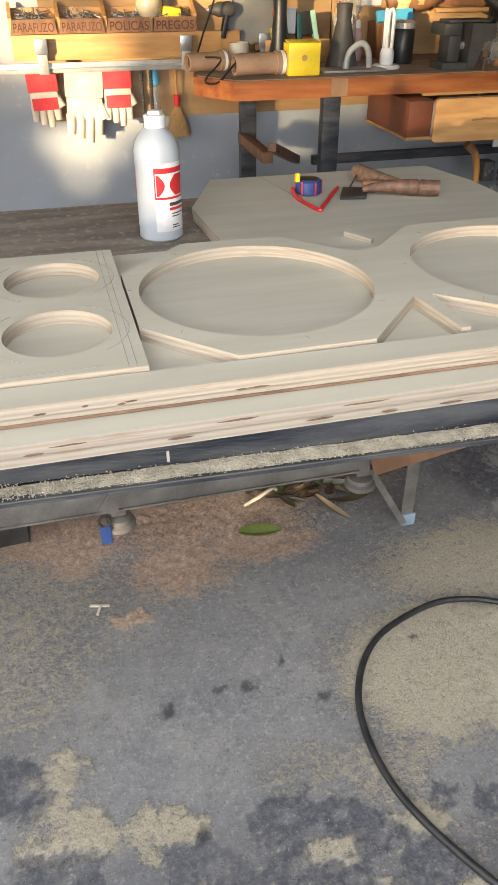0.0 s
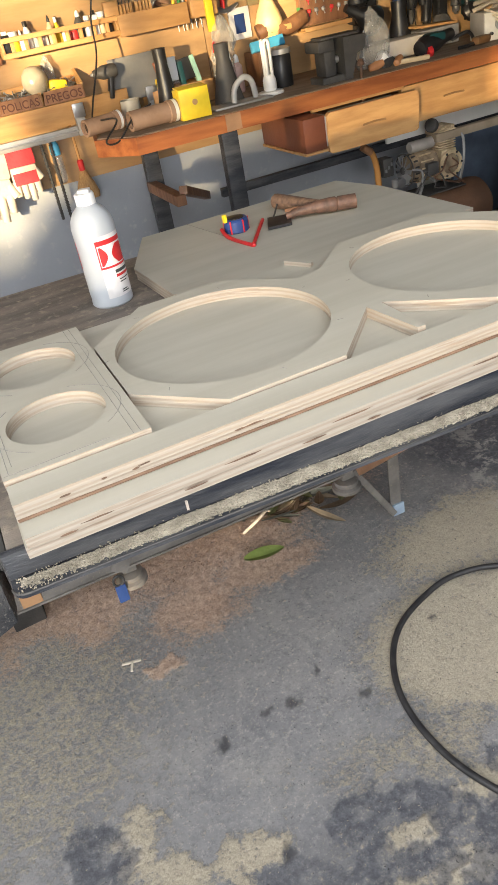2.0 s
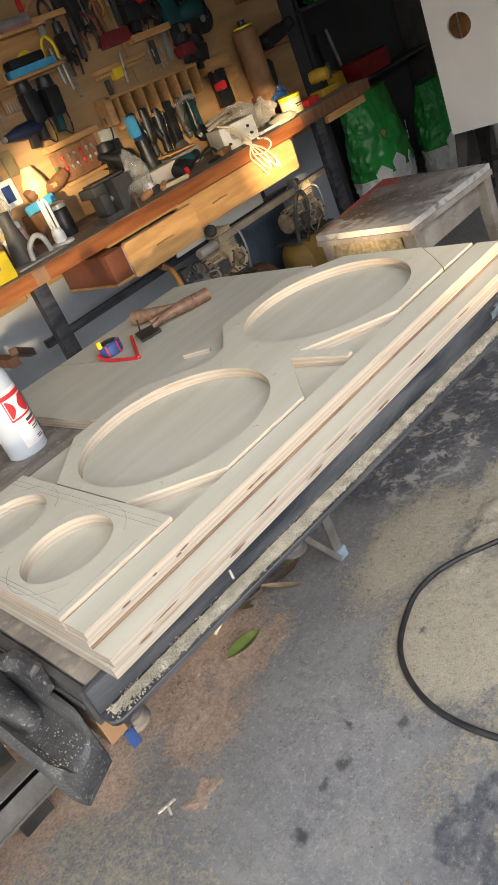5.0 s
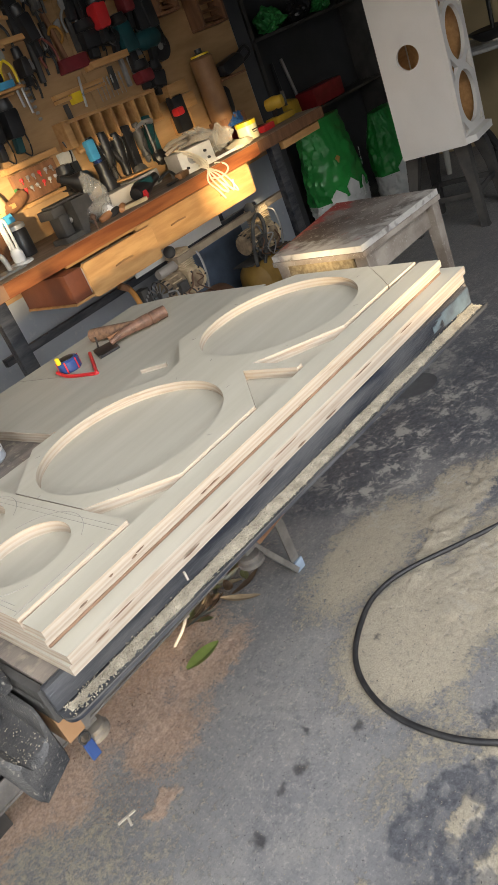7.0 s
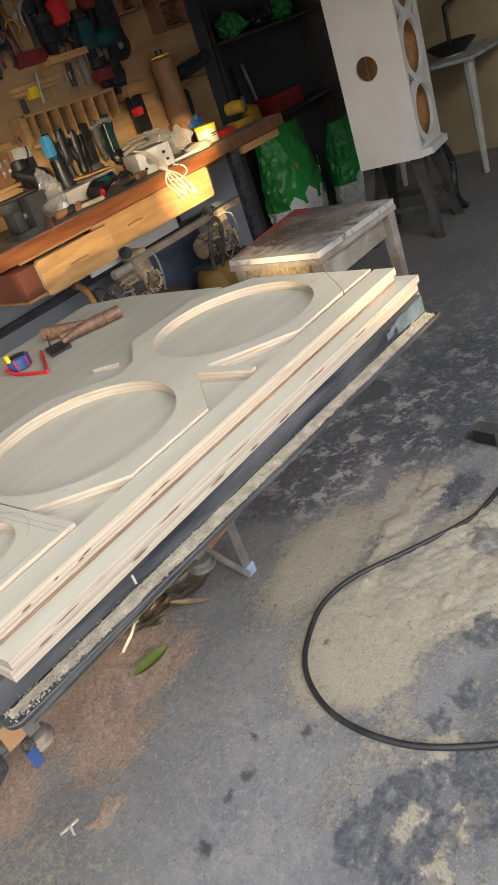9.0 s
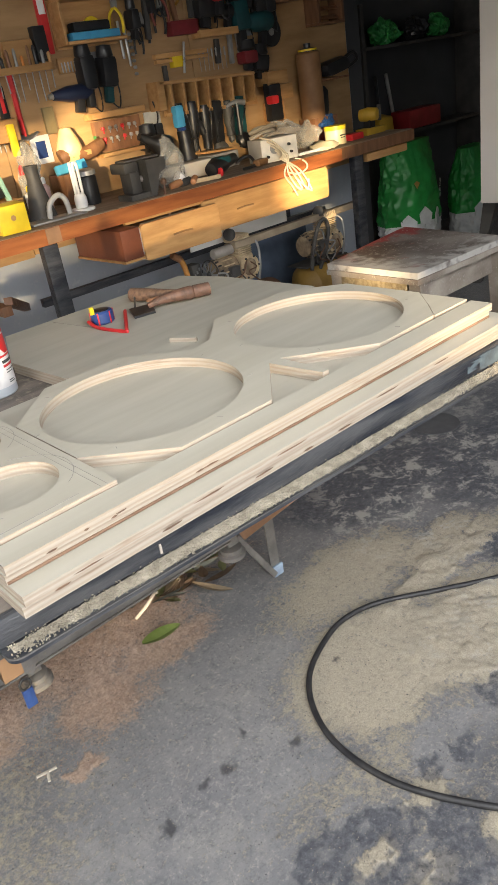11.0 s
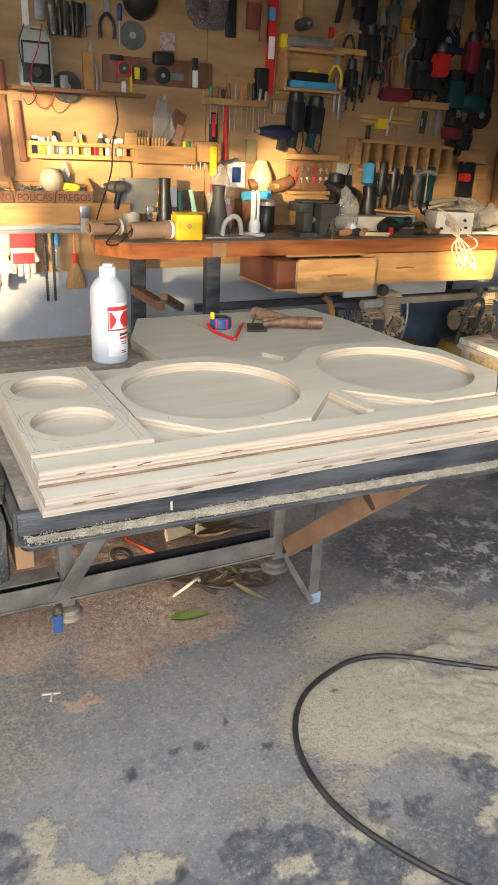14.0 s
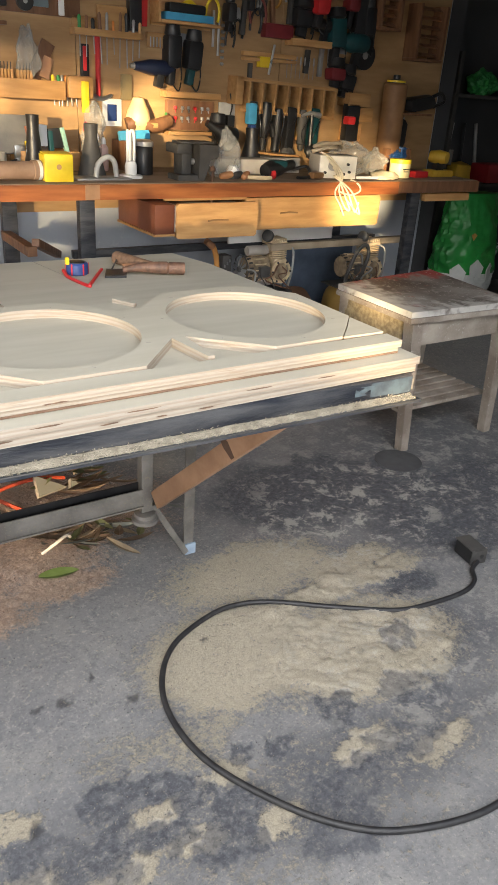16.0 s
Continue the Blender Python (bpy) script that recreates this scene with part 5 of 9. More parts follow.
        fan = part("fan_hub", lathe([(0.0, 0.0), (0.017, 0.0), (0.019, 0.004), (0.013, 0.014), (0.0, 0.016)], 16, cap=False, m=pose(-0.085, -0.004, z, 0, -90, 0)), DARK_STEEL, t)
        for k in range(12):
            part("fan_blade", prism([(-0.005, 0.015), (0.005, 0.015), (0.011, 0.058), (-0.009, 0.061)], -0.001, 0.001, m=pose(-0.092, -0.004, z) @ Matrix.Rotation(k * math.pi / 6, 4, "X") @ Matrix.Rotation(radians(90 - 28), 4, "Z") @ Matrix.Rotation(radians(90), 4, "X")), DULL_STEEL, fan)
        part("fan_guard", tube([(-0.080, 0.066 * math.cos(a), z + 0.066 * math.sin(a)) for a in np.linspace(0, 6.283, 30)[:-1]], 0.003, 6, close=True), BLACK_DUSTY, t)
        hd = part("handle", tube(smooth_line([(-0.235, -0.02, 0.28), (-0.235, -0.03, 0.36), (-0.238, -0.03, 0.47), (-0.255, -0.03, 0.535), (-0.285, -0.03, 0.565)], 6), 0.013, 10), mat("orange handle", (0.52, 0.24, 0.055), rough=0.5), t, "orange bent handle")
        part("handle_grip", tube([(-0.262, -0.03, 0.546), (-0.300, -0.03, 0.575)], 0.0165, 10), BROWN_WOOD, hd)
        sw = part("pressure_switch", box(-0.205, -0.155, -0.03, 0.03, z + 0.0, z + 0.075, 0.004), DARK_STEEL, t)
        for k in range(3):
            part("switch_screw", box(-0.198 + k * 0.014, -0.190 + k * 0.014, -0.034, -0.030, z + 0.02 + 0.012 * k, z + 0.034 + 0.012 * k, 0.001), STEEL, sw)
        part("gauge", lathe([(0.0, 0), (0.02, 0), (0.02, 0.015), (0.0, 0.016)], 16, cap=False, m=pose(-0.14, -0.05, z - 0.03, 90, 0, 0)), STEEL, t)
        part("regulator", lathe([(0.012, 0), (0.016, 0.006), (0.016, 0.03), (0.010, 0.036)], 14, m=pose(-0.165, -0.05, z - 0.045)), DULL_STEEL, t)
    else:
        part("belt_guard", tube(smooth_line([(-0.09, -0.070, z - 0.11), (-0.075, -0.075, z - 0.02), (-0.03, -0.08, z + 0.09), (0.025, -0.08, z + 0.125), (0.055, -0.075, z + 0.07), (0.02, -0.075, z - 0.03), (-0.03, -0.07, z - 0.12)], 8), 0.010, 8), BLACK_DUSTY, t, "dark bent strap round the motor")
        part("belt", tube(smooth_line([(-0.05, -0.06, z - 0.02), (-0.03, -0.062, z + 0.06), (0.02, -0.062, z + 0.07), (0.03, -0.062, z - 0.01), (-0.01, -0.06, z - 0.06)], 6), 0.005, 6, close=True), DULL_STEEL, t)
    random.seed(int(x * 100))
    for k in range(7):
        px, pz = random.uniform(-0.10, 0.15), z + random.uniform(-0.09, 0.03)
        part("wire", tube(smooth_line([(px, -0.065, pz), (px + random.uniform(-0.06, 0.06), -0.095, pz - random.uniform(0.0, 0.05)), (px + random.uniform(-0.10, 0.08), -0.09, pz - random.uniform(0.02, 0.09)), (px + random.uniform(-0.05, 0.10), -0.07, z - 0.10)], 6), random.uniform(0.0025, 0.005), 6), (BLACK_DUSTY, RUST, DULL_STEEL)[k % 3], t)
    return t


# dusty iron, also lightened in place of sunlight
DUSTY_BROWN = mat("dusty brown iron", (0.36, 0.27, 0.17), (0.15, 0.11, 0.07), rough=0.65, scale=22, bump=0.35)
compressor("air_compressor", 1.905, 2.76, 0.425, RUST, True, "dusty old air compressor with a rusty tank")
compressor("small_compressor", 2.50, 2.74, 0.40, MUSTARD, False, "small dusty compressor with a mustard tank")

# ---- the plywood panels on the wall ----
PY = 3.175
for x0, x1, z0, z1 in ((0.05, 1.175, 0.650, 2.70), (1.178, 2.25, 0.66, 2.70), (2.253, 3.40, 0.66, 2.70)):
    single("pegboard", box(x0, x1, PY, 3.198, z0, z1, 0.0015), PANEL_WOOD, "honey coloured varnished plywood tool panel", "panel", group="wall panels", smooth=False)


def wall_box(name, x, z, w, h, d, m, label, category, group="", bevel=0.002, y=PY, tilt=0.0):
    return single(name, box(-w / 2, w / 2, -d, 0, -h / 2, h / 2, min(bevel, w / 3, h / 3, d / 3), m=pose(x, y - 0.0005, z, 0, tilt, 0)), m, label, category, group)


def shelf_board(x, z, w, h, d, m, label):
    return wall_box("shelf", x, z, w, h, d, m, label, "shelf", "wall shelves")


# long dark shelf with a meter on it
shelf_board(0.580, 1.395, 0.554, 0.014, 0.10, BROWN_WOOD, "thin dark wooden shelf")


def multimeter(x, z, w, h):
    t = tagged(group_base("analog_meter", x, PY - 0.055, z - h / 2, 0, 0, 0), "pale green analog multimeter standing on the shelf", "multimeter")
    part("case", prism([(-w / 2, 0), (w / 2, 0), (w / 2 * 0.9, h * 0.86), (w * 0.3, h), (-w * 0.3, h), (-w / 2 * 0.9, h * 0.86)], -0.02, 0.02, m=STAND), mat("pale green case", (0.42, 0.48, 0.42), rough=0.5), t)
    part("window_frame", box(-w * 0.41, w * 0.41, -0.0225, -0.0202, h * 0.10, h * 0.82, 0.001), BLACK, t, "black frame round the dial")
    part("dial_face", box(-w * 0.36, w * 0.36, -0.024, -0.0205, h * 0.44, h * 0.78, 0.001), mat("grey dial", (0.38, 0.38, 0.37), (0.30, 0.30, 0.30), rough=0.3), t, "pale dial window")
    kn = part("lower_face", box(-w * 0.36, w * 0.36, -0.024, -0.0205, h * 0.14, h * 0.43, 0.001), BLACK, t)
    part("knob", lathe([(0.0, 0), (w * 0.17, 0), (w * 0.14, 0.008), (0, 0.008)], 18, cap=False, m=pose(0, -0.024, h * 0.29, 90, 0, 0)), BLACK_DUSTY, kn)
    part("handle", tube(smooth_line([(-w * 0.36, -0.01, h * 0.85), (-w * 0.30, -0.012, h * 1.02), (0, -0.012, h * 1.06), (w * 0.30, -0.012, h * 1.02), (w * 0.36, -0.01, h * 0.85)], 6), 0.005, 8), mat("pale green case", (0.55, 0.60, 0.54)), t)
    part("red_lead", tube(smooth_line([(w * 0.2, -0.03, h * 1.1), (w * 0.05, -0.04, h * 0.7), (-w * 0.2, -0.045, h * 0.3), (-w * 0.15, -0.05, -h * 0.2), (w * 0.1, -0.05, -h * 0.35), (w * 0.4, -0.05, -h * 0.2), (w * 0.45, -0.04, 0)], 6), 0.0022, 6), RED, t)
    part("black_lead", tube(smooth_line([(-w * 0.3, -0.03, h * 1.08), (-w * 0.5, -0.04, h * 0.7), (-w * 0.35, -0.045, h * 0.2), (-w * 0.1, -0.05, -h * 0.1), (-w * 0.35, -0.05, -h * 0.3), (-w * 0.55, -0.04, -h * 0.1)], 6), 0.0022, 6), BLACK, t)
    return t


multimeter(0.408, 1.499, 0.134, 0.208)
wall_box("white_strip", 0.390, 1.660, 0.026, 0.132, 0.012, WHITE, "white plastic cable duct on the panel", "cable duct")
x, z, w, h = 0.533, 1.658, 0.156, 0.133
gog = tagged(group_base("safety_goggles", x, PY - 0.05, z), "smoky safety goggles with dark straps hung on the panel", "goggles")
SMOKE = mat("smoky clear plastic", (0.10, 0.09, 0.075), (0.06, 0.055, 0.05), rough=0.15, scale=10, bump=0.05, alpha=0.8)
for k, (cx, ww) in enumerate(((-0.30, 0.30), (0.02, 0.30), (0.33, 0.26))):
    part("lens", jitter(lathe([(w * ww * 0.42, -h * 0.46), (w * ww * 0.5, -h * 0.2), (w * ww * 0.40, 0.0), (w * ww * 0.5, h * 0.25), (w * ww * 0.42, h * 0.46)], 18, m=pose(w * cx, 0, 0, 0, 4 * k - 4, 0)), 0.004, 20, k), SMOKE if k < 2 else BLACK, gog)
    part("strap", tube([(w * (cx + 0.17), -0.02, -h * 0.46), (w * (cx + 0.16), -0.03, 0.0), (w * (cx + 0.18), -0.02, h * 0.46)], 0.006, 6), BLACK, gog)
wall_box("wall_plate", 0.443, 1.684, 0.041, 0.074, 0.02, DULL_STEEL, "grey metal bracket on the panel", "bracket", "brackets")
wall_box("wall_plate", 0.639, 1.682, 0.040, 0.076, 0.02, DULL_STEEL, "grey metal bracket on the panel", "bracket", "brackets")


def pliers(x, z, w, h, m, label, turn=0.0, y=PY):
    t = tagged(group_base("pliers", x, y - 0.012, z, 0, turn, 0), label, "pliers", "hanging pliers")
    part("jaw", prism([(-w * 0.16, h * 0.12), (w * 0.16, h * 0.12), (w * 0.2, h * 0.25), (w * 0.06, h * 0.5), (-w * 0.06, h * 0.5), (-w * 0.2, h * 0.25)], -0.006, 0.006, m=STAND), DULL_STEEL, t, "steel jaws")
    for s in (-1, 1):
        part("grip", tube(smooth_line([(0, 0, h * 0.14), (s * w * 0.36, 0, -h * 0.05), (s * w * 0.46, 0, -h * 0.3), (s * w * 0.40, 0, -h * 0.5)], 5), min(0.0065, max(0.004, w * 0.10)), 8), m, t)
    return t


def hand_drill(x, z, w, h, m, label, name="power_drill", y=PY, flip=1):
    t = tagged(group_base(name, x, y - 0.035, z), label, "power tool", "hanging power tools")
    k0 = min(h * 0.28, w * 0.26)
    part("body", lathe([(0.0, -w * 0.5), (k0 * 0.5, -w * 0.48), (k0 * 0.7, -w * 0.30), (k0 * 0.95, -w * 0.12), (k0, w * 0.30), (k0 * 0.8, w * 0.45), (0.0, w * 0.5)], 16, cap=False, m=pose(0, 0, h * 0.18, 0, 90 * flip, 0)), m, t)
    part("grip", box(-w * 0.09, w * 0.10, -0.018, 0.018, -h * 0.5, h * 0.12, 0.006, m=pose(w * 0.16 * flip, 0, 0, 0, 12 * flip, 0)), BLACK, t)
    part("chuck", lathe([(0.0, 0), (w * 0.07, 0), (w * 0.05, w * 0.12), (0, w * 0.13)], 12, cap=False, m=pose(-w * 0.46 * flip, 0, h * 0.18, 0, -90 * flip, 0)), DULL_STEEL, t)
    return t


def screwdriver(x, z, length, m, label="screwdriver hanging in the rack", y=PY - 0.03, thick=0.011, up=True):
    t = tagged(group_base("screwdriver", x, y, z, 0, random.uniform(-3, 3), 0), label, "screwdriver", "hanging screwdrivers")
    s = 1 if up else -1
    part("handle", lathe([(thick * 0.6, 0), (thick, length * 0.06), (thick * 0.85, length * 0.2), (thick, length * 0.34), (thick * 0.5, length * 0.40)], 10, m=pose(0, 0, 0) if up else pose(0, 0, 0, 180, 0, 0)), m, t)
    part("shaft", tube([(0, 0, -s * length * 0.6), (0, 0, s * 0.002)], thick * 0.32, 6), DULL_STEEL, t)
    return t


def hammer(x, z, length, handle, head, label, head_up=False, y=PY - 0.02, turn=0.0):
    t = tagged(group_base("hammer", x, y, z, 0, turn + (180 if head_up else 0), 0), label, "hammer", "hanging hammers")
    part("handle", tube([(0, 0, length * 0.5), (0, 0, length * 0.2), (0, 0, -length * 0.42)], 0.013, 8, taper=lambda s: 1.1 - 0.35 * s), handle, t)
    part("head", tube(smooth_line([(-0.05, 0, -length * 0.40), (-0.03, 0, -length * 0.42), (0.02, 0, -length * 0.44), (0.065, 0, -length * 0.38)], 4), 0.013, 8, taper=lambda s: 1.15 - 0.75 * s * s), head, t)
    return t


def spool(name, x, z, r, d, m, label, category, y=PY, core=True):
    t = tagged(group_base(name, x, y, z, 90, 0, 0), label, category)
    part("disc", lathe([(r * 0.25, 0.0), (r, 0.0), (r, d), (r * 0.9, d * 1.05), (r * 0.25, d)], 28, cap=False), m, t)
    if core:
        part("hub", lathe([(0, 0), (r * 0.26, 0), (r * 0.26, d * 1.1), (0, d * 1.1)], 16, cap=False), DULL_STEEL, t)
    return t


pliers(0.719, 1.682, 0.068, 0.153, BLACK, "black handled pliers hanging upside down")
spool("grinding_disc", *(lambda x, z, w, h: (x, z, w / 2))(0.831, 1.627, 0.110, 0.111), 0.008, mat("grey green abrasive", (0.13, 0.145, 0.13), rough=0.9), "grey green abrasive disc on the panel", "grinding disc")
screwdriver(0.769, 1.673, 0.16, BLUE, "blue handled screwdriver on the panel")
x, z, w, h = 0.867, 1.777, 0.157, 0.183
single("face_shield", jitter(lathe([(0.0, 0.075), (w * 0.2, 0.070), (w * 0.38, 0.05), (w * 0.5, 0.012), (w * 0.5, 0.0), (0.0, 0.0)], 28, cap=False, m=pose(x, PY - 0.001, z, 90, 0, 0) @ Matrix.Diagonal((1, h / w, 1, 1))), 0.004, 9), BLACK, "black rounded welding mask hung on the panel", "mask")
wall_box("ruler_wood", 0.632, 1.480, 0.043, 0.140, 0.018, mat("orange wood", (0.55, 0.28, 0.08), rough=0.5), "orange wooden folding rule", "ruler")
pliers(0.644, 1.497, 0.058, 0.189, DULL_STEEL, "steel scissors behind the folding rule")
wall_box("tool_board", 0.946, 1.494, 0.501, 0.105, 0.014, BROWN_WOOD, "brown backing board for small tools", "board")
TB = PY - 0.015
wall_box("tape_case", 0.781, 1.496, 0.062, 0.057, 0.03, RED, "red square tape measure on the board", "tape measure", "tape measures", 0.006, TB)
spool("tape_reel", *(lambda x, z, w, h: (x, z, w / 2))(0.778, 1.497, 0.048, 0.039), 0.034, BLACK_DUSTY, "dark reel of the red tape measure", "tape reel", TB)
case = wall_box("tape_case", 0.848, 1.482, 0.061, 0.053, 0.035, BLACK, "black and yellow tape measure on the board", "tape measure", "tape measures", 0.008, TB)
attach(wall_box("cover", 0.834, 1.481, 0.023, 0.045, 0.038, YELLOW, "yellow tape measure cover", "cover", "", 0.002, TB), case)
spool("tape_roll", *(lambda x, z, w, h: (x, z, w / 2))(0.957, 1.482, 0.068, 0.054), 0.02, BLACK, "roll of black tape on the board", "tape roll", TB)
wall_box("wrench", 1.020, 1.482, 0.075, 0.027, 0.008, mat("blue steel", (0.20, 0.26, 0.29), rough=0.4, metal=0.5), "flat grey wrench on the board", "wrench", "", 0.003, TB)
pen = wall_box("marker_pen", 1.111, 1.479, 0.024, 0.068, 0.014, WHITE, "white marker pen clipped to the board", "pen", "", 0.004, TB)
attach(wall_box("cap", 1.110, 1.538, 0.024, 0.050, 0.015, BLACK, "black cap of the marker pen", "cap", "", 0.004, TB), pen)
wall_box("screw_packet", 0.986, 1.616, 0.062, 0.067, 0.02, mat("packet", (0.34, 0.22, 0.18), (0.46, 0.40, 0.36), rough=0.3, scale=60), "clear packet of screws pinned to the panel", "packet")
wall_box("black_cup", 0.960, 1.549, 0.094, 0.053, 0.05, BLACK, "black rubber cup on the panel", "cup", "", 0.015)
wall_box("half_disc", 0.756, 1.537, 0.060, 0.023, 0.02, BLACK, "black half round knob on the panel", "knob", "", 0.006)
spool("wire_roll", *(lambda x, z, w, h: (x, z, w / 2))(0.538, 1.411, 0.119, 0.081), 0.03, BLACK_DUSTY, "black coil of wire on the shelf", "wire coil")
wall_box("film_can", 0.516, 1.424, 0.031, 0.054, 0.03, DULL_STEEL, "small metal can on the shelf", "can", "", 0.004, PY - 0.05)
wall_box("white_tube", 0.774, 1.422, 0.017, 0.049, 0.015, WHITE, "white tube standing on the shelf", "tube", "", 0.004, PY - 0.04)
wall_box("yellow_cutter", 0.813, 1.462, 0.012, 0.106, 0.010, YELLOW, "yellow cutter hanging below the shelf", "cutter", "", 0.002, PY - 0.02)
rasp = wall_box("rasp", 0.275, 1.212, 0.040, 0.315, 0.012, BROWN_WOOD, "long brown rasp hanging on the panel", "rasp", tilt=-3)
grip = wall_box("handle", 0.276, 1.441, 0.026, 0.112, 0.03, mat("red brown handle", (0.26, 0.07, 0.04), rough=0.4), "rounded red brown rasp handle", "handle", "", 0.012)
attach(grip, rasp)
wall_box("wood_batten", 0.335, 1.233, 0.028, 0.236, 0.02, mat("red brown batten", (0.27, 0.12, 0.065), rough=0.5), "slim red brown wooden batten hung on the panel", "batten", bevel=0.008, tilt=-4)

# the tray with bottles
def slat_tray():
    x, z, w, h = 0.586, 1.169, 0.454, 0.078
    t = tagged(group_base("slat_tray", x, PY, z), "pale wooden slatted tray full of small bottles", "tray")
    for zz, hh in ((h * 0.28, h * 0.22), (-h * 0.36, h * 0.24)):
        part("slat", box(-w / 2, w / 2, -0.080, -0.068, zz - hh / 2, zz + hh / 2, 0.003), LIGHT_WOOD, t)
    part("base", box(-w / 2 + 0.01, w / 2, -0.068, 0.0, -h * 0.48, -h * 0.34, 0.002), LIGHT_WOOD, t)
    for xx in (-w / 2, w / 2 - 0.012):
        part("end", box(xx, xx + 0.012, -0.068, 0.0, -h * 0.46, h * 0.42, 0.003), LIGHT_WOOD, t)
    for k in range(8):
        part("block", box(-w * 0.42 + k * w * 0.115, -w * 0.42 + k * w * 0.115 + 0.014, -0.068, -0.055, -h * 0.3, h * 0.2, 0.001), LIGHT_WOOD, t)
    return x, z, w, h


TX, TZ2, TW, TH = slat_tray()
random.seed(5)
cols = [BLACK, YELLOW, WHITE, WHITE, DULL_STEEL, WHITE, mat("pale tan", (0.55, 0.42, 0.25), rough=0.5), YELLOW, WHITE, RED, BLACK_DUSTY, DULL_STEEL, WHITE, mat("pale tan", (0.55, 0.42, 0.25)), BLACK]
for k, m in enumerate(cols):
    bx, r, hh = TX - TW * 0.44 + TW * 0.88 * k / (len(cols) - 1), random.uniform(0.010, 0.019), random.uniform(0.045, 0.105)
    b = tagged(group_base("small_bottle", bx, PY - random.uniform(0.025, 0.05), TZ2 - TH * 0.33), "small bottle standing in the slatted tray", "bottle", "bottles in the tray")
    if k % 4 == 0:
        part("body", box(-r, r, -r * 0.8, r * 0.8, 0, hh * 0.72, 0.002), m, b)
        part("cap", box(-r * 0.6, r * 0.6, -r * 0.5, r * 0.5, hh * 0.72, hh * 0.86, 0.002), BLACK if k % 8 else WHITE, b)
    elif k % 4 == 1:
        part("body", lathe([(r * 0.9, 0), (r, 0.004), (r, hh * 0.55), (r * 0.9, hh * 0.62)], 14), m, b)
        part("cap", lathe([(r * 0.95, hh * 0.62), (r * 0.95, hh * 0.78), (r * 0.85, hh * 0.80)], 14), WHITE, b)
    else:
        part("body", lathe([(r * 0.9, 0), (r, 0.004), (r, hh * 0.6), (r * 0.55, hh * 0.74), (r * 0.45, hh * 0.78)], 14), m, b)
        part("cap", lathe([(r * 0.5, hh * 0.78), (r * 0.45, hh * 0.9), (r * 0.16, hh)] if k % 4 == 2 else [(r * 0.55, hh * 0.78), (r * 0.55, hh * 0.95), (r * 0.45, hh * 0.97)], 12), WHITE if k % 3 else BLACK, b)
wall_box("wooden_box", 0.951, 1.161, 0.286, 0.073, 0.085, LIGHT_WOOD, "long pale wooden box on the panel", "box", "wooden boxes")
wall_box("wooden_box", 1.162, 1.179, 0.114, 0.089, 0.09, LIGHT_WOOD, "small rounded wooden box holding tools", "box", "wooden boxes", 0.012)
wall_box("wood_paddle", 0.799, 1.213, 0.057, 0.070, 0.02, LIGHT_WOOD, "small rounded wooden paddle", "paddle", "", 0.008, PY - 0.04)
for k in range(10):
    x, z = 0.823, 1.226
    x += k * 0.0135 + (0.012 if k > 4 else 0)
    b = tagged(group_base("drill_bit", x, PY - 0.045, z - 0.03), "spade bit standing on the wooden box", "drill bit", "row of bits")
    part("block", box(-0.005, 0.005, -0.012, 0.012, 0, 0.035, 0.001), LIGHT_WOOD, b)
    part("shank", tube([(0, 0, 0.035), (0, 0, 0.062)], 0.0022, 6), DARK_STEEL, b)


def film_bag(name, x, y, z, w, h, d, label, seed, m=None):
    bm = bmesh.new()
    bmesh.ops.create_icosphere(bm, subdivisions=4, radius=0.5)
    for v in bm.verts:
        q = v.co.copy()
        s = 1 - 0.55 * max(0, q.z) * 1.6
        fold = abs(noise.noise(q * 5 + Vector((seed, 3, 0)))) + 0.6 * abs(noise.noise(q * 11 + Vector((0, seed, 5))))
        v.co = Vector((q.x * w * s, q.y * d * s, q.z * h)) * (1.12 - 0.34 * fold) + noise.noise_vector(q * 3.1 + Vector((seed, 0, 0))) * min(w, h) * 0.24 + noise.noise_vector(q * 14 + Vector((0, seed, 0))) * min(w, h) * 0.05
        v.co.z = max(v.co.z, -h * 0.5)
    bm.transform(Matrix.Translation((x, y, z)))
    return single(name, bm, m or CLEAR, label, "plastic bag", "clear bags", smooth=False)


x, z, w, h = 0.945, 1.297, 0.096, 0.192
film_bag("clear_bag", x, PY - 0.05, z, w, h, 0.05, "crumpled clear plastic bag hung on the panel", 3.0)
x, z, w, h = 1.152, 1.770, 0.173, 0.193
film_bag("clear_bag", x, PY - 0.06, z, w, h, 0.08, "grey translucent plastic bag hung on the panel", 8.0, mat("smoky film", (0.20, 0.17, 0.17), (0.13, 0.115, 0.12), rough=0.18, scale=12, bump=0.6, alpha=0.6))
wall_box("hand_saw", 1.018, 1.275, 0.060, 0.153, 0.012, BROWN_WOOD, "brown wooden saw leaning in the box", "saw", tilt=28)
wall_box("wood_wedge", 1.036, 1.246, 0.042, 0.084, 0.02, mat("pale brown wedge", (0.42, 0.23, 0.13), rough=0.6), "brown wooden wedge in the box", "wedge", tilt=20)
for px, m in ((322, YELLOW), (331, GREEN), (337, DULL_STEEL), (345, ORANGE), (354, WHITE), (362, RED)):
    x, z = 0.241, 1.183
    xx = x + (px - 0) * 0.00252
    screwdriver(xx, z - 0.01, 0.12, m, "coloured screwdriver standing in the box", PY - 0.05, 0.008)
wall_box("price_tag", 1.175, 1.142, 0.032, 0.124, 0.015, YELLOW, "bright yellow plastic tool hanging from the box", "tool", "", 0.004, PY - 0.09)

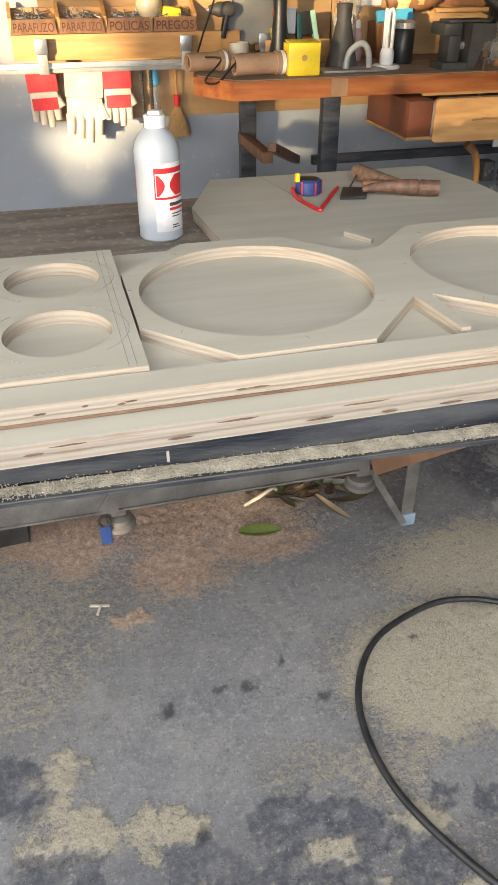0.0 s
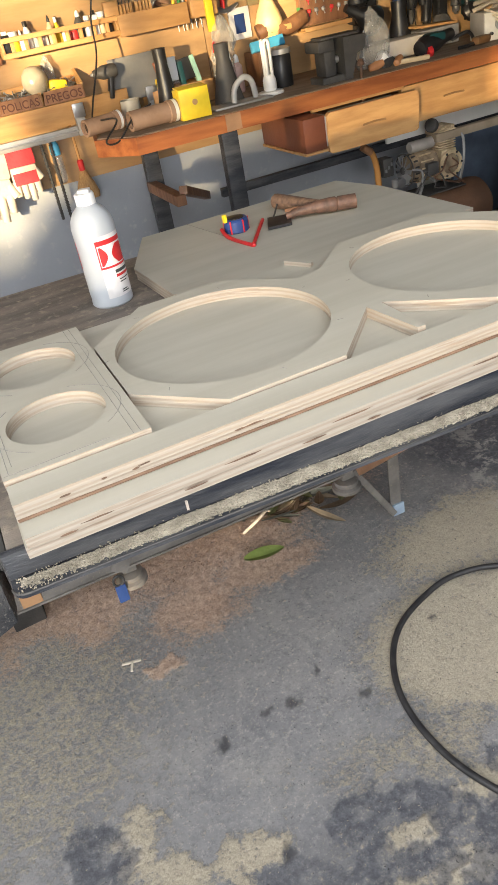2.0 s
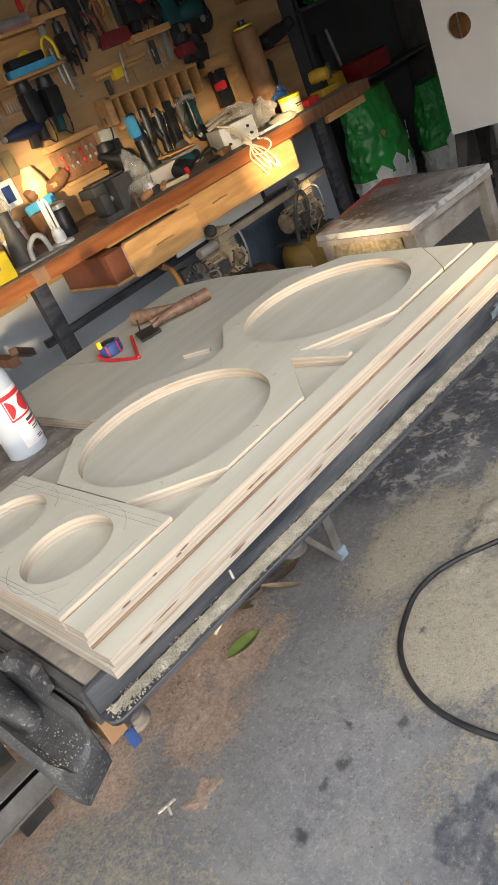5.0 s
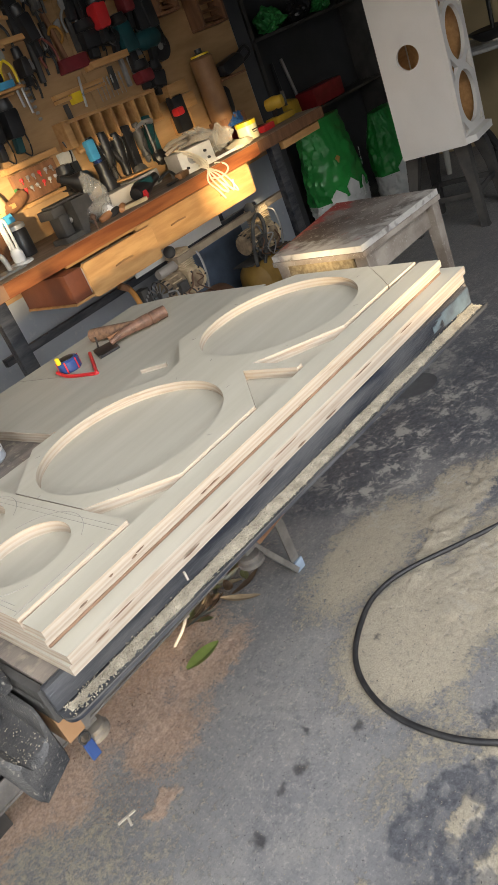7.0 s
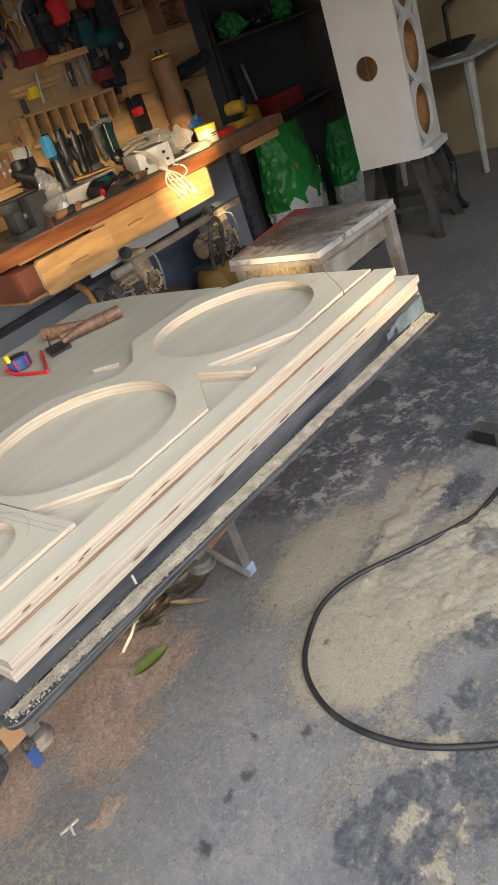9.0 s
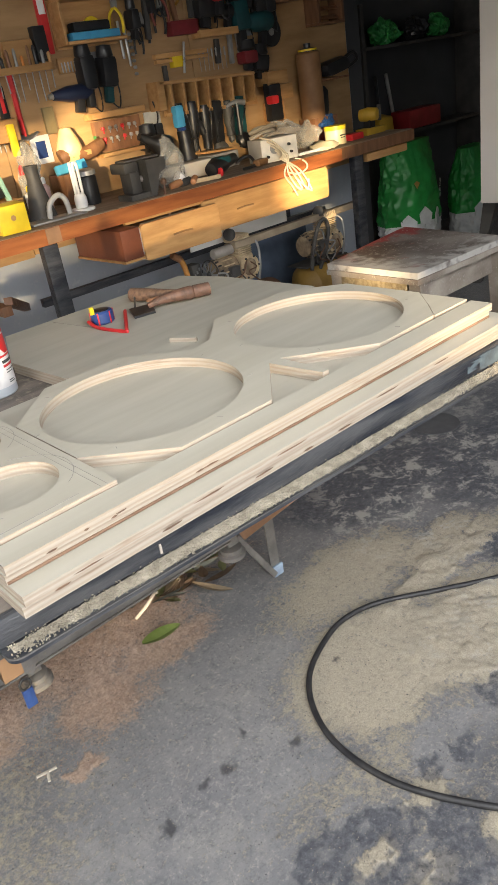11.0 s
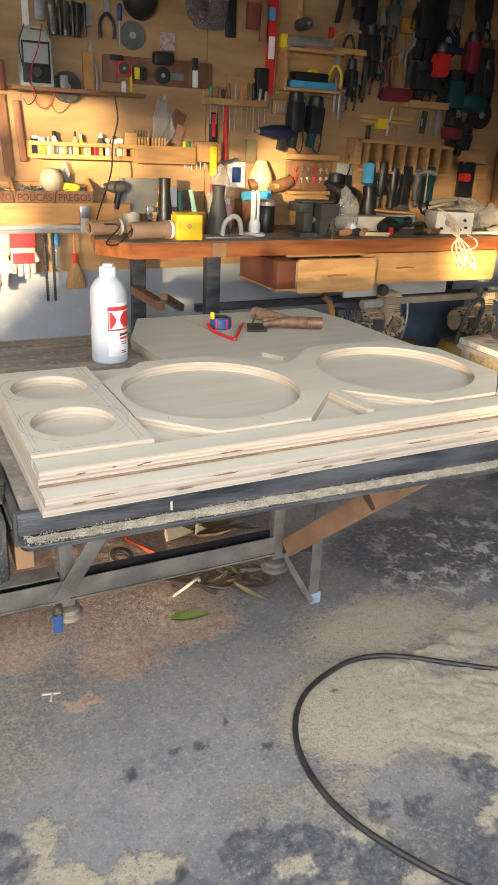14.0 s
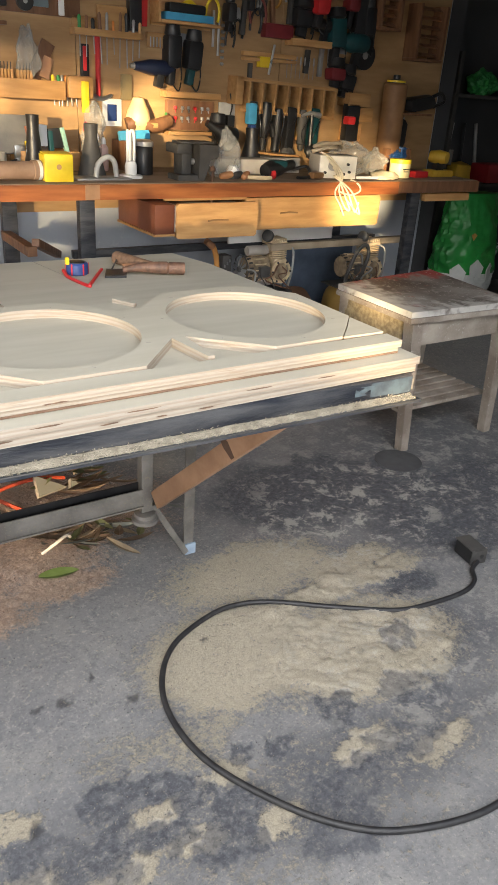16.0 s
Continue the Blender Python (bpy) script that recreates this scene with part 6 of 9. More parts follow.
# the round tool holder with its tools
x, z, w, h = 1.320, 1.394, 0.336, 0.026
holder = single("tool_holder", prism([(-w / 2, 0), (-w / 2, -0.06), (w * 0.32, -0.075), (w * 0.46, -0.05), (w / 2, -0.02), (w / 2, 0)], 0, h, m=pose(x, PY, z - h / 2)), LIGHT_WOOD, "half round wooden tool holder shelf", "tool holder")
attach(wall_box("back", 1.285, 1.428, 0.258, 0.054, 0.014, LIGHT_WOOD, "rounded back of the tool holder", "board", "", 0.004), holder)
attach(wall_box("arch", 1.338, 1.453, 0.139, 0.105, 0.03, LIGHT_WOOD, "arched wooden block on the holder", "block", "", 0.012), holder)
HT = [GREEN, BROWN_WOOD, BLACK, BROWN_WOOD, DULL_STEEL, ORANGE, BROWN_WOOD, BLACK, DULL_STEEL, LIGHT_WOOD]
for k, m in enumerate(HT):
    screwdriver(x - w * 0.42 + k * w * 0.092, z, random.uniform(0.13, 0.22), m, "screwdriver standing in the round holder", PY - 0.045, random.uniform(0.006, 0.009))
hammer(*(lambda x, z, w, h: (x, z, h))(1.268, 1.255, 0.049, 0.265), RED, STEEL, "claw hammer with a red handle hanging head down")
knife = wall_box("utility_knife", 1.210, 1.272, 0.037, 0.154, 0.02, BLACK, "black and red utility knife on the panel", "knife", "", 0.004)
attach(wall_box("grip", 1.208, 1.293, 0.017, 0.096, 0.023, RED, "red grip of the utility knife", "grip", "", 0.003), knife)
level = wall_box("spirit_level", 1.490, 1.660, 0.041, 0.442, 0.022, RED, "red spirit level hung upright", "spirit level", tilt=1.5)
attach(wall_box("vial", 1.484, 1.768, 0.029, 0.050, 0.025, SKY_BLUE, "pale vial of the spirit level", "vial", "", 0.003), level)
attach(wall_box("mark", 1.487, 1.633, 0.032, 0.092, 0.0235, WHITE, "white mark on the spirit level", "mark", "", 0.002), level)
wall_box("dark_stick", 1.444, 1.754, 0.034, 0.201, 0.02, BROWN_WOOD, "dark curved wooden stick", "stick", "", 0.006)
wall_box("black_case", 1.442, 1.482, 0.059, 0.131, 0.04, BLACK, "black tool case standing on the holder", "case", "", 0.006)
wall_box("leather_sheath", 1.284, 1.737, 0.050, 0.159, 0.015, BLACK, "black pointed sheath on the panel", "sheath", "", 0.006)
wall_box("red_pliers_set", 1.390, 1.752, 0.062, 0.107, 0.03, mat("dull red", (0.22, 0.05, 0.035), rough=0.5), "dull red plane hung on the panel", "plane", "", 0.008)
spool("small_level", *(lambda x, z, w, h: (x, z, w * 0.5))(1.407, 1.211, 0.036, 0.038), 0.012, YELLOW, "small round yellow level", "level")
wall_box("yellow_level", 1.407, 1.189, 0.052, 0.107, 0.018, mat("smoky plastic", (0.26, 0.20, 0.10), rough=0.4), "smoky plastic square level on the panel", "level", "", 0.003)


def open_shelf():
    x, z, w, h = 1.682, 1.551, 0.309, 0.202
    t = tagged(group_base("wall_cabinet", x, PY, z), "small open wooden wall shelf with two boards", "wall shelf")
    part("back", box(-w / 2, w / 2, -0.012, 0, -h / 2, h * 0.42, 0.002), LIGHT_WOOD, t)
    for zz in (h * 0.36, -h * 0.46):
        part("board", box(-w * 0.47, w / 2, -0.10, -0.012, zz, zz + 0.014, 0.003), LIGHT_WOOD, t)
    part("side", box(-w / 2, -w / 2 + 0.014, -0.09, -0.012, -h * 0.46, h * 0.36, 0.006), LIGHT_WOOD, t)
    return x, z, w, h


SX, SZ, SW, SH = open_shelf()
wall_box("clothes_iron", SX - 0.01, SZ + SH * 0.36 + 0.04, SW * 0.72, 0.045, 0.07, DULL_STEEL, "silver iron lying on the upper shelf", "iron", "", 0.016, PY - 0.015)
wall_box("pink_box", SX + 0.02, SZ + SH * 0.36 + 0.022, SW * 0.5, 0.016, 0.09, mat("pinkish box", (0.36, 0.16, 0.13), rough=0.5), "flat pinkish box on the upper shelf", "box")
spool("yellow_tape", SX + 0.03, SZ - SH * 0.46 + 0.06, 0.045, 0.03, YELLOW, "yellow coil on the lower shelf", "coil")
wall_box("blue_box", SX, SZ - SH * 0.46 + 0.030, SW * 0.78, 0.030, 0.08, SKY_BLUE, "flat light blue box on the lower shelf", "box", "", 0.002, PY - 0.016)
wall_box("dark_pouch", SX + 0.0, SZ - SH * 0.46 + 0.066, SW * 0.6, 0.04, 0.06, BLACK, "dark pouch on the lower shelf", "pouch", "", 0.012, PY - 0.016)
wall_box("yellow_holder", 1.550, 1.667, 0.033, 0.058, 0.03, YELLOW, "yellow plastic holder on the wall shelf", "holder", "", 0.004)
spool("tape_roll", *(lambda x, z, w, h: (x, z, h * 0.5))(1.634, 1.740, 0.120, 0.050), 0.09, BLACK_DUSTY, "dark roll hung on a peg", "roll")
wall_box("white_stick", 1.633, 1.829, 0.023, 0.135, 0.014, LIGHT_WOOD, "pale wooden stick on the panel", "stick")
wall_box("hook_board", 1.558, 1.390, 0.098, 0.064, 0.016, LIGHT_WOOD, "small rounded board with bits", "board", "", 0.006)
for k in range(5):
    x, z = 1.522, 1.382
    single("hook_bit", tube([(x + k * 0.016, PY - 0.022, z - 0.02), (x + k * 0.016, PY - 0.022, z + 0.02)], 0.003, 6), DULL_STEEL, "small bit on the rounded board", "drill bit", "row of bits")
hand_drill(1.532, 1.257, 0.200, 0.121, NAVY, "dark blue cordless tool hanging on the panel", "jigsaw")


wall_box("paper_label", 1.682, 1.402, 0.088, 0.054, 0.003, mat("grey paper", (0.36, 0.38, 0.40), rough=0.8), "grey paper note on the panel", "note")
# second wall shelf with the bit box
shelf_board(1.728, 1.173, 0.292, 0.026, 0.07, LIGHT_WOOD, "pale wooden shelf board")
wall_box("bit_box", 1.733, 1.084, 0.253, 0.130, 0.03, BROWN_WOOD, "open wooden box of router bits", "box")
random.seed(9)
for k in range(12):
    x, z, w, h = 1.736, 1.085, 0.214, 0.097
    bx, bz = x - w / 2 + w * ((k % 6) + 0.5) / 6, z + (0.022 if k < 6 else -0.022)
    single("router_bit", lathe([(0.003, -0.012), (0.003, 0.0), (0.009, 0.004), (0.008, 0.016), (0, 0.017)], 10, m=pose(bx, PY - 0.036, bz, random.uniform(-20, 20), random.uniform(-20, 20), 0)), DULL_STEEL if k % 3 else RED, "small router bit in the wooden box", "router bit", "router bits")
wall_box("green_holder", 1.615, 1.064, 0.019, 0.058, 0.03, GREEN, "green plastic holder beside the bits", "holder", "", 0.003)
shelf_board(1.744, 1.006, 0.282, 0.016, 0.06, LIGHT_WOOD, "thin pale shelf strip")
for c in (BLUE,):
    x, z, w, h = 1.336, 1.081, 0.093, 0.115
    s = tagged(group_base("light_switch", x, PY, z), "white switch plate with a blue rocker", "switch")
    part("plate", box(-w / 2, w / 2, -0.012, 0, -h / 2, h / 2, 0.003), WHITE, s)
    part("rocker", box(-w * 0.26, w * 0.22, -0.016, -0.012, -h * 0.30, h * 0.30, 0.001), c, s)
x, z, w, h = 1.948, 1.080, 0.094, 0.139
s = tagged(group_base("wall_socket", x, PY, z), "white wall socket with a black plug", "socket")
part("plate", box(-w / 2, w / 2, -0.010, 0, -h / 2, h / 2, 0.003), mat("aged plate", (0.50, 0.50, 0.46), rough=0.5), s)
part("plug", box(-w * 0.18, w * 0.25, -0.05, -0.010, -h * 0.30, h * 0.10, 0.005), BLACK, s)
part("plug_cord", tube(smooth_line([(0, -0.04, h * 0.1), (0.004, -0.05, h * 0.4), (-0.004, -0.04, h * 0.8)], 5), 0.004, 6), BLACK, s)
# wooden paddles and a plane
x, z, w, h = 1.452, 1.079, 0.117, 0.155
single("turned_knob", lathe([(0.0, 0.0), (w * 0.30, 0.0), (w * 0.36, h * 0.06), (w * 0.48, h * 0.24), (w * 0.50, h * 0.40), (w * 0.42, h * 0.62), (w * 0.30, h * 0.80), (w * 0.22, h * 0.95), (0.0, h)], 24, cap=False, m=pose(x, 3.135, z - h / 2)), mat("pale turned wood", (0.72, 0.52, 0.28), (0.62, 0.42, 0.2), rough=0.5), "pale turned wooden knob hung on the panel", "wooden knob")
x, z, w, h = 1.500, 1.033, 0.220, 0.074
plane = single("wooden_plane", jitter(tube(smooth_line([(x - w * 0.5, PY - 0.05, z), (x - w * 0.25, PY - 0.06, z + h * 0.2), (x + w * 0.1, PY - 0.06, z), (x + w * 0.5, PY - 0.05, z + h * 0.35)], 6), h * 0.42, 10), 0.004, 20), BROWN_WOOD, "dark turned wooden handle piece", "wooden handle")
attach(wall_box("strip", 1.482, 1.038, 0.097, 0.021, 0.09, LIGHT_WOOD, "pale wooden strip on the handle piece", "strip", "", 0.003), plane)

def bulky_tool(x, z, w, h, m, label, turn=0.0, name="power_tool", accent=None):
    """A hanging machine: rounded motor body, gear head, grip and a loop of cord."""
    t = tagged(group_base(name, x, PY - 0.04, z, 0, turn, 0), label, "power tool", "hanging power tools")
    part("body", jitter(box(-w * 0.36, w * 0.36, -0.036, 0.036, -h * 0.18, h * 0.44, min(0.02, w * 0.22)), 0.006, 22, x * 9), m, t)
    part("gear_head", lathe([(0.0, 0.0), (w * 0.30, 0.0), (w * 0.36, 0.012), (w * 0.30, 0.05), (0.0, 0.055)], 16, cap=False, m=pose(0.0, 0.0, h * 0.40, 0, 0, 0)), BLACK, t)
    part("grip", box(-w * 0.17, w * 0.17, -0.02, 0.02, -h * 0.5, -h * 0.12, min(0.012, w * 0.1), m=pose(0, 0, 0, 0, 6, 0)), accent or m, t)
    part("cord", tube(smooth_line([(w * 0.05, 0.0, -h * 0.48), (w * 0.25, -0.02, -h * 0.60), (w * 0.42, -0.01, -h * 0.30), (w * 0.40, 0.01, h * 0.1)], 5), 0.0035, 6), BLACK, t)
    return t


DARK_RED = mat("dark red", (0.20, 0.02, 0.025), rough=0.5)
bulky_tool(1.623, 1.320, 0.105, 0.220, BLACK, "black rounded power tool hanging on the panel")
bulky_tool(1.727, 1.315, 0.108, 0.202, BLACK, "black power tool with a teal grip hanging on the panel", 4, accent=TEAL)
bulky_tool(2.343, 1.533, 0.156, 0.134, BLACK, "squat black power tool on a small shelf")
bulky_tool(2.563, 1.476, 0.142, 0.225, TEAL, "dark teal power tool hanging on the panel", -5, accent=BLACK)
bulky_tool(2.646, 1.649, 0.105, 0.244, DARK_RED, "dark red grinder hanging on the panel", 3, accent=BLACK)
bulky_tool(2.584, 1.302, 0.138, 0.100, DARK_RED, "dark red sander hanging on the panel", 0, accent=BLACK)
bulky_tool(2.657, 1.265, 0.132, 0.125, BLACK, "black sander hanging on the panel", 8)
bulky_tool(2.316, 1.785, 0.124, 0.286, BLACK, "long black power tool hanging on the panel", 3)
bulky_tool(2.030, 1.647, 0.092, 0.195, BLACK, "black caulking tool hanging on the panel", -8)
bulky_tool(1.920, 1.517, 0.066, 0.129, BLACK, "small black driver hanging on the panel")
bulky_tool(1.932, 1.859, 0.076, 0.147, BLACK, "black power tool hanging high on the panel", 2)
bulky_tool(2.687, 1.890, 0.104, 0.223, BLACK, "black jigsaw hanging high on the panel", -4)
bulky_tool(2.500, 1.885, 0.106, 0.194, BLACK_DUSTY, "dusty black router hanging high on the panel", 5)
bulky_tool(2.126, 1.802, 0.073, 0.152, BLACK_DUSTY, "dusty black tool hanging on the panel", 6)
bulky_tool(2.769, 1.542, 0.093, 0.216, BLACK, "black grinder hanging on the panel", -3)
bulky_tool(1.879, 1.002, 0.121, 0.119, BLACK, "black plastic cone shaped tool standing behind the bench", 0, "heat_blower")

# arch rack and hanging pliers
x, z, w, h = 1.923, 1.688, 0.254, 0.113
arch = single("arch_rack", tube([(x + w * 0.5 * math.cos(a), PY - 0.02, z - h * 0.5 + h * math.sin(a)) for a in np.linspace(0.05, 3.09, 24)], 0.009, 8), LIGHT_WOOD, "bent wooden arch rack for pliers", "rack")
attach(wall_box("bar", 1.927, 1.651, 0.255, 0.024, 0.04, LIGHT_WOOD, "straight bar of the arch rack", "bar"), arch)
pliers(1.824, 1.566, 0.076, 0.157, YELLOW, "yellow handled pliers hanging from the rack", 4, PY - 0.04)
pliers(2.070, 1.596, 0.101, 0.186, mat("dull red", (0.22, 0.05, 0.035)), "red handled pliers hanging on the panel", -6, PY - 0.03)
pliers(1.984, 1.497, 0.067, 0.127, BLACK, "small black pliers on the panel", 0)
pliers(2.188, 1.635, 0.082, 0.095, mat("dark orange", (0.42, 0.2, 0.03)), "yellow shears hanging on the panel", 40, PY - 0.02)
pliers(2.277, 1.689, 0.087, 0.163, DULL_STEEL, "thin steel tongs on the panel", 0, PY - 0.02)
for k, a in enumerate(((1.835, 1.514), (1.864, 1.510))):
    single("ring_spanner", tube([(a[0] + 0.0, PY - 0.04, a[1] + 0.02), (a[0], PY - 0.04, a[1] - 0.13 - 0.03 * k)], 0.006, 8), STEEL, "bright steel spanner hanging", "spanner", "hanging spanners")
for k in range(7):
    x, z = 1.890, 1.479
    single("socket_bit", lathe([(0.004, 0), (0.007, 0.003), (0.007, 0.016), (0.004, 0.018)], 10, m=pose(x, PY - 0.02, z - k * 0.027, 0, 90, 0)), DULL_STEEL, "small socket on the rail", "socket", "row of sockets")
hand_drill(1.825, 1.850, 0.077, 0.179, NAVY, "dark blue tool with a red tip", "glue_gun")
wall_box("red_marker", 1.810, 1.726, 0.025, 0.047, 0.012, RED, "small red marker on the panel", "nozzle", "", 0.004)
wall_box("long_clamp", 2.163, 1.833, 0.074, 0.239, 0.02, mat("grey strip", (0.17, 0.165, 0.15), rough=0.5), "grey metal strip on the panel", "strip", tilt=6)
wall_box("hanging_tool", 2.006, 1.805, 0.081, 0.308, 0.03, BLACK, "dark tool hanging on the panel", "tool", "", 0.008)
wall_box("dark_apron", 2.404, 1.779, 0.124, 0.348, 0.04, BLACK, "dark cloth hanging on the panel", "cloth", "", 0.012)
wall_box("orange_block", 2.235, 1.789, 0.082, 0.064, 0.03, mat("dark orange", (0.42, 0.2, 0.03), rough=0.5), "dark orange plastic tool", "tool", "", 0.005)
wall_box("tool_bag", 2.205, 1.480, 0.164, 0.062, 0.05, mat("dark red", (0.20, 0.02, 0.025), rough=0.5), "dark red tool case on the shelf", "case", "", 0.006)
wall_box("grinder_stand", 2.508, 1.706, 0.200, 0.026, 0.04, mat("navy", (0.02, 0.03, 0.07), rough=0.5), "navy blue stand of the grinder", "rail")
spool("saw_wheel", *(lambda x, z, w, h: (x, z, w / 2))(2.491, 1.745, 0.159, 0.114), 0.03, BLACK, "round black saw guard on the panel", "saw guard")
bulky_tool(2.410, 1.600, 0.107, 0.188, RED, "red power tool hanging on the panel", 4, "heat_gun", BLACK).location.y -= 0.05
wall_box("hanging_saw", 2.732, 1.617, 0.116, 0.227, 0.06, BLACK, "black power tool hanging on the panel", "power tool", "", 0.012)
wall_box("white_tag", 2.650, 1.448, 0.049, 0.072, 0.004, mat("grey tag", (0.30, 0.32, 0.32), rough=0.6), "pale tag hanging on a tool", "tag")
hand_drill(2.684, 1.429, 0.194, 0.221, TEAL, "dark teal drill hanging on the panel")
hand_drill(2.467, 1.507, 0.147, 0.119, BLACK, "dark tool on the shelf")
spool("cable_coil", *(lambda x, z, w, h: (x, z, h / 2))(2.782, 1.415, 0.183, 0.140), 0.03, BLACK, "coiled black cable on the panel", "cable coil")
shelf_board(2.397, 1.442, 0.248, 0.032, 0.07, LIGHT_WOOD, "small wooden shelf for drills")
wall_box("spanner_holder", 2.175, 1.373, 0.316, 0.021, 0.03, LIGHT_WOOD, "wooden holder bar with spanners", "holder", "", 0.003)
wall_box("spanner_holder", 2.178, 1.351, 0.317, 0.016, 0.03, LIGHT_WOOD, "lower wooden holder bar", "holder", "", 0.003)
wall_box("yellow_tag", 2.141, 1.341, 0.062, 0.048, 0.036, YELLOW, "dusty yellow sponge on the bar", "sponge", "", 0.005)
single("bright_chisel", tube([(lambda a: (a[0], PY - 0.05, a[1]))((2.180, 1.420)), (lambda a: (a[0], PY - 0.05, a[1]))((2.155, 1.288))], 0.006, 8), STEEL, "bright steel chisel hanging askew", "chisel")
for k in range(7):
    x, z = 2.230, 1.340
    screwdriver(x + k * 0.028 + 0.05, z, 0.10, DULL_STEEL, "thin steel tool on the bar", PY - 0.025, 0.005)


def slot_rack():
    x, z, w, h = 2.265, 1.181, 0.612, 0.154
    t = tagged(group_base("slot_rack", x, PY, z, 0, 2.0, 0), "pale wooden rack with slots for power drills", "tool rack")
    part("top_board", box(-w / 2, w / 2, -0.09, 0, h * 0.40, h * 0.50, 0.003), LIGHT_WOOD, t)
    part("bottom_rail", box(-w * 0.47, w / 2, -0.09, -0.075, -h * 0.5, -h * 0.40, 0.002), LIGHT_WOOD, t)
    part("end_block", box(-w * 0.52, -w * 0.45, -0.09, 0, -h * 0.30, h * 0.52, 0.006), LIGHT_WOOD, t)
    for k in range(8):
        xx = -w * 0.40 + k * w * 0.125
        part("divider", box(xx, xx + 0.012, -0.09, -0.01, -h * 0.5, h * 0.40, 0.002), LIGHT_WOOD, t)
    return x, z, w, h


RX, RZ, RW, RH = slot_rack()
random.seed(21)


def rack_tool(x, kind, length, m, accent, label, lean):
    """A corded tool hanging by its head from a slot of the rack."""
    d = tagged(group_base("hanging_power_tool", x, PY - 0.075, RZ - RH * 0.42, random.uniform(-5, 5), lean, 0), label, "power tool", "tools in the rack")
    r, length = 0.025, length * 1.12
    if kind == "straight":
        part("body", lathe([(0.0, 0.02), (r * 0.8, 0.02), (r, 0.0), (r * 1.1, -length * 0.45), (r * 0.85, -length * 0.62), (r * 0.95, -length * 0.80), (0.0, -length * 0.82)], 16, cap=False), m, d)
        part("nose", lathe([(r * 0.7, -length * 0.82), (r * 0.65, -length * 0.93), (r * 0.3, -length)], 12), accent, d)
    elif kind == "pistol":
        part("body", lathe([(0.0, 0.05), (r, 0.045), (r * 1.25, 0.0), (r * 1.2, -length * 0.35), (r * 0.8, -length * 0.5), (0.0, -length * 0.52)], 16, cap=False), m, d)
        part("grip", jitter(tube(smooth_line([(0.005, 0, -length * 0.12), (0.042, 0, -length * 0.26), (0.062, 0, -length * 0.45)], 4), 0.014, 10, taper=lambda s: 1.0 + 0.25 * s), 0.002, 60, x), m, d)
        part("chuck", lathe([(r * 0.7, -length * 0.52), (r * 0.62, -length * 0.68), (r * 0.25, -length * 0.76)], 12), accent, d)
    else:
        part("body", jitter(box(-r * 1.1, r * 1.1, -0.022, 0.022, -length, 0.03, 0.010), 0.003, 40, x), m, d)
        part("head", lathe([(0.0, -0.012), (r * 1.7, -0.012), (r * 1.7, 0.006), (r * 1.1, 0.022), (0.0, 0.024)], 18, cap=False, m=pose(0, -0.02, -length * 0.93, 70, 0, 0)), accent, d)
    part("cord", tube(smooth_line([(0.0, -0.01, 0.02), (0.02, -0.03, -0.02), (random.uniform(-0.03, 0.04), -0.035, -length * 0.5), (random.uniform(-0.02, 0.03), -0.02, -length * 0.9)], 6), 0.003, 6), BLACK, d)
    return d


for k, (kind, length, m, accent, label) in enumerate((("pistol", 0.18, BLACK, DARK_STEEL, "black pistol drill hanging in the rack"), ("pistol", 0.21, BLACK, BLACK_DUSTY, "black corded drill hanging in the rack"), ("straight", 0.20, BLACK, BLACK, "slim black file handle hanging in the rack"),
                                                      ("grinder", 0.19, BLACK, BLACK_DUSTY, "flat black grinder hanging in the rack"), ("straight", 0.16, BLACK_DUSTY, STEEL, "dark straight tool with a bright nose"), ("grinder", 0.17, TEAL, BLACK, "dark teal grinder hanging in the rack"))):
    rack_tool(RX - RW * 0.335 + k * RW * 0.125, kind, length, m, accent, label, (-4, 3, 0, 5, -2, 4)[k])
torch = wall_box("torch", 2.033, 1.108, 0.049, 0.097, 0.04, SKY_BLUE, "light blue torch hanging from the rack", "torch", "", 0.01, PY - 0.08)
attach(wall_box("tail", 2.046, 1.024, 0.029, 0.070, 0.03, BLUE, "dark blue end of the torch", "torch end", "", 0.006, PY - 0.08), torch)
wall_box("wood_block", 2.723, 1.200, 0.147, 0.064, 0.10, LIGHT_WOOD, "wooden block beside the slot rack", "block", "wood blocks")
wall_box("wood_block", 2.773, 1.127, 0.143, 0.071, 0.08, LIGHT_WOOD, "lower wooden block beside the slot rack", "block", "wood blocks")
wall_box("red_stopper", 2.661, 1.098, 0.051, 0.041, 0.05, RED, "small red stopper hanging under the rack", "stopper", "", 0.01, PY - 0.08)
wall_box("black_sander", 2.693, 1.090, 0.088, 0.193, 0.05, BLACK, "black tool hanging beside the rack", "tool", "", 0.01, PY - 0.05)
wall_box("wood_offcut", 2.275, 0.998, 0.067, 0.160, 0.05, LIGHT_WOOD, "upright wooden offcut behind the bench", "offcut", "upright offcuts", 0.004)
wall_box("wood_offcut", 2.740, 1.036, 0.122, 0.097, 0.05, LIGHT_WOOD, "rounded wooden offcut behind the bench", "offcut", "upright offcuts", 0.01)
wall_box("wood_offcut", 2.413, 1.018, 0.065, 0.065, 0.04, LIGHT_WOOD, "pale upright offcut behind the bench", "offcut", "upright offcuts", 0.004)
hammer(*(lambda x, z, w, h: (x, z, h))(2.411, 1.022, 0.061, 0.228), BLACK, DULL_STEEL, "black handled hammer in the rack", True, PY - 0.10)
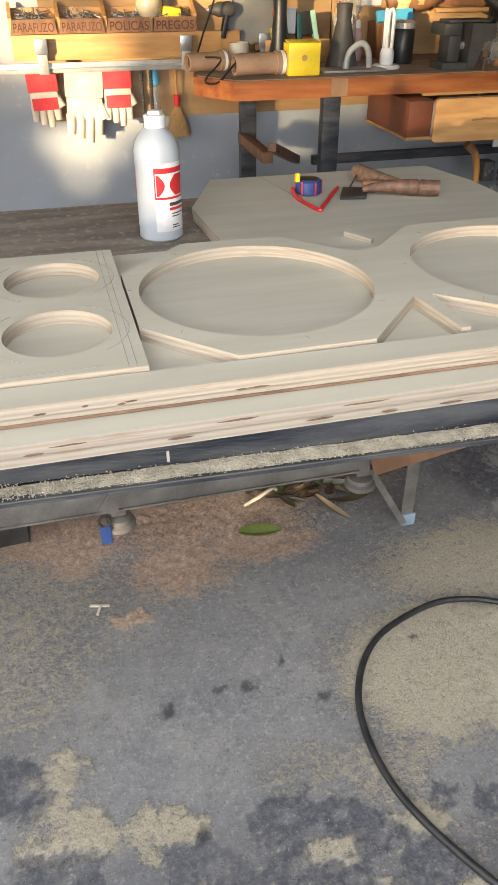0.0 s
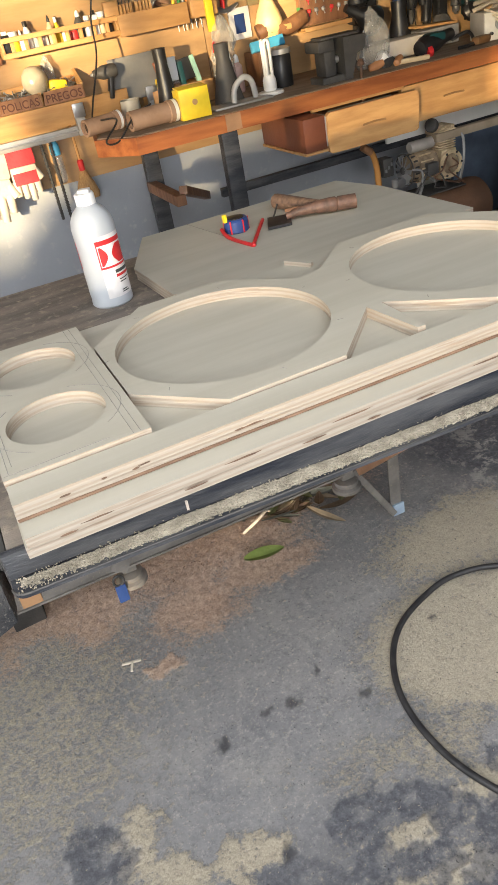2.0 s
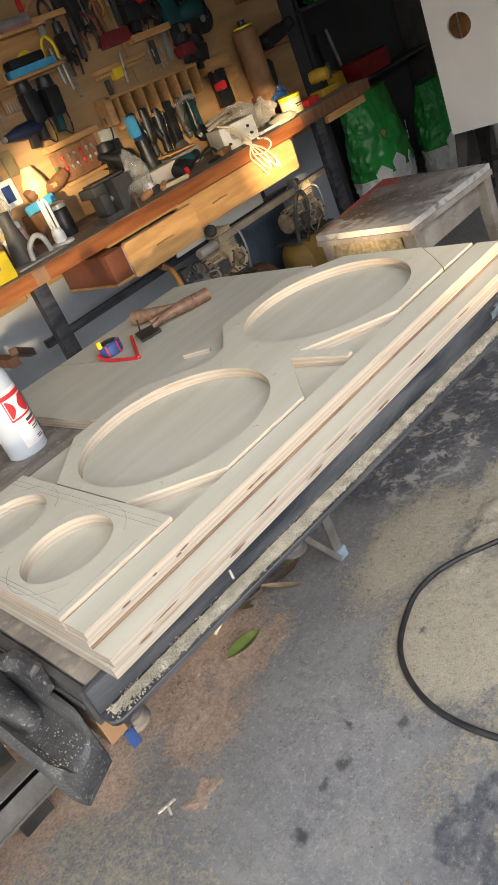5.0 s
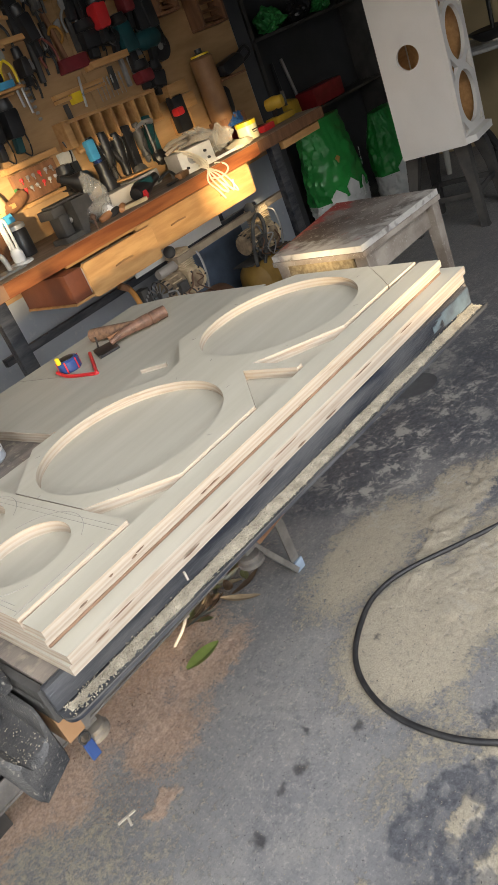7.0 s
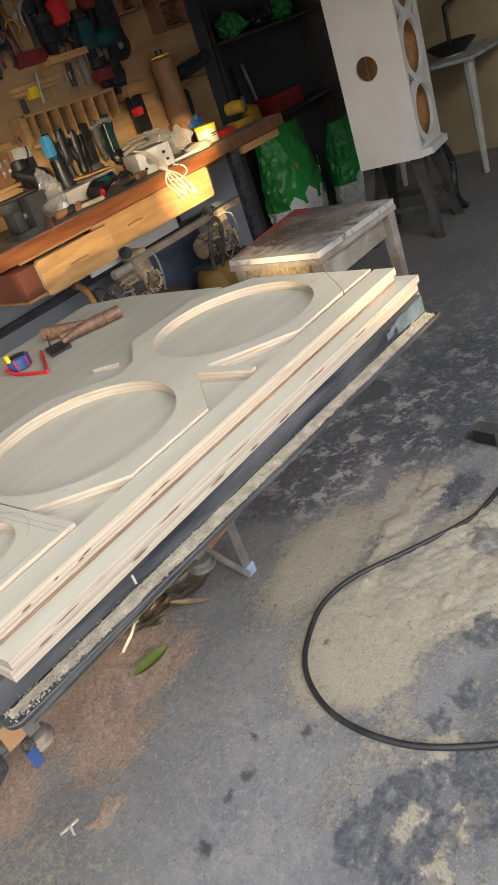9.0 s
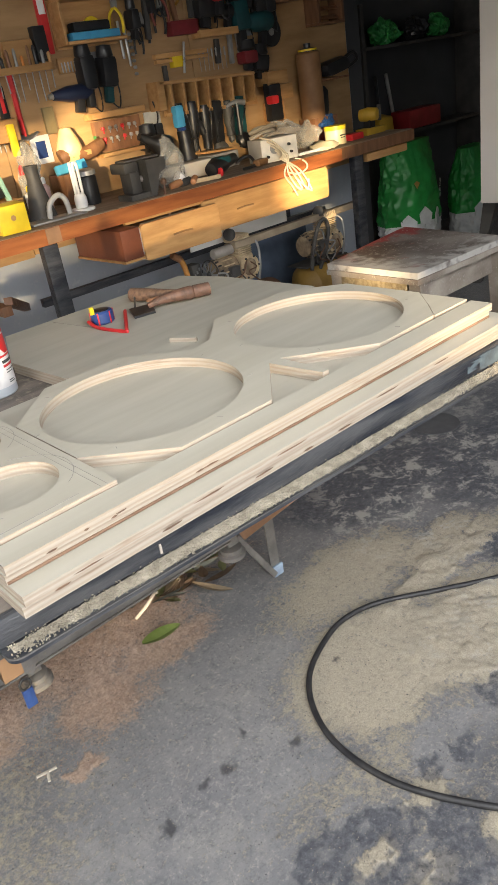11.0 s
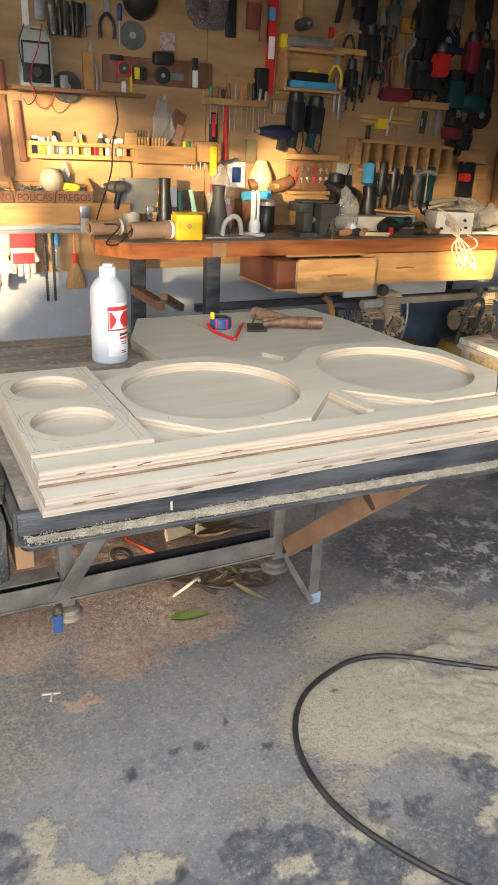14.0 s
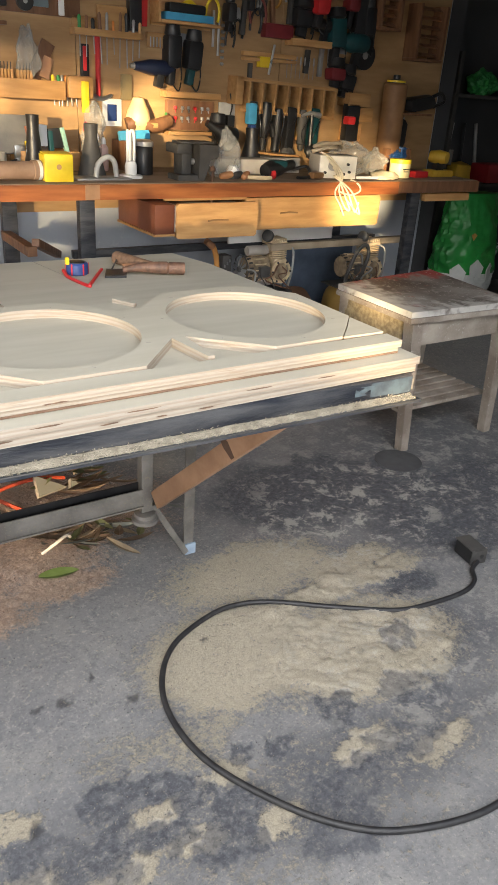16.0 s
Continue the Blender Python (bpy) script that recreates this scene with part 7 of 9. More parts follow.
# big turned roll and louvred boxes
roll = single("paper_roll", lathe([(0.0, 0), (0.062, 0), (0.066, 0.01), (0.066, 0.355), (0.058, 0.365), (0.0, 0.365)], 26, cap=False, m=pose(2.99, 3.10, 0.93)), mat("brown roll", (0.28, 0.145, 0.06), (0.22, 0.11, 0.045), rough=0.6), "tall brown cardboard roll standing behind the bench", "roll")
attach(single("cap", lathe([(0.0, 0), (0.05, 0), (0.05, 0.012), (0.02, 0.02), (0.02, 0.04), (0.0, 0.042)], 20, cap=False, m=pose(2.99, 3.10, 1.296)), BLACK, "black cap with a yellow band on the roll", "cap"), roll)
attach(single("band", lathe([(0.051, 0.0), (0.0525, 0.0), (0.0525, 0.010), (0.051, 0.010)], 20, cap=False, m=pose(2.99, 3.10, 1.299)), YELLOW, "yellow band", "band"), roll)


def louvre(x, z, w, h, d, label):
    t = tagged(group_base("louvre_box", x, PY, z), label, "louvre box", "louvre boxes")
    part("frame_side", box(-w / 2, -w / 2 + 0.02, -d, 0, -h / 2, h / 2, 0.002), BROWN_WOOD, t)
    part("frame_side", box(w / 2 - 0.02, w / 2, -d, 0, -h / 2, h / 2, 0.002), BROWN_WOOD, t)
    part("frame_base", box(-w / 2, w / 2, -d, 0, -h / 2 - 0.014, -h / 2, 0.002), BROWN_WOOD, t)
    for k in range(6):
        part("slat", box(-w / 2 + 0.02, w / 2 - 0.02, -0.015, 0.015, -0.003, 0.003, 0.001, m=pose(0, -d * 0.6, -h * 0.42 + k * h * 0.17, 35, 0, 0)), BROWN_WOOD, t)
    return t


louvre(3.182, 1.557, 0.212, 0.261, 0.10, "dark wooden louvred box on the panel")
louvre(2.876, 1.666, 0.155, 0.225, 0.10, "dark wooden louvred box on the panel")
wall_box("switch_box", 3.106, 1.071, 0.079, 0.108, 0.02, mat("grey switch", (0.42, 0.43, 0.42), rough=0.5), "grey switch box on the dark panel", "switch", "", 0.004)
router = single("router_tool", jitter(box(-0.09, 0.09, -0.05, 0.05, -0.035, 0.035, 0.03, m=pose(3.14, 3.06, 1.20, 0, -8, 0)), 0.012, 18), BLACK, "black power tool on a small shelf", "power tool")
attach(single("loop_handle", tube(smooth_line([(3.20, 3.04, 1.23), (3.28, 3.03, 1.26), (3.31, 3.03, 1.22), (3.24, 3.04, 1.19)], 6), 0.010, 8), BLACK, "black handle loop of the tool", "handle"), router)
shelf_board(3.13, 1.145, 0.22, 0.012, 0.14, BROWN_WOOD, "small dark shelf for a tool")

random.seed(33)
# the crowded dark top of the panel
pliers(1.899, 1.701, 0.065, 0.167, BLACK, "dark handled pliers hanging on the panel", 3, PY - 0.02)
pliers(2.083, 1.753, 0.066, 0.193, BLACK, "dark handled pliers hanging on the panel", -5, PY - 0.02)
pliers(2.290, 1.858, 0.076, 0.169, BLACK, "dark handled pliers hanging on the panel", 4, PY - 0.02)
pliers(2.376, 1.567, 0.072, 0.169, BLACK, "dark handled pliers hanging on the panel", -3, PY - 0.02)
pliers(2.656, 1.599, 0.087, 0.147, BLACK, "dark handled pliers hanging on the panel", 5, PY - 0.02)
pliers(2.729, 1.797, 0.075, 0.179, BLACK, "dark handled pliers hanging on the panel", -6, PY - 0.02)
pliers(1.938, 1.469, 0.053, 0.152, BLACK, "dark handled pliers hanging on the panel", 6, PY - 0.02)
pliers(2.080, 1.547, 0.067, 0.164, BLACK, "dark handled pliers hanging on the panel", 8, PY - 0.02)
hand_drill(2.489, 1.963, 0.212, 0.241, BLACK, "dark power tool hanging high on the panel")
hand_drill(2.209, 2.017, 0.149, 0.161, TEAL, "dark power tool hanging high on the panel")
hand_drill(2.668, 1.982, 0.219, 0.196, BLACK, "dark power tool hanging high on the panel")
hand_drill(1.895, 2.005, 0.154, 0.156, BLACK, "dark power tool hanging high on the panel")
hand_drill(1.453, 1.964, 0.140, 0.128, BLACK, "dark power tool hanging high on the panel")
wall_box("hanging_file", 2.123, 1.608, 0.027, 0.150, 0.02, DARK_STEEL, "long dark file hanging on the panel", "file", "hanging files", 0.004, PY - 0.01, 3)
wall_box("hanging_file", 2.167, 1.623, 0.023, 0.226, 0.02, BROWN_WOOD, "long dark file hanging on the panel", "file", "hanging files", 0.004, PY - 0.01, -6)
wall_box("hanging_file", 2.277, 1.593, 0.025, 0.153, 0.02, DARK_STEEL, "long dark file hanging on the panel", "file", "hanging files", 0.004, PY - 0.01, 2)
wall_box("hanging_file", 2.010, 1.536, 0.027, 0.175, 0.02, DARK_STEEL, "long dark file hanging on the panel", "file", "hanging files", 0.004, PY - 0.01, 5)
wall_box("hanging_file", 2.494, 1.372, 0.023, 0.151, 0.02, DULL_STEEL, "long dark file hanging on the panel", "file", "hanging files", 0.004, PY - 0.01, 2)
wall_box("hanging_file", 2.554, 1.375, 0.023, 0.124, 0.02, DULL_STEEL, "long dark file hanging on the panel", "file", "hanging files", 0.004, PY - 0.01, -4)
wall_box("hanging_file", 2.062, 1.299, 0.021, 0.067, 0.02, DARK_STEEL, "long dark file hanging on the panel", "file", "hanging files", 0.004, PY - 0.01, 0)
wall_box("hanging_file", 2.404, 1.361, 0.026, 0.109, 0.02, DARK_STEEL, "long dark file hanging on the panel", "file", "hanging files", 0.004, PY - 0.01, 4)
wall_box("hanging_file", 2.811, 1.519, 0.047, 0.165, 0.02, BLACK, "long dark file hanging on the panel", "file", "hanging files", 0.004, PY - 0.01, 0)
# ---- the labelled nail box, rail and gloves ----


def nail_box():
    x0, x1, y0, z0, z1 = (-0.060, 0.910)[0], (0.613, 0.893)[0], 3.06, 0.875, 0.965
    t = tagged(group_base("nail_box", x0, y0, z0), "long wooden compartment box with hand lettered names", "box")
    W = x1 - x0
    D = PY - y0
    part("front", box(0, W + 0.16, 0, 0.014, 0, 0.082, 0.002), LIGHT_WOOD, t, "pale front plank")
    part("back", box(0, W, D - 0.012, D - 0.001, 0.012, 0.16, 0.001), LIGHT_WOOD, t)
    part("bottom", box(0, W, 0.014, D - 0.013, 0, 0.012, 0.001), LIGHT_WOOD, t)
    for k in range(5):
        xx = (W - 0.012) * k / 4
        part("divider", prism([(0, 0.012), (D - 0.030, 0.012), (D - 0.030, 0.18), (0, 0.135)], 0, 0.012, m=Matrix.Translation((xx, 0.0145, 0)) @ Matrix(((0, 0, 1, 0), (1, 0, 0, 0), (0, 1, 0, 0), (0, 0, 0, 1)))), LIGHT_WOOD, t)
    for k, word in enumerate(("PARAFUZO", "PARAFUZO", "POLICAS", "PREGOS")):
        a, b = W * k / 4 + 0.003, W * (k + 1) / 4 - 0.003
        strip = part("name_strip", prism([(a, 0.084), (b, 0.084), (b - 0.008, 0.130), (a + 0.008, 0.130)], 0, 0.010, m=Matrix.Translation((0, 0.012, 0)) @ STAND), BROWN_WOOD, t, "brown strip with carved lettering")
        cu = bpy.data.curves.new("word", "FONT")
        cu.body, cu.size, cu.extrude, cu.align_x, cu.offset = word, 0.040, 0.0006, "CENTER", 0.0004
        tmp = bpy.data.objects.new("word", cu)
        me = bpy.data.meshes.new_from_object(tmp)
        bpy.data.objects.remove(tmp)
        ob = new("lettering", me)
        me.materials.append(INK)
        ob.parent = strip
        wide = max(v.co.x for v in me.vertices) - min(v.co.x for v in me.vertices)
        ob.matrix_basis = pose((a + b) / 2, 0.0012, 0.091, 90, 0, 0) @ Matrix.Diagonal((0.140 / wide, 1, 1, 1))
    return x0, W


nail_box()
random.seed(3)
for k in range(4):
    bm = bmesh.new()
    for _ in range(46):
        cx, cy, cz = -0.06 + 0.673 * (k + 0.5) / 4 + random.uniform(-0.055, 0.055), 3.11 + random.uniform(-0.025, 0.025), 0.985 + random.uniform(0, 0.035)
        a = Vector((random.uniform(-1, 1), random.uniform(-1, 1), random.uniform(-.5, .5))).normalized() * 0.026
        tube([(cx - a.x, cy - a.y, cz - a.z), (cx + a.x, cy + a.y, cz + a.z)], 0.0024, 5, bm=bm)
    single("screw_heap", bm, DULL_STEEL, "heap of steel screws and nails in the box", "screws", "screw heaps", "stuff")
single("glass_globe", lathe([(0.0, 0.0), (0.03, 0.004), (0.046, 0.025), (0.05, 0.05), (0.044, 0.075), (0.026, 0.095), (0.012, 0.10), (0.0, 0.10)], 22, cap=False, m=pose((0.444, 0.995)[0], 3.11, (0.444, 0.995)[1])), mat("smoky globe", (0.42, 0.37, 0.28), rough=0.25), "dusty glass lamp globe standing in the nail box", "globe")
single("yellow_tape_case", box(-0.035, 0.035, -0.02, 0.02, -0.022, 0.022, 0.014, m=pose((0.523, 1.014)[0], 3.10, (0.523, 1.014)[1], 0, 8, 0)), YELLOW, "yellow tape measure in the nail box", "tape measure")
x, z, w, h = 0.508, 1.066, 0.047, 0.105
film_bag("clear_bag", x, PY - 0.03, z, w, h, 0.03, "small clear bag of parts pinned to the panel", 5.0)
single("glass_flask", lathe([(0.0, 0.0), (0.035, 0.01), (0.042, 0.035), (0.03, 0.07), (0.010, 0.10), (0.008, 0.13), (0.0, 0.13)], 20, cap=False, m=pose(0.985, 3.10, 0.865)), CLEAR, "clear glass flask beside the nail box", "flask")
rail = tagged(group_base("clamp_rail", 0.4, 3.055, 0.853), "long grey steel sash clamp rail under the nail box", "clamp")
part("bar", box(-0.62, 0.55, -0.012, 0.0, -0.018, 0.016, 0.002), DULL_STEEL, rail)
part("bar_lip", box(-0.62, 0.55, -0.016, -0.012, -0.004, 0.002, 0.001), STEEL, rail)
for xx in (-0.36, 0.16, 0.46):
    c = part("clamp_head", box(xx - 0.018, xx + 0.018, -0.03, -0.002, -0.02, 0.085, 0.004), DULL_STEEL, rail, "cast clamp head")
    part("clamp_face", box(xx - 0.022, xx + 0.022, -0.034, -0.030, 0.045, 0.095, 0.003), STEEL, c)
part("screw_end", tube([(-0.62, -0.006, 0), (-0.70, -0.006, 0)], 0.008, 8), STEEL, rail)


def glove(x, z, w, h, cuff, label, turn=0.0, y=3.10):
    t = tagged(group_base("work_glove", x, y, z, 0, turn, 0), label, "glove", "hanging gloves")
    part("cuff", box(-w * 0.5, w * 0.5, -0.014, 0.014, h * 0.12, h * 0.5, 0.008), cuff, t, "coloured cuff")
    part("palm", box(-w * 0.47, w * 0.47, -0.016, 0.016, -h * 0.16, h * 0.13, 0.010), LEATHER, t)
    if cuff is not LEATHER:
        part("back_patch", box(-w * 0.42, w * 0.42, -0.0175, -0.014, -h * 0.20, h * 0.02, 0.002), cuff, t)
    for k in range(4):
        part("finger", tube([(-w * 0.36 + k * w * 0.24, 0, -h * 0.12), (-w * 0.38 + k * w * 0.25, -0.004, -h * (0.40 + 0.06 * (k % 3)))], w * 0.142, 10, taper=lambda s: 1.0 - 0.25 * s * s), LEATHER, t)
    part("thumb", tube([(w * 0.40, 0, h * 0.02), (w * 0.56, -0.01, -h * 0.16)], w * 0.12, 10), LEATHER, t)
    return t


CUFF = mat("red cuff cloth", (0.62, 0.045, 0.055), (0.52, 0.035, 0.045), rough=0.85, scale=20, bump=0.3)
x, z, w, h = 0.301, 0.745, 0.110, 0.207
glove(x, z, w * 1.0, h, CUFF, "grey leather work glove with a red cuff")
x, z, w, h = 0.028, 0.745, 0.111, 0.192
glove(x, z, w * 1.0, h, CUFF, "grey leather work glove with a red cuff", -2)
x, z, w, h = 0.172, 0.713, 0.169, 0.248
glove(x, z, w * 0.84, h, LEATHER, "pale leather work glove hanging by its cuff", 4)
for k, (a, b) in enumerate((((0.395, 0.855), (0.397, 0.534)), ((0.431, 0.854), (0.430, 0.535)))):
    bm = tube([(a[0], 3.10, a[1]), (b[0], 3.10, b[1])], 0.006, 8)
    for i in range(26):
        s = i / 26
        lathe([(0.0062, -0.002), (0.0082, 0.0), (0.0062, 0.002)], 8, bm=bm, m=pose(a[0] + (b[0] - a[0]) * s, 3.10, a[1] + (b[1] - a[1]) * s))
    single("threaded_rod", bm, DARK_STEEL, "dark twisted drill rod hanging from the rail", "rod", "hanging rods")
x, z, w, h = 0.445, 0.749, 0.047, 0.162
tb = tagged(group_base("water_bottle", x, 3.12, z - h / 2), "clear tube with a blue cap hanging on the panel", "bottle")
part("body", lathe([(w * 0.30, 0), (w * 0.45, 0.01), (w * 0.45, h * 0.6), (w * 0.36, h * 0.66)], 16), CLEAR, tb)
part("cap", lathe([(w * 0.42, h * 0.66), (w * 0.42, h * 0.88), (w * 0.25, h)], 16), SKY_BLUE, tb)
br = tagged(group_base("straw_brush", *(lambda a: (a[0], 3.13, a[1]))((0.532, 0.581))), "small straw hand brush with a red collar", "brush")
part("bristles", lathe([(0.045, 0.0), (0.048, 0.02), (0.036, 0.06), (0.020, 0.095), (0.011, 0.115)], 16, m=Matrix.Diagonal((1, 0.45, 1, 1))), mat("straw", (0.46, 0.27, 0.11), (0.34, 0.19, 0.075), rough=0.9, scale=40, stretch=(8, 8, 0.5), bump=0.6), br)
part("collar", lathe([(0.012, 0.112), (0.013, 0.15), (0.008, 0.155)], 12), RED, br)
part("handle", tube([(0, 0, 0.15), (-0.002, 0, 0.31)], 0.0055, 8), mat("orange wood", (0.55, 0.28, 0.08)), br)

# ---- on the bench ----
yb = tagged(group_base("yellow_carton", 0.905, 2.70, BZ + 0.0005, 0, 0, -4), "bright yellow cardboard carton on the bench", "box")
part("carton", box(-0.056, 0.056, -0.025, 0.06, 0, 0.098, 0.003), YELLOW, yb)
part("flap", box(-0.054, 0.054, -0.02, 0.055, 0.0985, 0.103, 0.001, m=pose(0, 0, 0, 4, 0, 0)), YELLOW, yb)
part("seal", lathe([(0.0, 0), (0.010, 0), (0.010, 0.0008), (0, 0.0008)], 18, cap=False, m=pose(0.0, -0.0252, 0.055, 90, 0, 0)), mat("orange seal", (0.55, 0.30, 0.12), rough=0.6), yb, "small round orange seal")


def card_tube(x, y, length, r, turn, label):
    t = tagged(group_base("card_tube", x, y, BZ + r * 1.12, 0, 90, turn), label, "cardboard tube", "card tubes")
    part("pipe", lathe([(r * 0.72, -length / 2 + 0.004), (r * 0.72, -length / 2), (r, -length / 2), (r, length * 0.30), (r * 1.1, length * 0.31), (r * 1.1, length / 2), (r * 0.72, length / 2), (r * 0.72, -length / 2 + 0.004)], 22, cap=False), CARDBOARD, t)
    # disc coloured dark for the shade inside the tube
    part("core", lathe([(0, -length / 2 + 0.012), (r * 0.72, -length / 2 + 0.012)], 16, cap=False), mat("hollow shade", (0.09, 0.055, 0.035), rough=0.9), t, "dark disc for the shade in the hollow end")
    part("band", lathe([(r * 1.11, length * 0.40), (r * 1.12, length * 0.40), (r * 1.12, length * 0.47), (r * 1.11, length * 0.47)], 22, cap=False), WHITE, t)
    return t


card_tube(0.755, 2.72, 0.185, 0.034, 6, "brown cardboard tube lying on the bench")
card_tube(0.60, 2.86, 0.15, 0.030, 14, "brown cardboard tube lying on the bench end")
single("grey_mug", lathe([(0.0, 0.0), (0.036, 0.0), (0.038, 0.01), (0.036, 0.085), (0.033, 0.085), (0.033, 0.07), (0, 0.07)], 22, cap=False, m=pose(0.735, 2.92, BZ)), mat("grey enamel", (0.40, 0.37, 0.31), rough=0.5), "dull grey mug on the bench", "mug")
single("tan_flat", box(-0.03, 0.03, -0.03, 0.03, 0, 0.03, 0.006, m=pose(0.80, 2.90, BZ + 0.0005)), DARK_STEEL, "small dark tin on the bench", "tin")


def horn(x, y, r0, r1, h, label, m=BLACK):
    return single("horn", lathe([(0.0, 0.0), (r0, 0.0), (r0 * 0.98, 0.006), (r0 * 0.75, h * 0.3), (r1, h * 0.75), (r1 * 1.12, h), (r1 * 0.95, h), (0.0, h * 0.96)], 24, cap=False, m=pose(x, y, BZ)), m, label, "horn")


horn(0.905, 2.98, 0.046, 0.024, 0.225, "tall glossy black cone standing on the bench")
horn(1.11, 2.86, 0.060, 0.026, 0.205, "dark grey plastic cone on the bench", BLACK_DUSTY)
single("grey_board", box(-0.095, 0.095, -0.01, 0.01, 0, 0.155, 0.004, m=pose(0.83, 3.10, 0.905, -6, 0, 0)), mat("dark grey plate", (0.16, 0.16, 0.155), (0.21, 0.205, 0.19), rough=0.6), "dark grey plate leaning on the wall", "plate")
hand_drill(0.705, 1.00, 0.10, 0.14, BLACK_DUSTY, "dark grinder propped beside the nail box", "angle_grinder", 3.10)
# little packs and tubes behind
for k, (px, py, pw, ph, m, lab) in enumerate(((0.930, 0.985, 0.05, 0.08, mat("card red", (0.40, 0.16, 0.10), rough=0.6), "brown packet on the bench shelf"), (0.965, 0.985, 0.045, 0.085, WHITE, "white packet on the bench shelf"), (1.025, 0.975, 0.06, 0.08, BLACK, "black packet with white lines"), (0.915, 0.935, 0.05, 0.05, YELLOW, "yellow packet on the bench shelf"), (1.00, 0.955, 0.02, 0.10, TEAL, "teal pen on the bench shelf"), (1.06, 0.965, 0.018, 0.11, mat("mint", (0.30, 0.52, 0.42), rough=0.4), "mint green tube among the packets"))):
    single("packet", box(-pw / 2, pw / 2, -0.012, 0.012, -ph / 2, ph / 2, 0.003, m=pose(px, 3.06 - 0.004 * k, py, -8, (k * 37) % 23 - 11, 0)), m, lab, "packet", "packets")
single("wood_ledge", box(0.86, 1.12, 3.02, 3.17, BZ + 0.001, 0.925, 0.003), LIGHT_WOOD, "pale wooden block under the packets", "block")
for k, (bx, by, r, hh, c, m) in enumerate(((1.155, 3.02, 0.022, 0.12, YELLOW, WHITE), (1.20, 3.03, 0.025, 0.16, WHITE, CLEAR), (1.24, 3.04, 0.02, 0.14, WHITE, mat("pink clear", (0.62, 0.42, 0.38), rough=0.3)), (1.175, 3.08, 0.024, 0.20, RED, CLEAR))):
    b = tagged(group_base("spray_bottle", bx, by, BZ), "small plastic bottle among clear packets on the bench", "bottle", "bottles on the bench")
    part("body", lathe([(r * 0.9, 0), (r, 0.006), (r, hh * 0.7), (r * 0.4, hh * 0.8)], 16), m, b)
    part("cap", lathe([(r * 0.5, hh * 0.8), (r * 0.45, hh * 0.95), (r * 0.2, hh)], 12), c, b)
film_bag("clear_bag", 1.215, 3.08, 1.03, 0.11, 0.20, 0.06, "bunch of clear packets hanging above the bench", 12.0)


def cfl():
    t = tagged(group_base("energy_saving_lamp", 1.262, 2.80, BZ), "white energy saving lamp standing on its base", "lamp")
    part("base", lathe([(0.0, 0), (0.050, 0), (0.052, 0.006), (0.046, 0.012), (0.0, 0.014)], 24, cap=False), WHITE, t)
    part("ballast", lathe([(0.022, 0.013), (0.026, 0.02), (0.026, 0.05), (0.020, 0.066), (0.012, 0.07)], 20), WHITE, t)
    for k in range(3):
        a = k * 2.094 + 0.5
        cx, cy = 0.0125 * math.cos(a), 0.0125 * math.sin(a)
        dx, dy = -0.009 * math.sin(a), 0.009 * math.cos(a)
        part("glass_tube", tube(smooth_line([(cx + dx, cy + dy, 0.068), (cx + dx, cy + dy, 0.17), (cx, cy, 0.186), (cx - dx, cy - dy, 0.17), (cx - dx, cy - dy, 0.068)], 6), 0.0062, 8), mat("lamp glass", (0.80, 0.79, 0.75), rough=0.25), t)
    return t


cfl()
tool = tagged(group_base("angle_tool", 1.11, 2.76, BZ), "grey metal sheet and bent hose on the bench", "tool")
part("plate", box(-0.12, 0.12, -0.05, 0.05, 0, 0.008, 0.003), DULL_STEEL, tool)
part("hose", tube(smooth_line([(-0.03, -0.02, 0.01), (-0.02, -0.02, 0.06), (0.02, -0.02, 0.088), (0.05, -0.02, 0.07), (0.06, -0.02, 0.012)], 6), 0.011, 10), mat("grey hose", (0.42, 0.42, 0.41), (0.3, 0.3, 0.29), rough=0.4), tool)
can = single("black_can", lathe([(0.0, 0), (0.042, 0), (0.044, 0.005), (0.044, 0.11), (0.038, 0.118), (0.0, 0.118)], 24, cap=False, m=pose(1.375, 2.92, BZ)), BLACK, "black metal can on the bench", "can")
attach(single("lid", lathe([(0.0, 0), (0.046, 0), (0.046, 0.018), (0.03, 0.026), (0.0, 0.026)], 24, cap=False, m=pose(1.375, 2.92, BZ + 0.1185)), DULL_STEEL, "dull lid on the black can", "lid"), can)
single("blue_packet", box(-0.075, 0.075, -0.012, 0.012, 0, 0.04, 0.004, m=pose(1.40, 3.06, 0.975, -20, -3, 0)), SKY_BLUE, "light blue packet leaning behind the can", "packet")
single("packet_stand", box(1.33, 1.47, 3.02, 3.16, BZ + 0.001, 0.972, 0.003), BROWN_WOOD, "brown box behind the can", "box")


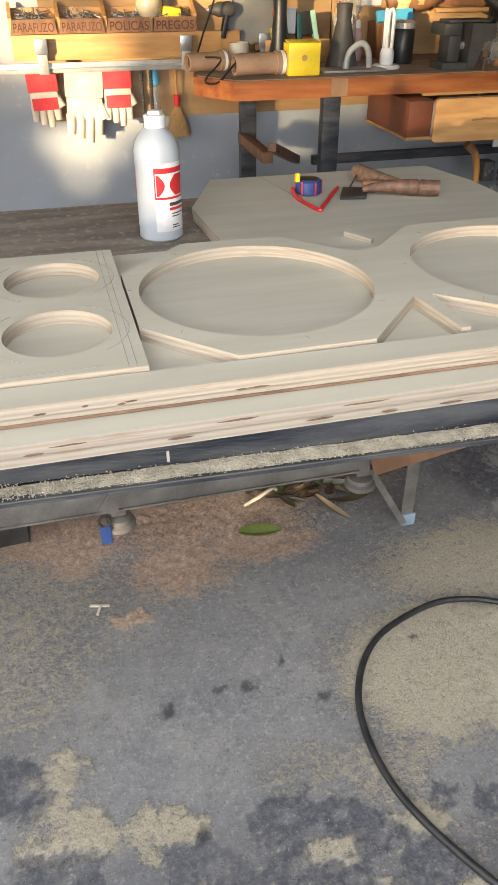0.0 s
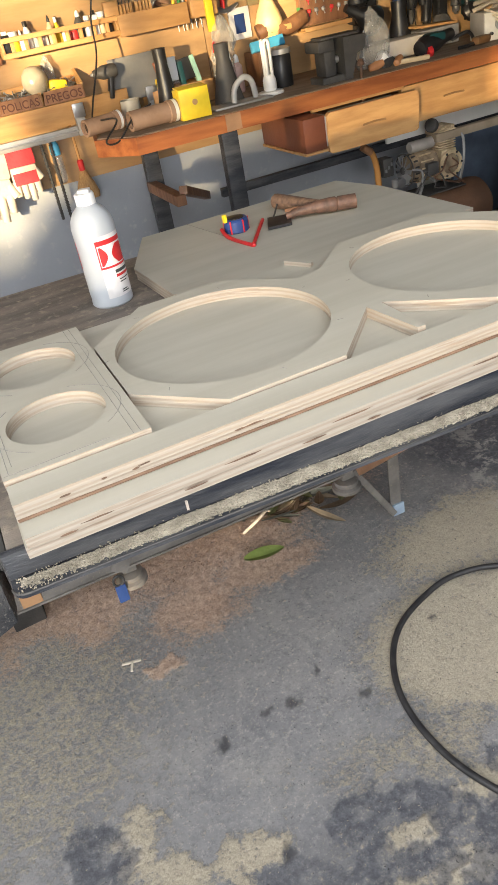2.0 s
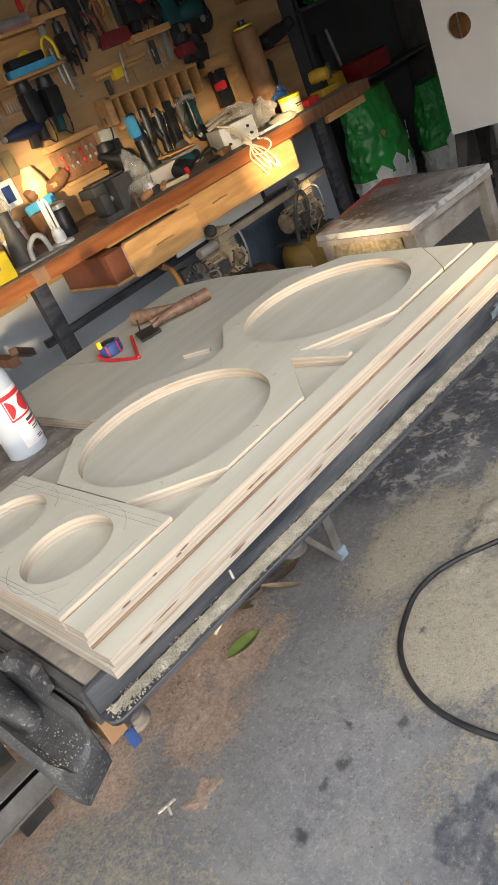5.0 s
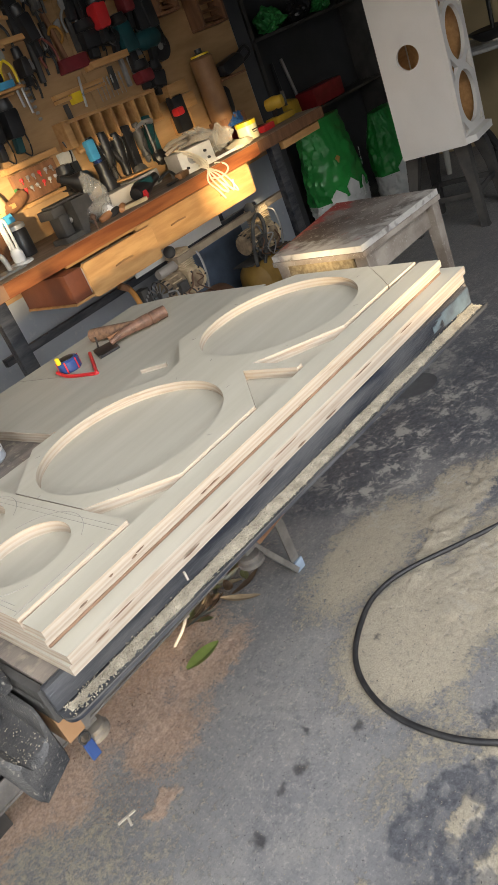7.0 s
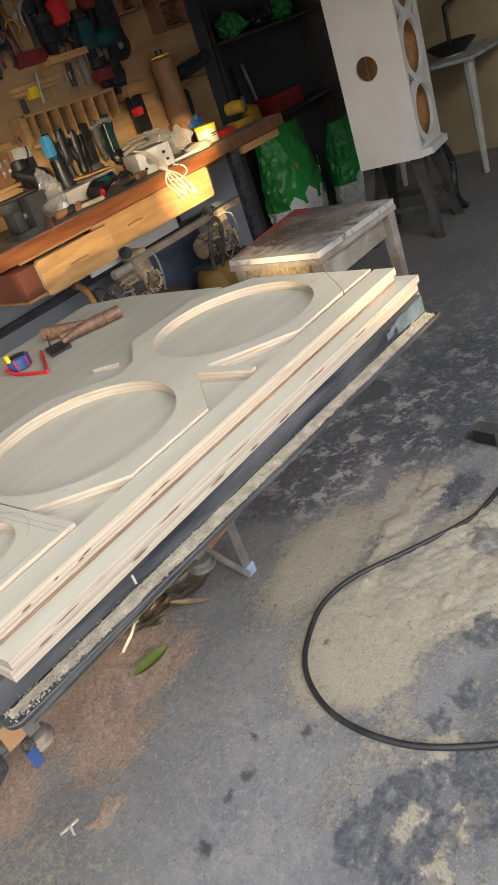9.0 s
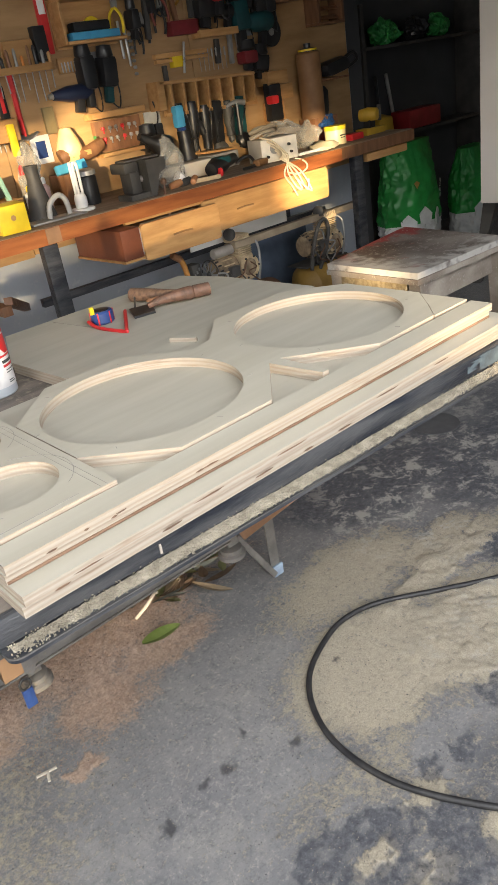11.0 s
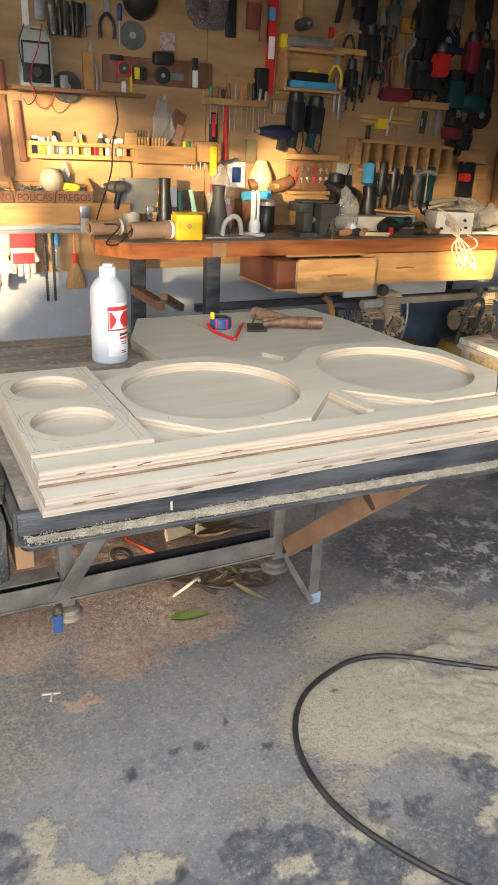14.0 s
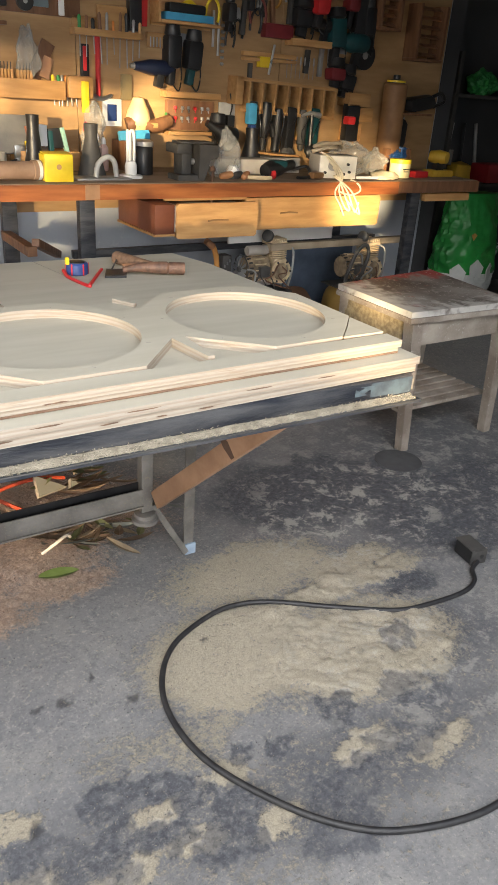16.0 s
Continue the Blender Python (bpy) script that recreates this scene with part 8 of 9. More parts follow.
def vise():
    t = tagged(group_base("bench_vise", 1.50, 2.72, BZ), "old dark iron bench vise", "vise")
    part("base", box(-0.075, 0.06, -0.045, 0.06, 0, 0.025, 0.006), DARK_STEEL, t)
    part("column", box(-0.055, -0.005, -0.035, 0.045, 0.024, 0.125, 0.010), DARK_STEEL, t)
    part("fixed_jaw", box(-0.085, -0.015, -0.05, 0.06, 0.110, 0.150, 0.008), DARK_STEEL, t)
    part("sliding_jaw", prism([(0.02, 0.01), (0.055, 0.02), (0.075, 0.085), (0.115, 0.10), (0.115, 0.145), (0.02, 0.148)], -0.045, 0.055, m=STAND), DARK_STEEL, t)
    part("screw", tube([(-0.05, 0.0, 0.075), (0.10, 0.0, 0.075)], 0.013, 12), DULL_STEEL, t)
    part("top_plate", box(-0.06, 0.105, -0.03, 0.05, 0.149, 0.158, 0.003), DARK_STEEL, t)
    part("handle", tube([(0.075, -0.075, -0.13), (0.075, -0.075, 0.045)], 0.0055, 8), RUST, t, "thin rusty handle bar")
    part("handle_knob", lathe([(0.0, 0), (0.012, 0.004), (0.013, 0.016), (0.006, 0.026), (0, 0.027)], 12, cap=False, m=pose(0.075, -0.075, 0.04)), RUST, t)
    part("handle_hub", tube([(0.075, -0.075, 0.03), (0.075, -0.02, 0.06)], 0.010, 8), DARK_STEEL, t)
    return t


vise()
film_bag("clear_bag", 1.735, 2.80, BZ + 0.088, 0.12, 0.22, 0.12, "crumpled clear plastic bag standing on the bench", 17.0)
single("white_block", jitter(box(-0.165, 0.165, -0.06, 0.06, 0, 0.07, 0.012, m=pose(1.905, 2.93, BZ + 0.001, 0, 0, -3)), 0.005, 9), mat("foam block", (0.66, 0.60, 0.50), (0.58, 0.52, 0.43), rough=0.85), "cream coloured foam block on the bench", "block")
single("black_funnel", lathe([(0.0, 0.0), (0.055, 0.0), (0.06, 0.012), (0.05, 0.05), (0.022, 0.10), (0.016, 0.16), (0.0, 0.16)], 24, cap=False, m=pose(1.90, 3.03, 0.985, 0, -62, 0)), BLACK, "glossy black funnel lying on the block", "funnel")
horn(2.03, 3.05, 0.07, 0.03, 0.20, "black cone standing at the back of the bench")
for k, (bx, by, c) in enumerate(((1.700, 2.735, ORANGE), (1.755, 2.735, BLACK_DUSTY), (1.80, 2.73, ORANGE))):
    single("wooden_file", lathe([(0.0, -0.034), (0.012, -0.03), (0.017, 0.0), (0.013, 0.03), (0.0, 0.036)], 14, cap=False, m=pose(bx, by, BZ + 0.016, 0, 80, 25 * k - 10)), mat("tan orange wood", (0.52, 0.24, 0.10), rough=0.5) if c is ORANGE else c, "short rounded tool grip on the bench", "tool grip", "tool grips")
single("plastic_wad", jitter(lathe([(0.0, 0), (0.02, 0.003), (0.03, 0.03), (0.018, 0.055), (0, 0.06)], 16, cap=False, m=pose(1.755, 2.77, BZ)), 0.008, 40), WHITE, "crumpled white plastic on the bench", "wad")
single("wooden_chisel", box(-0.06, 0.06, -0.009, 0.009, 0, 0.018, 0.005, m=pose(1.855, 2.70, BZ + 0.001, 0, 0, -22)), mat("pale handle", (0.66, 0.50, 0.28), rough=0.5), "pale wooden handle on the bench", "handle")


def sander(x, y):
    t = tagged(group_base("power_sander", x, y, BZ), "black and teal power sander lying on its side", "power tool")
    part("body", lathe([(0.0, -0.09), (0.030, -0.085), (0.040, -0.05), (0.036, 0.02), (0.026, 0.06), (0.022, 0.13), (0.0, 0.135)], 18, cap=False, m=pose(0, 0, 0.041, 0, 84, 18)), BLACK, t)
    part("shell", box(-0.03, 0.05, -0.03, 0.03, 0.045, 0.078, 0.012), TEAL, t)
    part("nose", lathe([(0.0, 0), (0.02, 0), (0.022, 0.02), (0, 0.03)], 14, cap=False, m=pose(-0.06, -0.045, 0.018, 0, 90, 0)), RED, t)
    part("cord", tube(smooth_line([(0.12, 0.03, 0.03), (0.18, 0.0, 0.05), (0.16, -0.06, 0.012), (0.08, -0.07, 0.008), (0.20, -0.05, 0.008), (0.26, 0.02, 0.008)], 6), 0.007, 8), BLACK, t)
    return t


sander(2.00, 2.78)
single("brass_knob", jitter(box(-0.04, 0.04, -0.02, 0.02, 0, 0.032, 0.012, m=pose(2.20, 2.72, BZ + 0.001, 0, 0, 15)), 0.006, 30), mat("brown brass", (0.30, 0.16, 0.07), rough=0.4, metal=0.4), "brown metal coupling on the bench", "coupling")
single("flat_board", box(-0.10, 0.10, -0.05, 0.05, 0, 0.010, 0.003, m=pose(2.15, 2.98, 0.925, 0, 3, 5)), LIGHT_WOOD, "thin pale board lying on the clutter", "board")
single("grey_tin", box(2.06, 2.26, 2.94, 3.06, BZ + 0.001, 0.918, 0.004), mat("grey tin", (0.30, 0.29, 0.28), (0.22, 0.215, 0.2), rough=0.5, scale=20), "grey tin box at the back of the bench", "tin")


def supply():
    t = tagged(group_base("power_supply", 2.32, 2.71, BZ, 0, 0, -14), "dusty white power supply box with two dials", "power supply")
    part("case", box(-0.10, 0.10, -0.0, 0.13, 0.002, 0.108, 0.003), mat("grey case", (0.36, 0.34, 0.31), (0.29, 0.275, 0.25), rough=0.5), t)
    face = part("face", box(-0.098, 0.098, -0.006, 0.0, 0.004, 0.106, 0.002), mat("off white face", (0.66, 0.64, 0.58), rough=0.5), t)
    part("dial", lathe([(0.020, 0), (0.024, 0.0), (0.024, 0.006), (0.0, 0.008)], 20, cap=False, m=pose(-0.03, -0.006, 0.062, 90, 0, 0)), DULL_STEEL, face)
    for xx, zz in ((0.05, 0.07), (0.06, 0.035), (0.03, 0.025), (-0.07, 0.03)):
        part("terminal", lathe([(0.0, 0), (0.007, 0), (0.006, 0.012), (0, 0.013)], 12, cap=False, m=pose(xx, -0.006, zz, 90, 0, 0)), BLACK, face)
    return t


supply()
CORD = mat("cream cord", (0.62, 0.55, 0.42), (0.52, 0.45, 0.33), rough=0.5)
for k in range(5):
    a = k * 0.013
    single("cream_cord", tube(smooth_line([(2.24 + a, 2.75, 0.965 - a), (2.25 + a, 2.67, 0.94 - 0.02 * k), (2.28 - a, 2.615, 0.87), (2.235 + 2 * a, 2.606, 0.80), (2.27 + 2.5 * a, 2.600, 0.74 - 0.012 * k), (2.30 + 2.2 * a * (k % 2), 2.600, 0.69 + 0.02 * k)], 8), 0.0045, 7), CORD, "cream coloured cord hanging over the bench edge", "cord", "hanging cords")
single("cord_loop", tube(smooth_line([(2.27, 2.612, 0.80), (2.33, 2.606, 0.785), (2.39, 2.608, 0.80), (2.385, 2.612, 0.83), (2.36, 2.65, 0.85)], 8), 0.0045, 7), CORD, "cream cord loop over the bench edge", "cord", "hanging cords")
single("cord_clump", jitter(tube(smooth_line([(2.22, 2.80, 0.965), (2.30, 2.76, 0.985), (2.38, 2.80, 0.98), (2.34, 2.84, 1.0), (2.25, 2.82, 0.985), (2.36, 2.78, 1.005), (2.42, 2.82, 0.98)], 8), 0.009, 7), 0.004, 30), mat("grey cords", (0.36, 0.31, 0.24), (0.24, 0.2, 0.15), rough=0.6), "tangle of grey cords on the supply box", "cords")
single("pale_pen", tube([(2.44, 2.70, BZ + 0.008), (2.58, 2.695, BZ + 0.008)], 0.0075, 10), WHITE, "white marker lying on the bench", "pen")
film_bag("clear_bag", 2.56, 2.93, BZ + 0.075, 0.26, 0.17, 0.15, "clear plastic bag of dark parts on the bench", 23.0)
single("dark_part", jitter(box(-0.06, 0.06, -0.03, 0.03, 0, 0.085, 0.02, m=pose(2.52, 2.94, BZ + 0.002)), 0.01, 20), BLACK_DUSTY, "dark metal part inside the bag", "part")
film_bag("clear_bag", 2.72, 2.90, BZ + 0.055, 0.13, 0.13, 0.11, "second clear plastic bag on the bench", 29.0)
single("rag", jitter(lathe([(0.0, 0.004), (0.07, 0.004), (0.075, 0.02), (0.05, 0.035), (0.0, 0.04)], 26, cap=False, m=pose(2.64, 2.72, BZ - 0.003)), 0.016, 22), mat("cream rag", (0.62, 0.55, 0.38), (0.5, 0.44, 0.3), rough=0.9), "crumpled cream rag on the bench", "rag")
tp = tagged(group_base("yellow_tin", 2.80, 2.78, BZ), "yellow and white tin on the bench", "tin")
part("body", lathe([(0.0, 0), (0.055, 0), (0.055, 0.085), (0.0, 0.085)], 24, cap=False), mat("cream label", (0.74, 0.66, 0.38), rough=0.4), tp)
part("rim", lathe([(0.0555, 0.07), (0.057, 0.07), (0.057, 0.09), (0.0, 0.092)], 24, cap=False), YELLOW, tp)
part("print_bar", box(-0.025, 0.02, -0.0565, -0.053, 0.04, 0.046), BLACK, tp)
part("print_bar", box(-0.02, 0.012, -0.0565, -0.053, 0.03, 0.034), BLACK, tp)
single("red_case", box(-0.05, 0.05, -0.03, 0.03, 0, 0.032, 0.006, m=pose(2.92, 2.76, BZ + 0.001, 0, 0, 4)), RED, "small red plastic case on the bench", "case")
single("red_cup", lathe([(0.0, 0), (0.05, 0), (0.055, 0.06), (0.0, 0.065)], 20, cap=False, m=pose(2.98, 3.0, BZ)), mat("dark red", (0.20, 0.02, 0.025)), "dark red bowl on the bench", "bowl")
film_bag("blue_bag", 3.03, 3.06, BZ + 0.09, 0.16, 0.09, 0.08, "crumpled blue plastic bag at the bench end", 31.0, mat("blue film", (0.02, 0.08, 0.24), rough=0.35))
dw = tagged(group_base("mitre_saw", 3.10, 2.80, BZ), "yellow and black power planer at the bench end", "power tool")
part("body", lathe([(0.0, -0.05), (0.03, -0.048), (0.038, 0.0), (0.03, 0.05), (0.0, 0.055)], 18, cap=False, m=pose(0, 0, 0.10, 90, 0, 20)), mat("dusty yellow", (0.50, 0.31, 0.03), rough=0.5), dw)
part("base", box(-0.07, 0.09, -0.04, 0.04, 0.001, 0.035, 0.004), mat("dusty yellow", (0.50, 0.31, 0.03)), dw)
part("column", box(-0.02, 0.03, -0.02, 0.02, 0.03, 0.08, 0.004), BLACK, dw)
part("wheel", lathe([(0.0, 0), (0.04, 0), (0.04, 0.02), (0, 0.022)], 20, cap=False, m=pose(0.075, 0.0, 0.10, 90, 0, 40)), BLACK_DUSTY, dw)
single("black_part", jitter(box(-0.06, 0.06, -0.04, 0.04, 0, 0.16, 0.03, m=pose(3.02, 3.10, BZ + 0.12)), 0.02, 16), BLACK, "black machine part at the dark bench end", "part")
single("reel_box", box(2.93, 3.12, 3.04, 3.16, BZ + 0.001, BZ + 0.119, 0.004), BROWN_WOOD, "dark box at the bench end", "box")
# hanging lamp wire
single("lamp_wire", tube(smooth_line([(lambda a: (a[0], 3.06, a[1]))((0.715, 1.384)), (lambda a: (a[0], 3.05, a[1]))((0.722, 1.297)), (lambda a: (a[0], 3.04, a[1]))((0.694, 1.197)), (lambda a: (a[0], 3.0, a[1]))((0.672, 1.085)), (lambda a: (a[0], 2.93, a[1]))((0.594, 0.930)), (lambda a: (a[0], 2.88, a[1]))((0.579, 0.894)), (0.62, 2.72, 0.90), (0.56, 2.70, 0.84), (0.60, 2.68, 0.835), (0.68, 2.70, 0.90), (0.76, 2.74, 0.92)], 8), 0.0035, 6), BLACK, "thin black wire hanging down the panel", "wire")
# things under the bench
single("cable_bundle", tube(smooth_line([(1.45, 2.98, 0.03), (1.55, 2.92, 0.12), (1.63, 2.95, 0.04), (1.60, 2.85, 0.02), (1.40, 2.88, 0.02)], 8), 0.008, 8), BLACK, "black hose on the floor under the bench", "hose")

# ---- the low spattered table ----


def low_table():
    t = tagged(group_base("low_table", 1.98, 1.75, 0), "low paint spattered wooden table with a slatted shelf", "table")
    inv = pose(-1.98, -1.75, 0)

    def p(name, bm, m, label="", parent=None):
        bm.transform(inv)
        return part(name, bm, m, parent or t, label)
    p("tabletop", prism([(1.725, 1.495), (2.245, 1.470), (2.31, 1.99), (1.735, 1.915)], 0.540, 0.562), TABLE_TOP, "top blotched with red and grey paint")
    p("top_edge", prism([(1.722, 1.492), (2.248, 1.467), (2.314, 1.994), (1.732, 1.919)], 0.520, 0.539), TABLE_PALE)
    p("apron", box(1.78, 2.24, 1.515, 1.535, 0.425, 0.52, 0.003), TABLE_PALE)
    p("side_apron", box(1.752, 1.772, 1.57, 1.88, 0.425, 0.52, 0.003), mat("crusty foam", (0.34, 0.27, 0.16), (0.2, 0.155, 0.09), rough=0.95, scale=60, bump=1.0), "crusty tan side board")
    for x, y, dx, dy in ((1.775, 1.530, 0.040, -0.005), (2.235, 1.510, 0.032, 0.0), (1.775, 1.89, 0.02, 0.02), (2.26, 1.93, 0.02, 0.02)):
        bm = bmesh.new()
        rings = []
        for z, w, s in ((0.0, 0.019, 1.0), (0.30, 0.021, 0.45), (0.52, 0.026, 0.0)):
            rings.append([bm.verts.new((x + dx * s + a * w, y + dy * s + b * w, z)) for a, b in ((-1, -1), (1, -1), (1, 1), (-1, 1))])
        for q, w in zip(rings, rings[1:]):
            for k in range(4):
                bm.faces.new((q[k], q[(k + 1) % 4], w[(k + 1) % 4], w[k]))
        bm.faces.new(rings[0][::-1])
        bm.faces.new(rings[-1])
        bmesh.ops.bevel(bm, geom=bm.edges[:], offset=0.002, segments=1, affect="EDGES")
        p("leg", bm, TABLE_PALE)
    for k in range(7):
        y = 1.555 + k * 0.052
        p("shelf_slat", box(1.80, 2.28, y, y + 0.040, 0.145, 0.160, 0.002), TABLE_PALE, "grey brown slat")
    return t


low_table()
crumbs("table_dust", 500, [(1.98, 1.70, 0.24, 0.18)], (0.0005, 0.0015), SAWDUST, "dust crumbs on the low table", 0.564)
single("white_paper", box(2.31, 2.44, 1.95, 2.1, 0.0, 0.010, 0.003), WHITE, "white board lying on the floor", "board")

# ---- bags, speaker cabinet and the far corner ----


def feed_bag(name, x, y, w, d, h, seed, label, turn=0.0):
    t = tagged(group_base(name, x, y, 0, 0, 0, turn), label, "sack", "green sacks")

    def shell(z0, z1, grow):
        bm = bmesh.new()
        n, m = 84, 60
        rows = []
        for j in range(m + 1):
            s = z0 + (z1 - z0) * j / m
            pinch = 1.0 - 0.55 * max(0, (s - 0.70) / 0.30) ** 1.3
            belly = 0.90 + 0.13 * math.sin(math.pi * min(1, s * 1.25))
            row = []
            for i in range(n):
                a = 2 * math.pi * i / n
                q = Vector((math.cos(a) * 1.4, math.sin(a) * 1.4, s * 3.2))
                k = 1 + 0.11 * noise.noise(q * 1.6 + Vector((seed, 0, 0))) + 0.07 * noise.noise(q * 4 + Vector((0, seed, 0))) - 0.07 * abs(noise.noise(q * 6 + Vector((seed, 2, 0)))) - 0.035 * abs(noise.noise(q * 13 + Vector((seed, 5, 1))))
                row.append(bm.verts.new((w / 2 * belly * k * math.cos(a) * (1.0 if s < .75 else 1.0 - 0.2 * (s - .75)) + grow * math.cos(a), d / 2 * belly * pinch * k * math.sin(a) + grow * math.sin(a), s * h)))
            rows.append(row)
        for q, u in zip(rows, rows[1:]):
            for i in range(n):
                bm.faces.new((q[i], q[(i + 1) % n], u[(i + 1) % n], u[i]))
        if z0 == 0:
            bm.faces.new(rows[0][::-1])
        bm.faces.new(rows[-1])
        return bm
    part("sack_body", shell(0.30, 1.0, 0.0), BAG_GREEN, t, "shiny green printed sack")
    part("sack_base", shell(0.0, 0.33, 0.001), BAG_WHITE, t, "white lower part of the sack")
    for k in range(3):
        a = -2.2 + 0.55 * k
        part("white_patch", prism([(-0.04, -0.03), (0.04, -0.05), (0.055, 0.02), (0.0, 0.07), (-0.05, 0.03)], -0.003, 0.004, m=pose(w / 2 * 1.05 * math.cos(a), d / 2 * 1.05 * math.sin(a), h * (0.33 + 0.04 * (k % 2)), 90, 0, math.degrees(a) + 90)), BAG_WHITE, t)
    part("emblem", prism([(-0.018, 0.012), (0.0, -0.022), (0.018, 0.012), (0.0, 0.024)], -0.002, 0.004, m=pose(w / 2 * 1.07 * math.cos(-1.9), d / 2 * 1.07 * math.sin(-1.9), h * 0.66, 90, 0, -19)), MUSTARD, t, "small gold emblem")
    cu = bpy.data.curves.new("word", "FONT")
    cu.body, cu.size, cu.extrude = "25kg", 0.06, 0.0008
    tmp = bpy.data.objects.new("word", cu)
    me = bpy.data.meshes.new_from_object(tmp)
    bpy.data.objects.remove(tmp)
    ob = new("print", me)
    me.materials.append(BAG_WHITE)
    ob.parent = t
    ob.matrix_basis = pose(w / 2 * 1.1 * math.cos(-0.95), d / 2 * 1.12 * math.sin(-0.95), h * 0.50, 90, 0, 35) @ pose(0, 0, 0, 0, 0, 80)
    return t


feed_bag("feed_sack", 3.70, 3.02, 0.46, 0.30, 0.72, 1.0, "big green and white plastic sack standing on the floor", -6)
feed_bag("feed_sack", 4.25, 2.92, 0.34, 0.28, 0.60, 6.0, "smaller green and white sack with a folded top", 10)


def speaker():
    t = tagged(group_base("speaker_cabinet", 3.44, 2.06, 0.455, 0, 0, 8), "tall unfinished white speaker cabinet on a black stool", "speaker cabinet")
    W, D, H = 0.345, 0.345, 1.02
    m = CABINET_WHITE
    # front with big round cut-outs faces -y, side with one port faces -x
    part("front_panel", prism(rect(-W / 2, W / 2, 0, H), 0.0, 0.02, holes=[(0.0, 0.20, 0.125), (0.0, 0.50, 0.125), (0.0, 0.80, 0.125)] + [((s * 0.06, z), (s * 0.145, z - 0.055), (s * 0.145, z + 0.055)) for s in (-1, 1) for z in (0.35, 0.65)] + [((s * 0.085, 0.055), (s * 0.148, 0.050), (s * 0.148, 0.11)) for s in (-1, 1)], seg=48, m=Matrix.Translation((0, -D / 2 + 0.02, 0)) @ STAND), m, t, "white front with round cut-outs")
    part("side_panel", prism(rect(-D / 2, D / 2 - 0.0205, 0.0, H), 0.0, 0.02, holes=((-0.02, 0.475, 0.058),), seg=36, m=Matrix.Translation((-W / 2 + 0.02, 0, 0)) @ pose(0, 0, 0, 90, 0, -90)), m, t, "white side with a round port")
    part("side_panel", box(W / 2 - 0.02, W / 2, -D / 2 + 0.0205, D / 2, 0, H, 0.001), m, t)
    part("back_panel", box(-W / 2 + 0.0205, W / 2 - 0.0205, D / 2 - 0.02, D / 2, 0.02, H - 0.02, 0.001), LIGHT_WOOD, t, "raw wooden back")
    part("inner_lining", box(W / 2 - 0.026, W / 2 - 0.0205, -D / 2 + 0.03, D / 2 - 0.03, 0.03, H - 0.03, 0.001), LIGHT_WOOD, t, "raw wooden inside")
    part("bottom_panel", box(-W / 2 + 0.0205, W / 2 - 0.0205, -D / 2 + 0.0205, D / 2 - 0.0205, 0.0, 0.018), m, t)
    part("top_panel", box(-W / 2 + 0.0205, W / 2 - 0.0205, -D / 2 + 0.0205, D / 2 - 0.0205, H - 0.018, H), m, t)
    part("front_sill", prism([(-W / 2, 0), (W / 2, 0), (W / 2 - 0.04, -0.045), (-W / 2 + 0.04, -0.045)], 0.002, 0.035, m=Matrix.Translation((0, -D / 2 - 0.0005, 0))), m, t)
    return t


speaker()


def stool(x, y, turn):
    t = tagged(group_base("plastic_stool", x, y, 0, 0, 0, turn), "dusty black plastic stool", "stool")
    part("seat", box(-0.15, 0.15, -0.15, 0.15, 0.425, 0.452, 0.012), BLACK_DUSTY, t)
    for sx in (-1, 1):
        for sy in (-1, 1):
            bm = bmesh.new()
            rings = []
            for z, o, w in ((0.0, 0.195, 0.022), (0.02, 0.188, 0.020), (0.25, 0.165, 0.024), (0.43, 0.135, 0.036)):
                rings.append([bm.verts.new((sx * o + a * w, sy * o + b * w, z)) for a, b in ((-1, -1), (1, -1), (1, 1), (-1, 1))])
            for q, w in zip(rings, rings[1:]):
                for k in range(4):
                    bm.faces.new((q[k], q[(k + 1) % 4], w[(k + 1) % 4], w[k]))
            bm.faces.new(rings[0][::-1])
            bm.faces.new(rings[-1])
            part("leg", bm, BLACK_DUSTY, t)
    for k in range(4):
        part("stretcher", box(-0.155, 0.155, -0.178, -0.165, 0.16, 0.19, 0.004, m=Matrix.Rotation(k * math.pi / 2, 4, "Z")), BLACK_DUSTY, t)
    return t


stool(3.55, 2.12, 8)
single("black_strap", tube(smooth_line([(3.72, 1.98, 0.44), (3.80, 1.96, 0.30), (3.76, 1.95, 0.12), (3.84, 1.95, 0.02), (3.90, 1.97, 0.006)], 6), 0.02, 8), BLACK, "black belt hanging beside the stool", "belt")


def side_table():
    t = tagged(group_base("white_table", 4.95, 2.4, 0), "white plastic side table", "table")
    part("tabletop", box(-0.45, 0.45, -0.35, 0.35, 0.70, 0.725, 0.01), mat("grey white plastic", (0.46, 0.47, 0.47), rough=0.45), t)
    for sx, sy in ((-0.36, -0.28), (0.36, -0.28), (-0.36, 0.28), (0.36, 0.28)):
        part("leg", tube([(sx, sy, 0.70), (sx * 1.08, sy * 1.08, 0.0)], 0.035, 8, taper=lambda s: 1.1 - 0.6 * s), mat("pale plastic leg", (0.52, 0.52, 0.47), rough=0.45), t)
    return t


